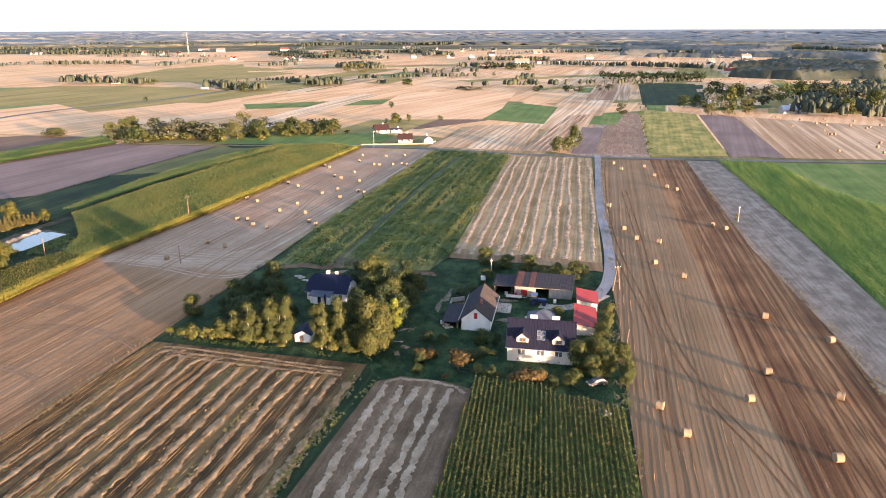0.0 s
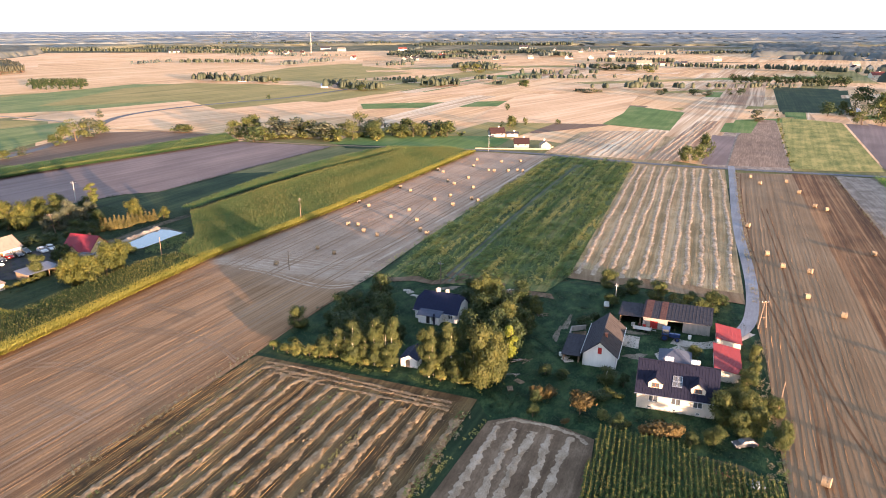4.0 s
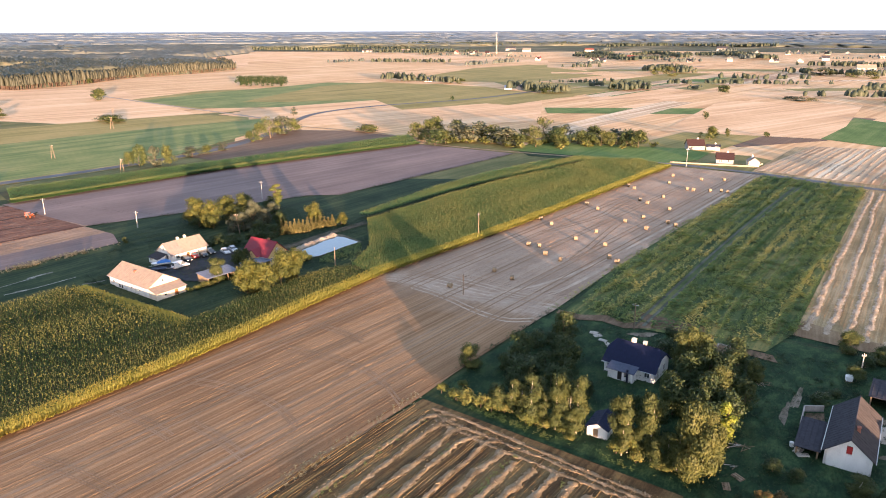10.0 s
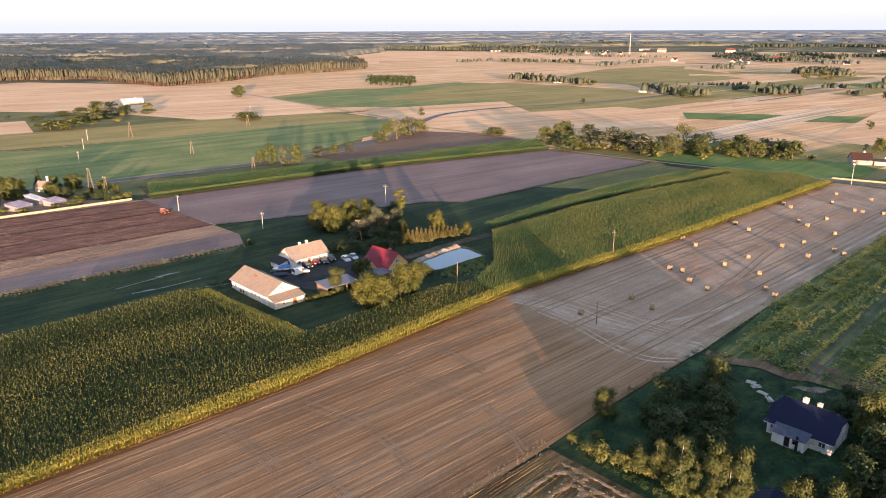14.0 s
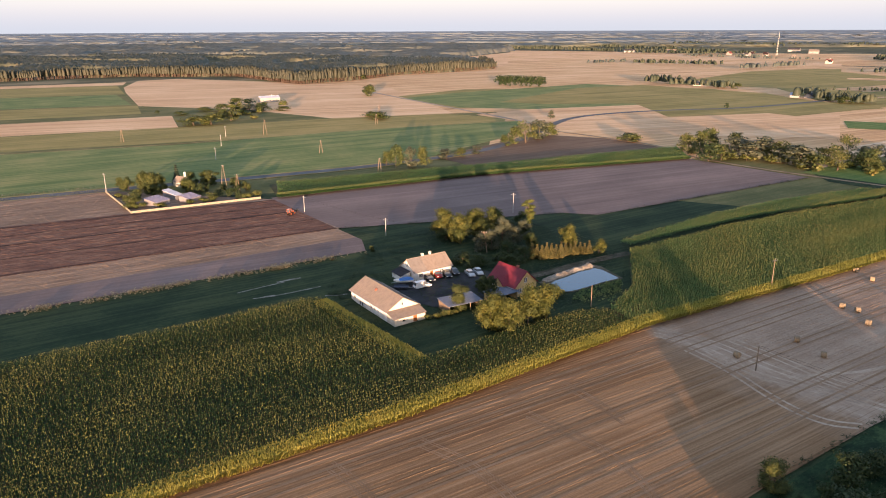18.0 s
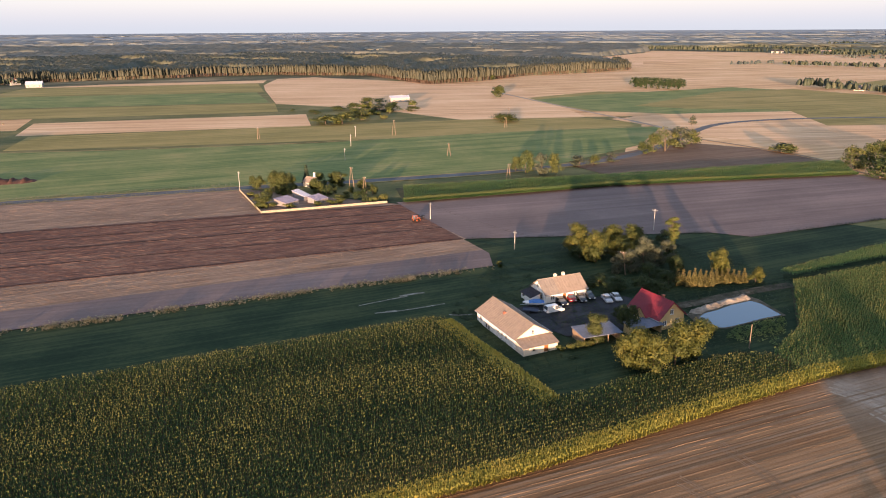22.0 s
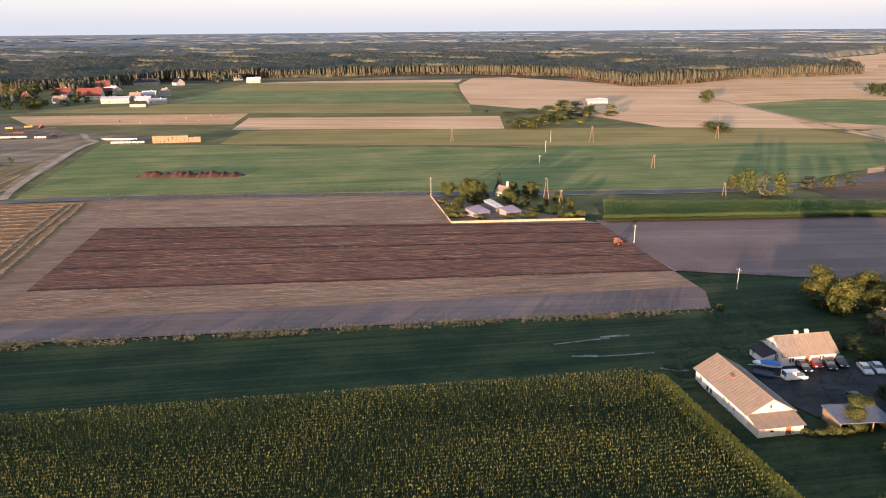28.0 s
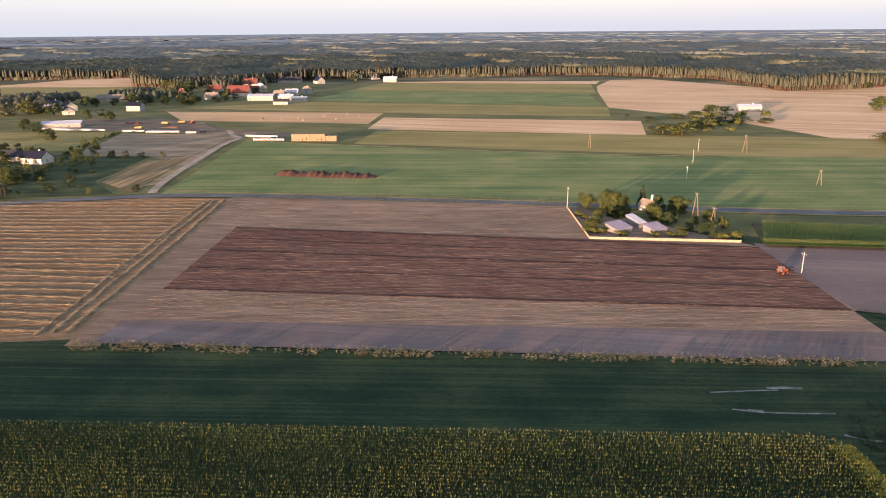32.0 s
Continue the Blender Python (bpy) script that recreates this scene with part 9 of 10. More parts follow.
def wires(points, label="sagging power wires between poles"):
    ob = thing("power_line", Matrix(), label, "power line")
    for off in (-0.6, 0.6):
        for (x0, y0, z0), (x1, y1, z1) in zip(points, points[1:]):
            bm = bmesh.new()
            prev = None
            for i in range(9):
                t = i / 8
                p = Vector((x0 + (x1 - x0) * t + off * 0.5, y0 + (y1 - y0) * t + off * 0.8, z0 + (z1 - z0) * t - 3.2 * t * (1 - t)))
                if prev is not None:
                    cone(bm, prev, p, 0.012, 0.012, 4)
                prev = p
            part("wire", bm, MT["rubber"], ob)
    return ob


wires([(-243.4, 205.6, 5.8), (-198, 204.6, 5.6), (-163.1, 212.6, 6.3)])
wires([(-366.9, 240.6, 6.1), (-406.5, 266.8, 6.4), (-436.9, 287.7, 6.6)])

# far mast
mast = thing("radio_mast", pose(-614, 1779, float(ground_z(-614, 1779)), 0, 0, 20), "tall slender white radio mast far away", "mast")
for i in range(4):
    a = i * math.tau / 4
    bm = bmesh.new()
    cone(bm, (1.6 * math.cos(a), 1.6 * math.sin(a), -1), (0.5 * math.cos(a), 0.5 * math.sin(a), 46), 0.22, 0.16, 5)
    part("leg", bm, MT["concrete"], mast)
for k in range(8):
    bm = bmesh.new()
    r = 1.6 - 1.1 * k / 8
    for i in range(4):
        a, b = i * math.tau / 4, (i + 1) * math.tau / 4
        cone(bm, (r * math.cos(a), r * math.sin(a), k * 5.6), (r * 0.9 * math.cos(b), r * 0.9 * math.sin(b), k * 5.6 + 5.6), 0.08, 0.08, 4)
    part("bracing", bm, MT["concrete"], mast)
bm = bmesh.new()
cone(bm, (0, 0, 45), (0, 0, 52), 0.3, 0.1, 5)
part("aerial", bm, MT["concrete"], mast)

# ---- vehicles ----
PAINT = {n: plain_mat(n + "_car_paint", c, 0.25, 0.1, 0.05, 2.0, 0.0, 0.6) for n, c in
         (("white", (0.75, 0.75, 0.74)), ("black", (0.012, 0.013, 0.016)), ("red", (0.22, 0.02, 0.02)), ("silver", (0.45, 0.46, 0.48)), ("blue", (0.02, 0.04, 0.13)), ("grey", (0.07, 0.073, 0.08)), ("orange", (0.45, 0.10, 0.03)))}
MT["lamp"] = plain_mat("lamp_glass", (0.7, 0.7, 0.66), 0.1, 0, 0.05, 0.5, 0)


def wheel(parent, x, y, r, w, rim_mat=None):
    ob = new("wheel")
    ob.parent = parent
    ob.matrix_basis = pose(x, y, r)
    bm = bmesh.new()
    for a, b, ra, rb in ((-0.5, -0.38, 0.9, 1.0), (-0.38, 0.38, 1.0, 1.0), (0.38, 0.5, 1.0, 0.9)):
        cone(bm, (a * w, 0, 0), (b * w, 0, 0), ra * r, rb * r, 16)
    part("tyre", bm, MT["rubber"], ob)
    bm = bmesh.new()
    cone(bm, (-0.53 * w, 0, 0), (0.53 * w, 0, 0), r * 0.58, r * 0.58, 12)
    part("rim", bm, rim_mat or MT["steel"], ob)


def car(x, y, rot, paint, label, kind="car", z=0.19):
    """A parked car, its length along y, front towards -y."""
    ob = thing("van" if kind == "van" else "car", pose(x, y, z, 0, 0, rot), label, "van" if kind == "van" else "car", "parked cars")
    L, W, H = (4.8, 1.85, 1.85) if kind == "van" else (4.4, 1.75, 1.45)
    lo = [(-L / 2, 0.3), (L / 2, 0.3), (L / 2, 0.75), (L / 2 - 0.08, 0.95), (-L / 2 + 1.2, 0.98), (-L / 2 + 0.25, 0.8), (-L / 2, 0.6)]
    bm = bmesh.new()
    prism(bm, lo, -W / 2, W / 2)
    bmesh.ops.bevel(bm, geom=bm.edges[:], offset=0.06, segments=1, affect="EDGES")
    part("body", bm, paint, ob)
    a = -L / 2 + (0.95 if kind == "van" else 1.15)
    b = L / 2 - (0.1 if kind == "van" else 0.35)
    c0, c1 = a + 0.75, b - (0.1 if kind == "van" else 0.6)
    bm = bmesh.new()
    v0 = [bm.verts.new(p) for p in ((-W / 2 + 0.06, a, 0.94), (W / 2 - 0.06, a, 0.94), (W / 2 - 0.06, b, 0.94), (-W / 2 + 0.06, b, 0.94))]
    v1 = [bm.verts.new(p) for p in ((-W / 2 + 0.2, c0, H - 0.07), (W / 2 - 0.2, c0, H - 0.07), (W / 2 - 0.2, c1, H - 0.07), (-W / 2 + 0.2, c1, H - 0.07))]
    for i in range(4):
        bm.faces.new((v0[i], v0[(i + 1) % 4], v1[(i + 1) % 4], v1[i]))
    bm.faces.new(v1)
    bm.faces.new(v0[::-1])
    part("glazing", bm, MT["glass"], ob, "dark tinted windows")
    bm = bmesh.new()
    box(bm, -W / 2 + 0.2, c0, H - 0.069, W / 2 - 0.2, c1, H)
    bmesh.ops.bevel(bm, geom=bm.edges[:], offset=0.03, segments=1, affect="EDGES")
    for sx in (-1, 1):
        for yy, z0 in ((c0 + 0.9, H - 0.05), (b - 0.3 if kind == "van" else c1 - 0.1, H - 0.05)):
            cone(bm, (sx * (W / 2 - 0.05), yy, 0.94), (sx * (W / 2 - 0.2), yy, z0), 0.05, 0.05, 4)
    if kind == "van":
        box(bm, -W / 2 + 0.03, 0.3, 0.93, -W / 2 + 0.06, b, H - 0.1)
        box(bm, W / 2 - 0.06, 0.3, 0.93, W / 2 - 0.03, b, H - 0.1)
    part("roof", bm, paint, ob)
    for sx in (-1, 1):
        bm = bmesh.new()
        box(bm, sx * 0.62 - 0.2, -L / 2 - 0.02, 0.62, sx * 0.62 + 0.2, -L / 2 + 0.1, 0.76)
        part("headlight", bm, MT["lamp"], ob)
        bm = bmesh.new()
        box(bm, sx * 0.68 - 0.14, L / 2 - 0.05, 0.66, sx * 0.68 + 0.14, L / 2 + 0.02, 0.84)
        part("tail_light", bm, MT["redpaint"], ob)
        for wy in (-L / 2 + 0.85, L / 2 - 0.8):
            wheel(ob, sx * (W / 2 - 0.12), wy, 0.32, 0.2)
    return ob


car(-154.9, 177.9, 165, PAINT["white"], "white van parked on the farm yard", "van")
car(-157.4, 183.0, 70, PAINT["black"], "black car parked before the white house")
car(-157.9, 186.7, 65, PAINT["red"], "dark red car parked before the white house")
car(-156.0, 188.6, 60, PAINT["black"], "black estate car parked before the white house")
car(-156.0, 191.6, 60, PAINT["black"], "black car parked at the house corner")
car(-151.9, 193.4, 60, PAINT["silver"], "silver car parked on the yard edge")
car(-151.2, 196.0, 60, PAINT["silver"], "pale silver car parked on the yard edge")
car(-144.0, 181.4, 70, PAINT["black"], "black car parked by the carport")
car(28.4, 117.9, -75, PAINT["grey"], "old grey car parked in the garden", z=0.0).scale = (0.85, 0.85, 0.85)

# boat under a blue cover, on a trailer
boat = thing("boat", pose(-160.4, 176.5, 0.19, 0, 0, 52), "white motorboat under a blue cover on a trailer", "boat")
bm = bmesh.new()
secs = [(-2.7, 0.02, 0.95, 1.35), (-1.8, 0.75, 0.6, 1.25), (-0.4, 1.05, 0.5, 1.2), (1.4, 1.1, 0.5, 1.2), (2.6, 1.0, 0.55, 1.2)]
prev = None
for xx, hw, zb, zt in secs:
    r = [bm.verts.new(p) for p in ((xx, 0, zb), (xx, hw * 0.75, zb + 0.22), (xx, hw, zt), (xx, -hw, zt), (xx, -hw * 0.75, zb + 0.22))]
    if prev:
        for i in range(5):
            bm.faces.new((prev[i], prev[(i + 1) % 5], r[(i + 1) % 5], r[i]))
    else:
        bm.faces.new(r)
    prev = r
bm.faces.new(prev[::-1])
part("hull", bm, MT["whiteframe"], boat)
MT["tarp"] = plain_mat("blue_tarpaulin", (0.05, 0.16, 0.42), 0.6, 0, 0.25, 0.5, 0.3)
bm = bmesh.new()
prev = None
for xx, hw, zt in ((-1.2, 0.9, 1.3), (0, 1.02, 1.75), (1.4, 1.02, 1.8), (2.5, 0.9, 1.3)):
    r = [bm.verts.new(p) for p in ((xx, hw, 1.22), (xx, hw * 0.5, zt), (xx, -hw * 0.5, zt), (xx, -hw, 1.22))]
    if prev:
        for i in range(4):
            bm.faces.new((prev[i], prev[(i + 1) % 4], r[(i + 1) % 4], r[i]))
    else:
        bm.faces.new(r)
    prev = r
bm.faces.new(prev[::-1])
part("cover", bm, MT["tarp"], boat, "blue tarpaulin cover")
bm = bmesh.new()
box(bm, -3.4, -0.08, 0.4, 2.4, 0.08, 0.52)
box(bm, 0.6, -0.95, 0.34, 0.75, 0.95, 0.42)
part("trailer_frame", bm, MT["steel"], boat)
for s in (-1, 1):
    wh = new("wheel")
    wh.parent = boat
    wh.matrix_basis = pose(0.67, s * 0.95, 0.3, 0, 0, 90)
    bm = bmesh.new()
    cone(bm, (-0.09, 0, 0), (0.09, 0, 0), 0.3, 0.3, 14)
    part("tyre", bm, MT["rubber"], wh)
tr = thing("trailer", pose(-158.2, 173.4, 0.19, 0, 0, 40), "low grey flatbed trailer parked by the barn", "trailer")
bm = bmesh.new()
box(bm, -1.9, -0.95, 0.5, 1.9, 0.95, 0.6)
for s in (-1, 1):
    box(bm, -1.9, s * 0.95 - 0.03, 0.6, 1.9, s * 0.95 + 0.03, 0.85)
part("bed", bm, MT["bluemetal"], tr)
bm = bmesh.new()
box(bm, 1.9, -0.06, 0.42, 3.0, 0.06, 0.5)
part("drawbar", bm, MT["steel"], tr)
for s in (-1, 1):
    wh = new("wheel")
    wh.parent = tr
    wh.matrix_basis = pose(0, s * 1.05, 0.3, 0, 0, 90)
    bm = bmesh.new()
    cone(bm, (-0.09, 0, 0), (0.09, 0, 0), 0.3, 0.3, 14)
    part("tyre", bm, MT["rubber"], wh)


def tractor(x, y, rot, paint, label, z=0.0):
    """A farm tractor, front towards -y."""
    ob = thing("tractor", pose(x, y, z, 0, 0, rot), label, "tractor")
    bm = bmesh.new()
    box(bm, -0.4, -2.1, 0.75, 0.4, 0.1, 1.55)
    bmesh.ops.bevel(bm, geom=bm.edges[:], offset=0.1, segments=2, affect="EDGES")
    part("bonnet", bm, paint, ob)
    bm = bmesh.new()
    box(bm, -0.35, -1.9, 0.5, 0.35, 1.4, 0.75)
    part("chassis", bm, MT["dark"], ob)
    bm = bmesh.new()
    for sx in (-1, 1):
        for yy in (0.12, 1.45):
            cone(bm, (sx * 0.72, yy, 1.2), (sx * 0.66, yy, 2.55), 0.05, 0.05, 5)
        box(bm, sx * 0.95 - 0.28, 0.3, 1.5, sx * 0.95 + 0.28, 1.6, 1.6)
    box(bm, -0.8, 0.0, 2.55, 0.8, 1.6, 2.7)
    part("cab_frame", bm, paint, ob)
    bm = bmesh.new()
    box(bm, -0.64, 0.14, 1.25, 0.64, 1.43, 2.54)
    part("cab_glass", bm, MT["glass"], ob)
    bm = bmesh.new()
    cone(bm, (0.3, -0.9, 1.5), (0.3, -0.9, 2.5), 0.05, 0.04, 6)
    part("exhaust", bm, MT["dark"], ob)
    for sx in (-1, 1):
        wheel(ob, sx * 0.95, 0.95, 0.78, 0.45, paint)
        wheel(ob, sx * 0.75, -1.6, 0.5, 0.3, paint)
    return ob


tractor(22.5, 157.6, 78, PAINT["blue"], "blue farm tractor parked before the shed")
tractor(-243.6, 199.6, -165, PAINT["orange"], "orange-red tractor at the end of the ploughed field", 0.18).scale = (0.85, 0.85, 0.85)
plo = thing("plough", pose(-246.6, 203.9, 0.18, 0, 0, -165), "dark steel plough behind the tractor", "plough")
bm = bmesh.new()
box(bm, -0.9, -0.9, 0.6, -0.75, 1.5, 0.75)
box(bm, -0.75, -0.9, 0.6, 0.6, -0.75, 0.75)
part("beam", bm, MT["dark"], plo)
for i in range(4):
    bm = bmesh.new()
    slab(bm, [(-0.9, -0.6 + i * 0.55, 0.62), (-0.5, -0.5 + i * 0.55, 0.05), (-0.2, -0.15 + i * 0.55, 0.05), (-0.8, -0.3 + i * 0.55, 0.62)], 0.04)
    part("share", bm, MT["steel"], plo)

# tarpaulin, tank and clutter
tk = thing("water_tank", pose(10.5, 174.8, 0, 0, 0, 0), "white plastic water tank standing on grass", "tank")
bm = bmesh.new()
box(bm, -0.6, -0.6, 0.12, 0.6, 0.6, 1.15)
bmesh.ops.bevel(bm, geom=bm.edges[:], offset=0.12, segments=2, affect="EDGES")
cone(bm, (0, 0, 1.15), (0, 0, 1.25), 0.15, 0.15, 8)
part("tank", bm, MT["whiteframe"], tk)
bm = bmesh.new()
box(bm, -0.62, -0.62, 0, 0.62, 0.62, 0.12)
part("pallet", bm, MT["wood"], tk)
heap("tarpaulin_heap", [(26.2, 108.5), (28.6, 106.6)], 2.2, 0.9, plain_mat("pale_blue_sheet", (0.45, 0.55, 0.66), 0.5, 0, 0.2, 0.5, 0.4), "pale blue sheet thrown over a heap", "tarpaulin", 51, 0.4)
heap("soil_heap", [(22, 110.2), (25, 109.2)], 2.4, 0.8, MT["clod"], "low heap of dark soil at the maize edge", "heap", 52)
for i in range(9):
    ox, oy = ((-38.6, 178.2), (-37.5, 177.0), (-33, 171), (-34.5, 173.2), (-36, 175), (1.2, 144.2), (0.6, 145.3), (-9.5, 131), (-8, 134))[i]
    ob = thing("plank_pile" if i > 6 else "pallet_stack", pose(ox, oy, 0, 0, 0, 40 * i), "small pile of pale boards lying on grass", "boards", "piles of boards")
    for j in range(4):
        bm = bmesh.new()
        box(bm, -0.9, -0.5 + 0.27 * j, 0.02, 0.9, -0.28 + 0.27 * j, 0.14 + 0.08 * (j % 2))
        part("board", bm, MT["concrete"] if i < 7 else MT["wood"], ob)

# a straight line of ditch shrubs running north
rng = np.random.default_rng(93)
plant("bush", "shrubs along the ditch", "low ditch shrub between strip fields", [(float(x), float(np.interp(x, (107, 147, 183, 237), (363, 529, 678, 888)) + rng.normal(0, 3)), float(rng.uniform(0.6, 1.5)), float(rng.uniform(1.5, 3))) for x in np.linspace(108, 236, 62)], True)


# machines and heaps on the far yard
tractor(-645.4, -8, 60, PAINT["orange"], "orange tractor parked on the far yard", 0.15)
tractor(-591.5, 5.5, 200, PAINT["blue"], "tractor parked beside wrapped bales", 0.15)
MT["yellowbody"] = plain_mat("yellow_paint", (0.27, 0.19, 0.06), 0.6, 0, 0.25, 0.5)
for mx, my, mr in ((-621.8, -41.9, 75), (-645.4, -27.5, 70), (-648.7, -16.2, 85)):
    ft = thing("farm_trailer", pose(mx, my, 0.15, 0, 0, mr), "yellow box-sided farm trailer on bare ground", "trailer", "far yard trailers")
    bm = bmesh.new()
    box(bm, -2.6, -1.1, 0.9, 2.6, 1.1, 1.05)
    box(bm, -2.6, -1.1, 1.05, 2.6, -1.02, 2.0)
    box(bm, -2.6, 1.02, 1.05, 2.6, 1.1, 2.0)
    box(bm, -2.6, -1.02, 1.05, -2.52, 1.02, 2.0)
    box(bm, 2.52, -1.02, 1.05, 2.6, 1.02, 2.0)
    part("body", bm, MT["yellowbody"], ft)
    bm = bmesh.new()
    box(bm, -2.5, -0.3, 0.6, 3.6, 0.3, 0.9)
    part("chassis", bm, MT["dark"], ft)
    for wx in (-1.5, 1.5):
        for sy in (-1, 1):
            wh = new("wheel")
            wh.parent = ft
            wh.matrix_basis = pose(wx, sy * 0.9, 0.45)
            bm = bmesh.new()
            cone(bm, (0, -0.14, 0), (0, 0.14, 0), 0.45, 0.45, 12)
            part("tyre", bm, MT["rubber"], wh)
heap("soil_heap", [(-660, -60), (-652, -45)], 5, 1.5, MT["dung"], "dark heap on the far yard", "heap", 61)
heap("soil_heap", [(-628, -28), (-622, -14)], 4, 1.2, MT["clod"], "low heap of dark soil on the far yard", "heap", 62)
heap("straw_heap", [(-545, 43), (-541.5, 52)], 4, 2.2, MT["straw_old"], "loose brown straw heap beside the bale stack", "heap", 63)


# ---- small things of the farmyard ----
# barn slope towards the sun gets warmer sheets: sunlight put into the colour
for c in list(barn.children):
    if c.name.startswith("roof_slope") and sum(v.co.y for v in c.data.vertices) < 0:
        c.data.materials.clear()
        c.data.materials.append(plain_mat("barn_sheets_sun_tone", (0.05, 0.043, 0.042), 0.9, 0, 0.4, 0.7, 0.2, 0.15))
# walled pen beside the barn
pen = thing("barn_pen", pose(0, 0, 0), "low block-walled pen beside the barn", "pen")
for (x0, y0), (x1, y1) in (((1.1, 152.2), (2.1, 159.2)), ((2.1, 159.2), (5.2, 160.4))):
    bm = bmesh.new()
    box(bm, 0, -0.12, 0, math.hypot(x1 - x0, y1 - y0), 0.12, 1.1)
    w = part("wall", bm, MT["block"], pen)
    w.matrix_basis = pose(x0, y0, 0, 0, 0, math.degrees(math.atan2(y1 - y0, x1 - x0)))
field([(1.6, 153), (5, 153.6), (5.3, 159.6), (2.4, 158.6)], "plot", "trampled straw litter inside the pen", 0.03, "litter", "ground")
# bare and trampled patches
MT["bare"] = field_mat("trampled_earth", (0.09, 0.075, 0.05), (0.15, 0.125, 0.09), (0.24, 0.20, 0.15), 10, 1.0, 2, 0.2, 0.4, 0.3)
for k, (cx, cy, rx, ry, rot) in enumerate(((14.6, 148.4, 2.4, 1.2, 0.3), (15.6, 160.2, 2.6, 0.9, -0.2), (-11.5, 180.5, 4.2, 2.4, 0.2), (1.2, 163.5, 0.7, 4.5, -0.2), (-1.0, 157, 0.6, 4.2, -0.15), (24, 152.6, 3.0, 1.5, 0.4), (-28.5, 181.5, 3.0, 1.2, 0.4))):
    pts = []
    for i in range(20):
        a = i * math.tau / 20
        r = 1 + 0.22 * math.sin(3 * a + k) + 0.12 * math.sin(7 * a + 2 * k)
        px, py = rx * r * math.cos(a), ry * r * math.sin(a)
        pts.append((cx + px * math.cos(rot) - py * math.sin(rot), cy + px * math.sin(rot) + py * math.cos(rot)))
    field(pts, "bare", "worn bare earth patch in the grass", 0.026 + 0.004 * k, "bare_patch", "ground")
for k, line in enumerate(([(-49, 187.5), (-44, 186), (-38, 187.5), (-33, 185), (-27, 188), (-20, 186.5), (-15, 184)], [(-16, 179), (-12, 179.5), (-8, 181), (-3, 180)], [(-33, 192), (-24, 190.5), (-16, 188.5)])):
    rag = np.random.default_rng(900 + k)
    up = [(x + rag.normal(0, 0.6), y + rag.uniform(0.8, 2.6)) for x, y in line]
    dn = [(x + rag.normal(0, 0.6), y - rag.uniform(0.8, 2.6)) for x, y in line]
    field(dn + up[::-1], "plot", "bare trampled soil behind the garden", 0.172 + 0.002 * k, "bare_patch", "ground")
# brushwood and poles lying in the grass
rng = np.random.default_rng(19)
for k, (cx, cy, n, sp, lab) in enumerate(((-7.9, 143, 9, 1.5, "heap of cut branches lying on the grass"), (-9.2, 136.2, 4, 1.2, "few pale poles lying on the grass"), (-11.5, 180.5, 26, 3.0, "wide heap of grey brushwood"), (-4.2, 167, 8, 1.3, "heap of old boards and sticks"), (5.6, 166.4, 7, 1.0, "pile of scrap beside the barn"))):
    ob = thing("brush_heap", pose(cx, cy, 0), lab, "branches", "heaps in the yard")
    for i in range(n):
        a = rng.uniform(0, math.tau)
        p = Vector((rng.normal(0, sp * 0.5), rng.normal(0, sp * 0.4), 0.05 + 0.06 * (i % 5)))
        d = Vector((math.cos(a), math.sin(a), rng.uniform(-0.02, 0.1))) * rng.uniform(0.6, 1.5)
        bm = bmesh.new()
        cone(bm, p - d, p + d, 0.06, 0.03, 5)
        part("branch", bm, MT["concrete"] if i % 3 == 0 else MT["wood"], ob)
# scrap in front of the open shed, pale debris by the lean-to, barrels
for k, (x, y, h, r, mt, lab) in enumerate(((16.9, 163.4, 0.9, 0.32, "rust", "rusty steel drum by the open shed"), (17.9, 163.0, 0.9, 0.3, "redpaint", "red steel drum by the open shed"), (15.6, 164.2, 0.7, 0.4, "concrete", "pale plastic drum by the open shed"),
                                           (-0.3, 146.4, 0.7, 0.35, "white", "white plastic drum beside the lean-to"), (0.4, 145.2, 0.5, 0.4, "concrete", "pale tub beside the lean-to"), (26.8, 158.6, 0.8, 0.35, "white", "white plastic drum in the farmyard"))):
    ob = thing("drum", pose(x, y, 0), lab, "drum", "drums in the yard")
    bm = bmesh.new()
    cone(bm, (0, 0, 0), (0, 0, h), r, r, 14)
    part("body", bm, MT[mt], ob)
    bm = bmesh.new()
    for zz in (h * 0.33, h * 0.66, h - 0.02):
        cone(bm, (0, 0, zz - 0.025), (0, 0, zz + 0.025), r * 1.05, r * 1.05, 14)
    part("hoop", bm, MT[mt], ob)
tr = thing("flat_trailer", pose(17.3, 161.6, 0, 0, 0, -14), "pale flatbed trailer before the open shed", "trailer")
bm = bmesh.new()
box(bm, -1.9, -0.85, 0.55, 1.9, 0.85, 0.65)
part("bed", bm, MT["concrete"], tr)
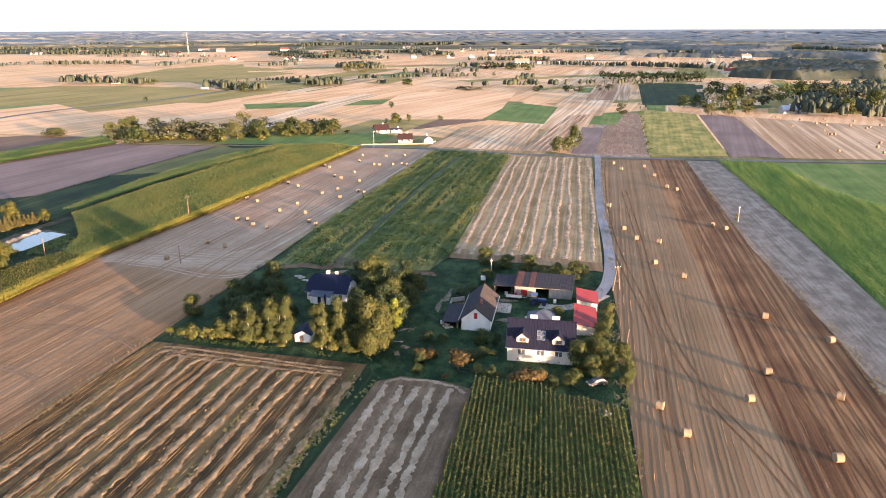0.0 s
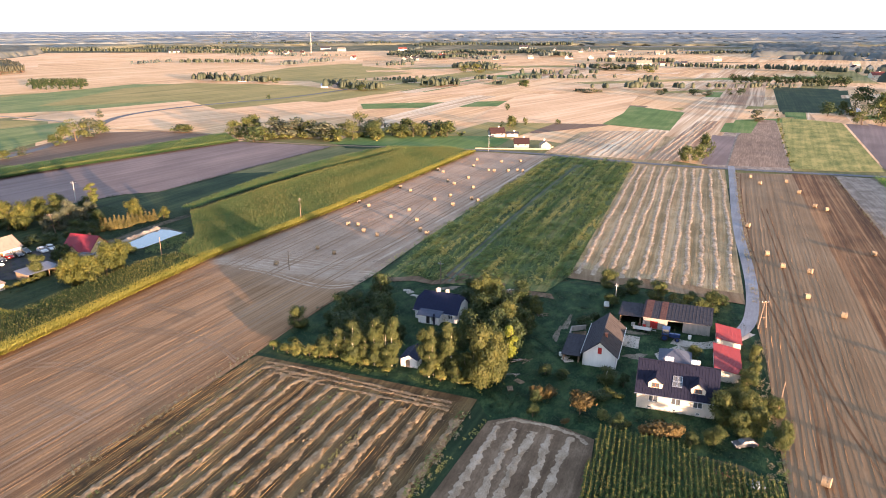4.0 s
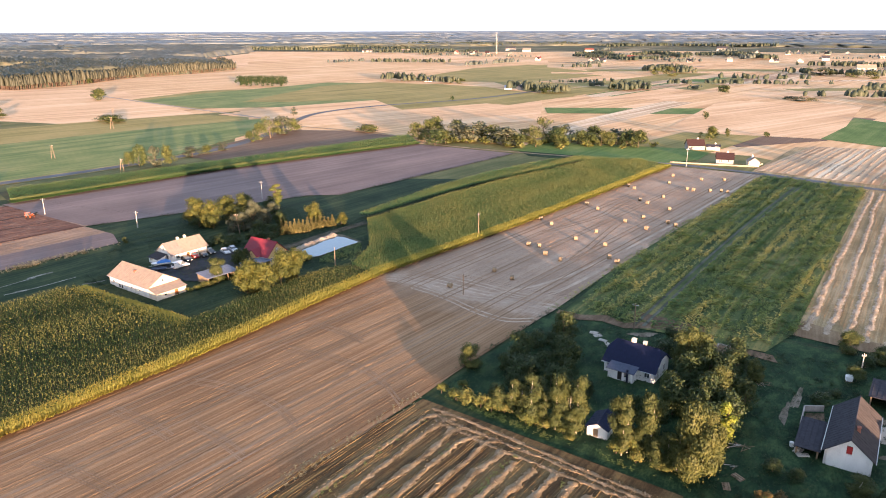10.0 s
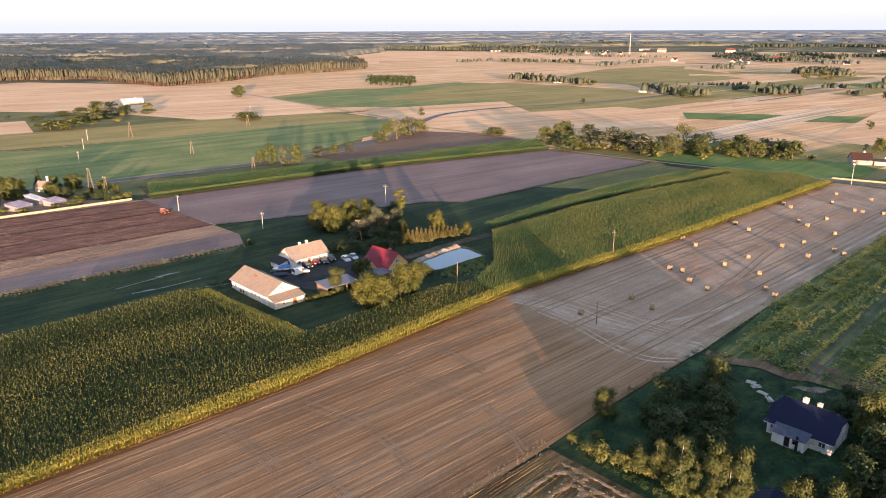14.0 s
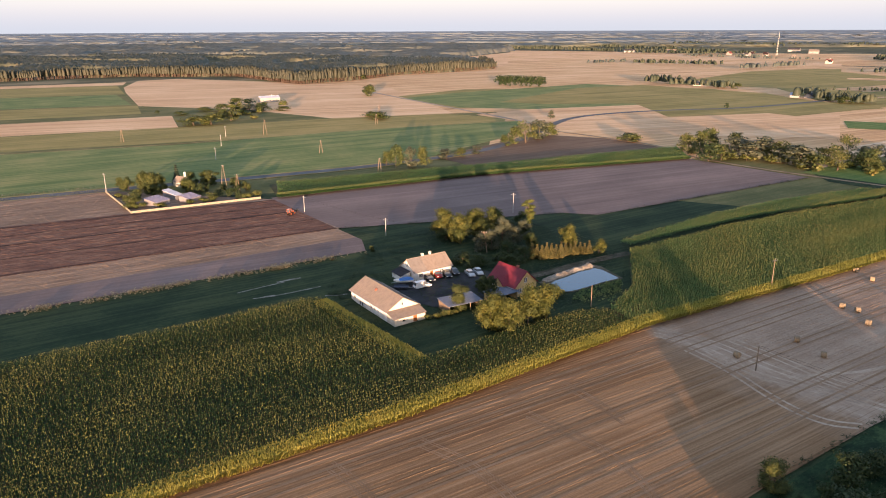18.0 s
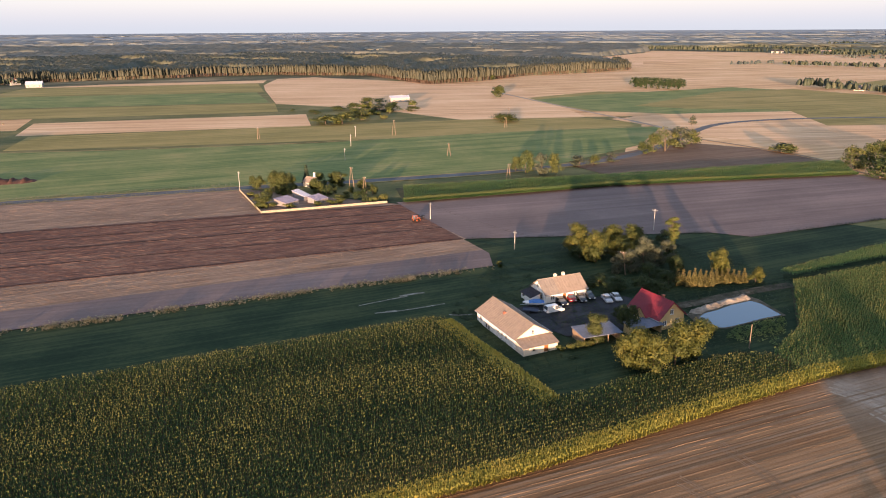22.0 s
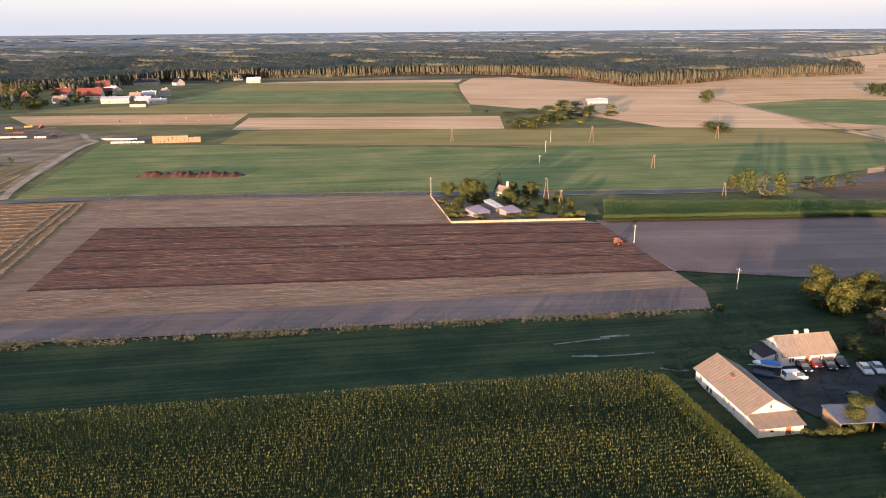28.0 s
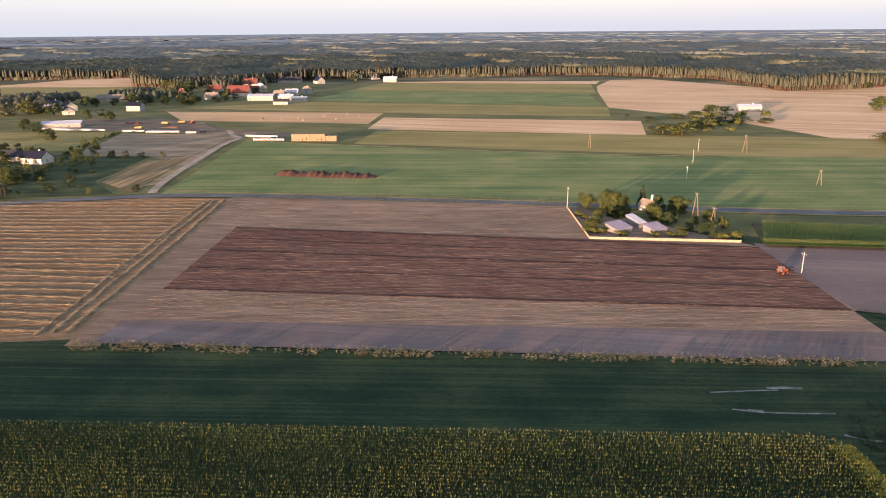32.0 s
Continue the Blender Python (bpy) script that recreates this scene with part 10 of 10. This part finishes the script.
for sx in (-1.9, 1.86):
    bm = bmesh.new()
    box(bm, sx, -0.85, 0.65, sx + 0.04, 0.85, 0.95)
    part("board", bm, MT["concrete"], tr)
for sx in (-0.9, 0.9):
    for sy in (-0.75, 0.65):
        bm = bmesh.new()
        cone(bm, (sx, sy, 0.3), (sx, sy + 0.12, 0.3), 0.3, 0.3, 12)
        part("wheel", bm, MT["rubber"], tr)
bm = bmesh.new()
cone(bm, (1.9, 0, 0.5), (3.0, 0, 0.45), 0.05, 0.05, 6)
part("drawbar", bm, MT["steel"], tr)
# wire between the farm pole and the cottage pole
wires([(-30.8, 183.5, 6.0), (12.8, 178, 4.4), (35.8, 160, 6.2)])
wires([(-73.6, 188.6, 5.4), (-30.8, 183.5, 6.0)])
# timber fence of the garden towards the lane
# wheel marks on the mown meadow, their wet reflection painted pale; weeds at its edge and by the pond
MT["wheelsheen"] = field_mat("wheel_mark_sheen", (0.12, 0.115, 0.095), (0.20, 0.19, 0.16), (0.30, 0.285, 0.25), 14, 0.5, 1.5, 0.3, 0.2, 0.3, 6, 1.5)
for k, (pts, w) in enumerate((([(-187, 143), (-185.8, 152), (-185, 156)], 0.5), ([(-186.2, 154.5), (-185.6, 158), (-184.5, 161)], 0.9), ([(-180.5, 143.5), (-178, 149), (-176.4, 155), (-175.2, 160.5)], 0.5), ([(-179.6, 146), (-178.4, 148.5)], 1.0), ([(-168.8, 157), (-166.5, 159.5), (-165.6, 162)], 0.6))):
    ribbon(pts, w, "wheelsheen", "pale wheel mark in the wet meadow, reflection put into the colour", 0.168 + 0.002 * k, "wheel_mark", "track")
tufts([(-170, 158), (-163.5, 157.5), (-160, 172), (-166, 170)], 2.5, 0.6, MT["grass_green"], "rank weeds at the corner of the maize", 301, "weeds", 0.7, 0.14, 0.5, "weeds")
tufts([(-123.4, 203.5), (-121, 213), (-118.6, 216), (-112.4, 206), (-113.6, 198), (-121, 196.8)], 2.2, 0.8, MT["weed"], "yellow-green weeds between pond and maize", 302, "weeds", 0.7, 0.1, 0.8, "weeds")
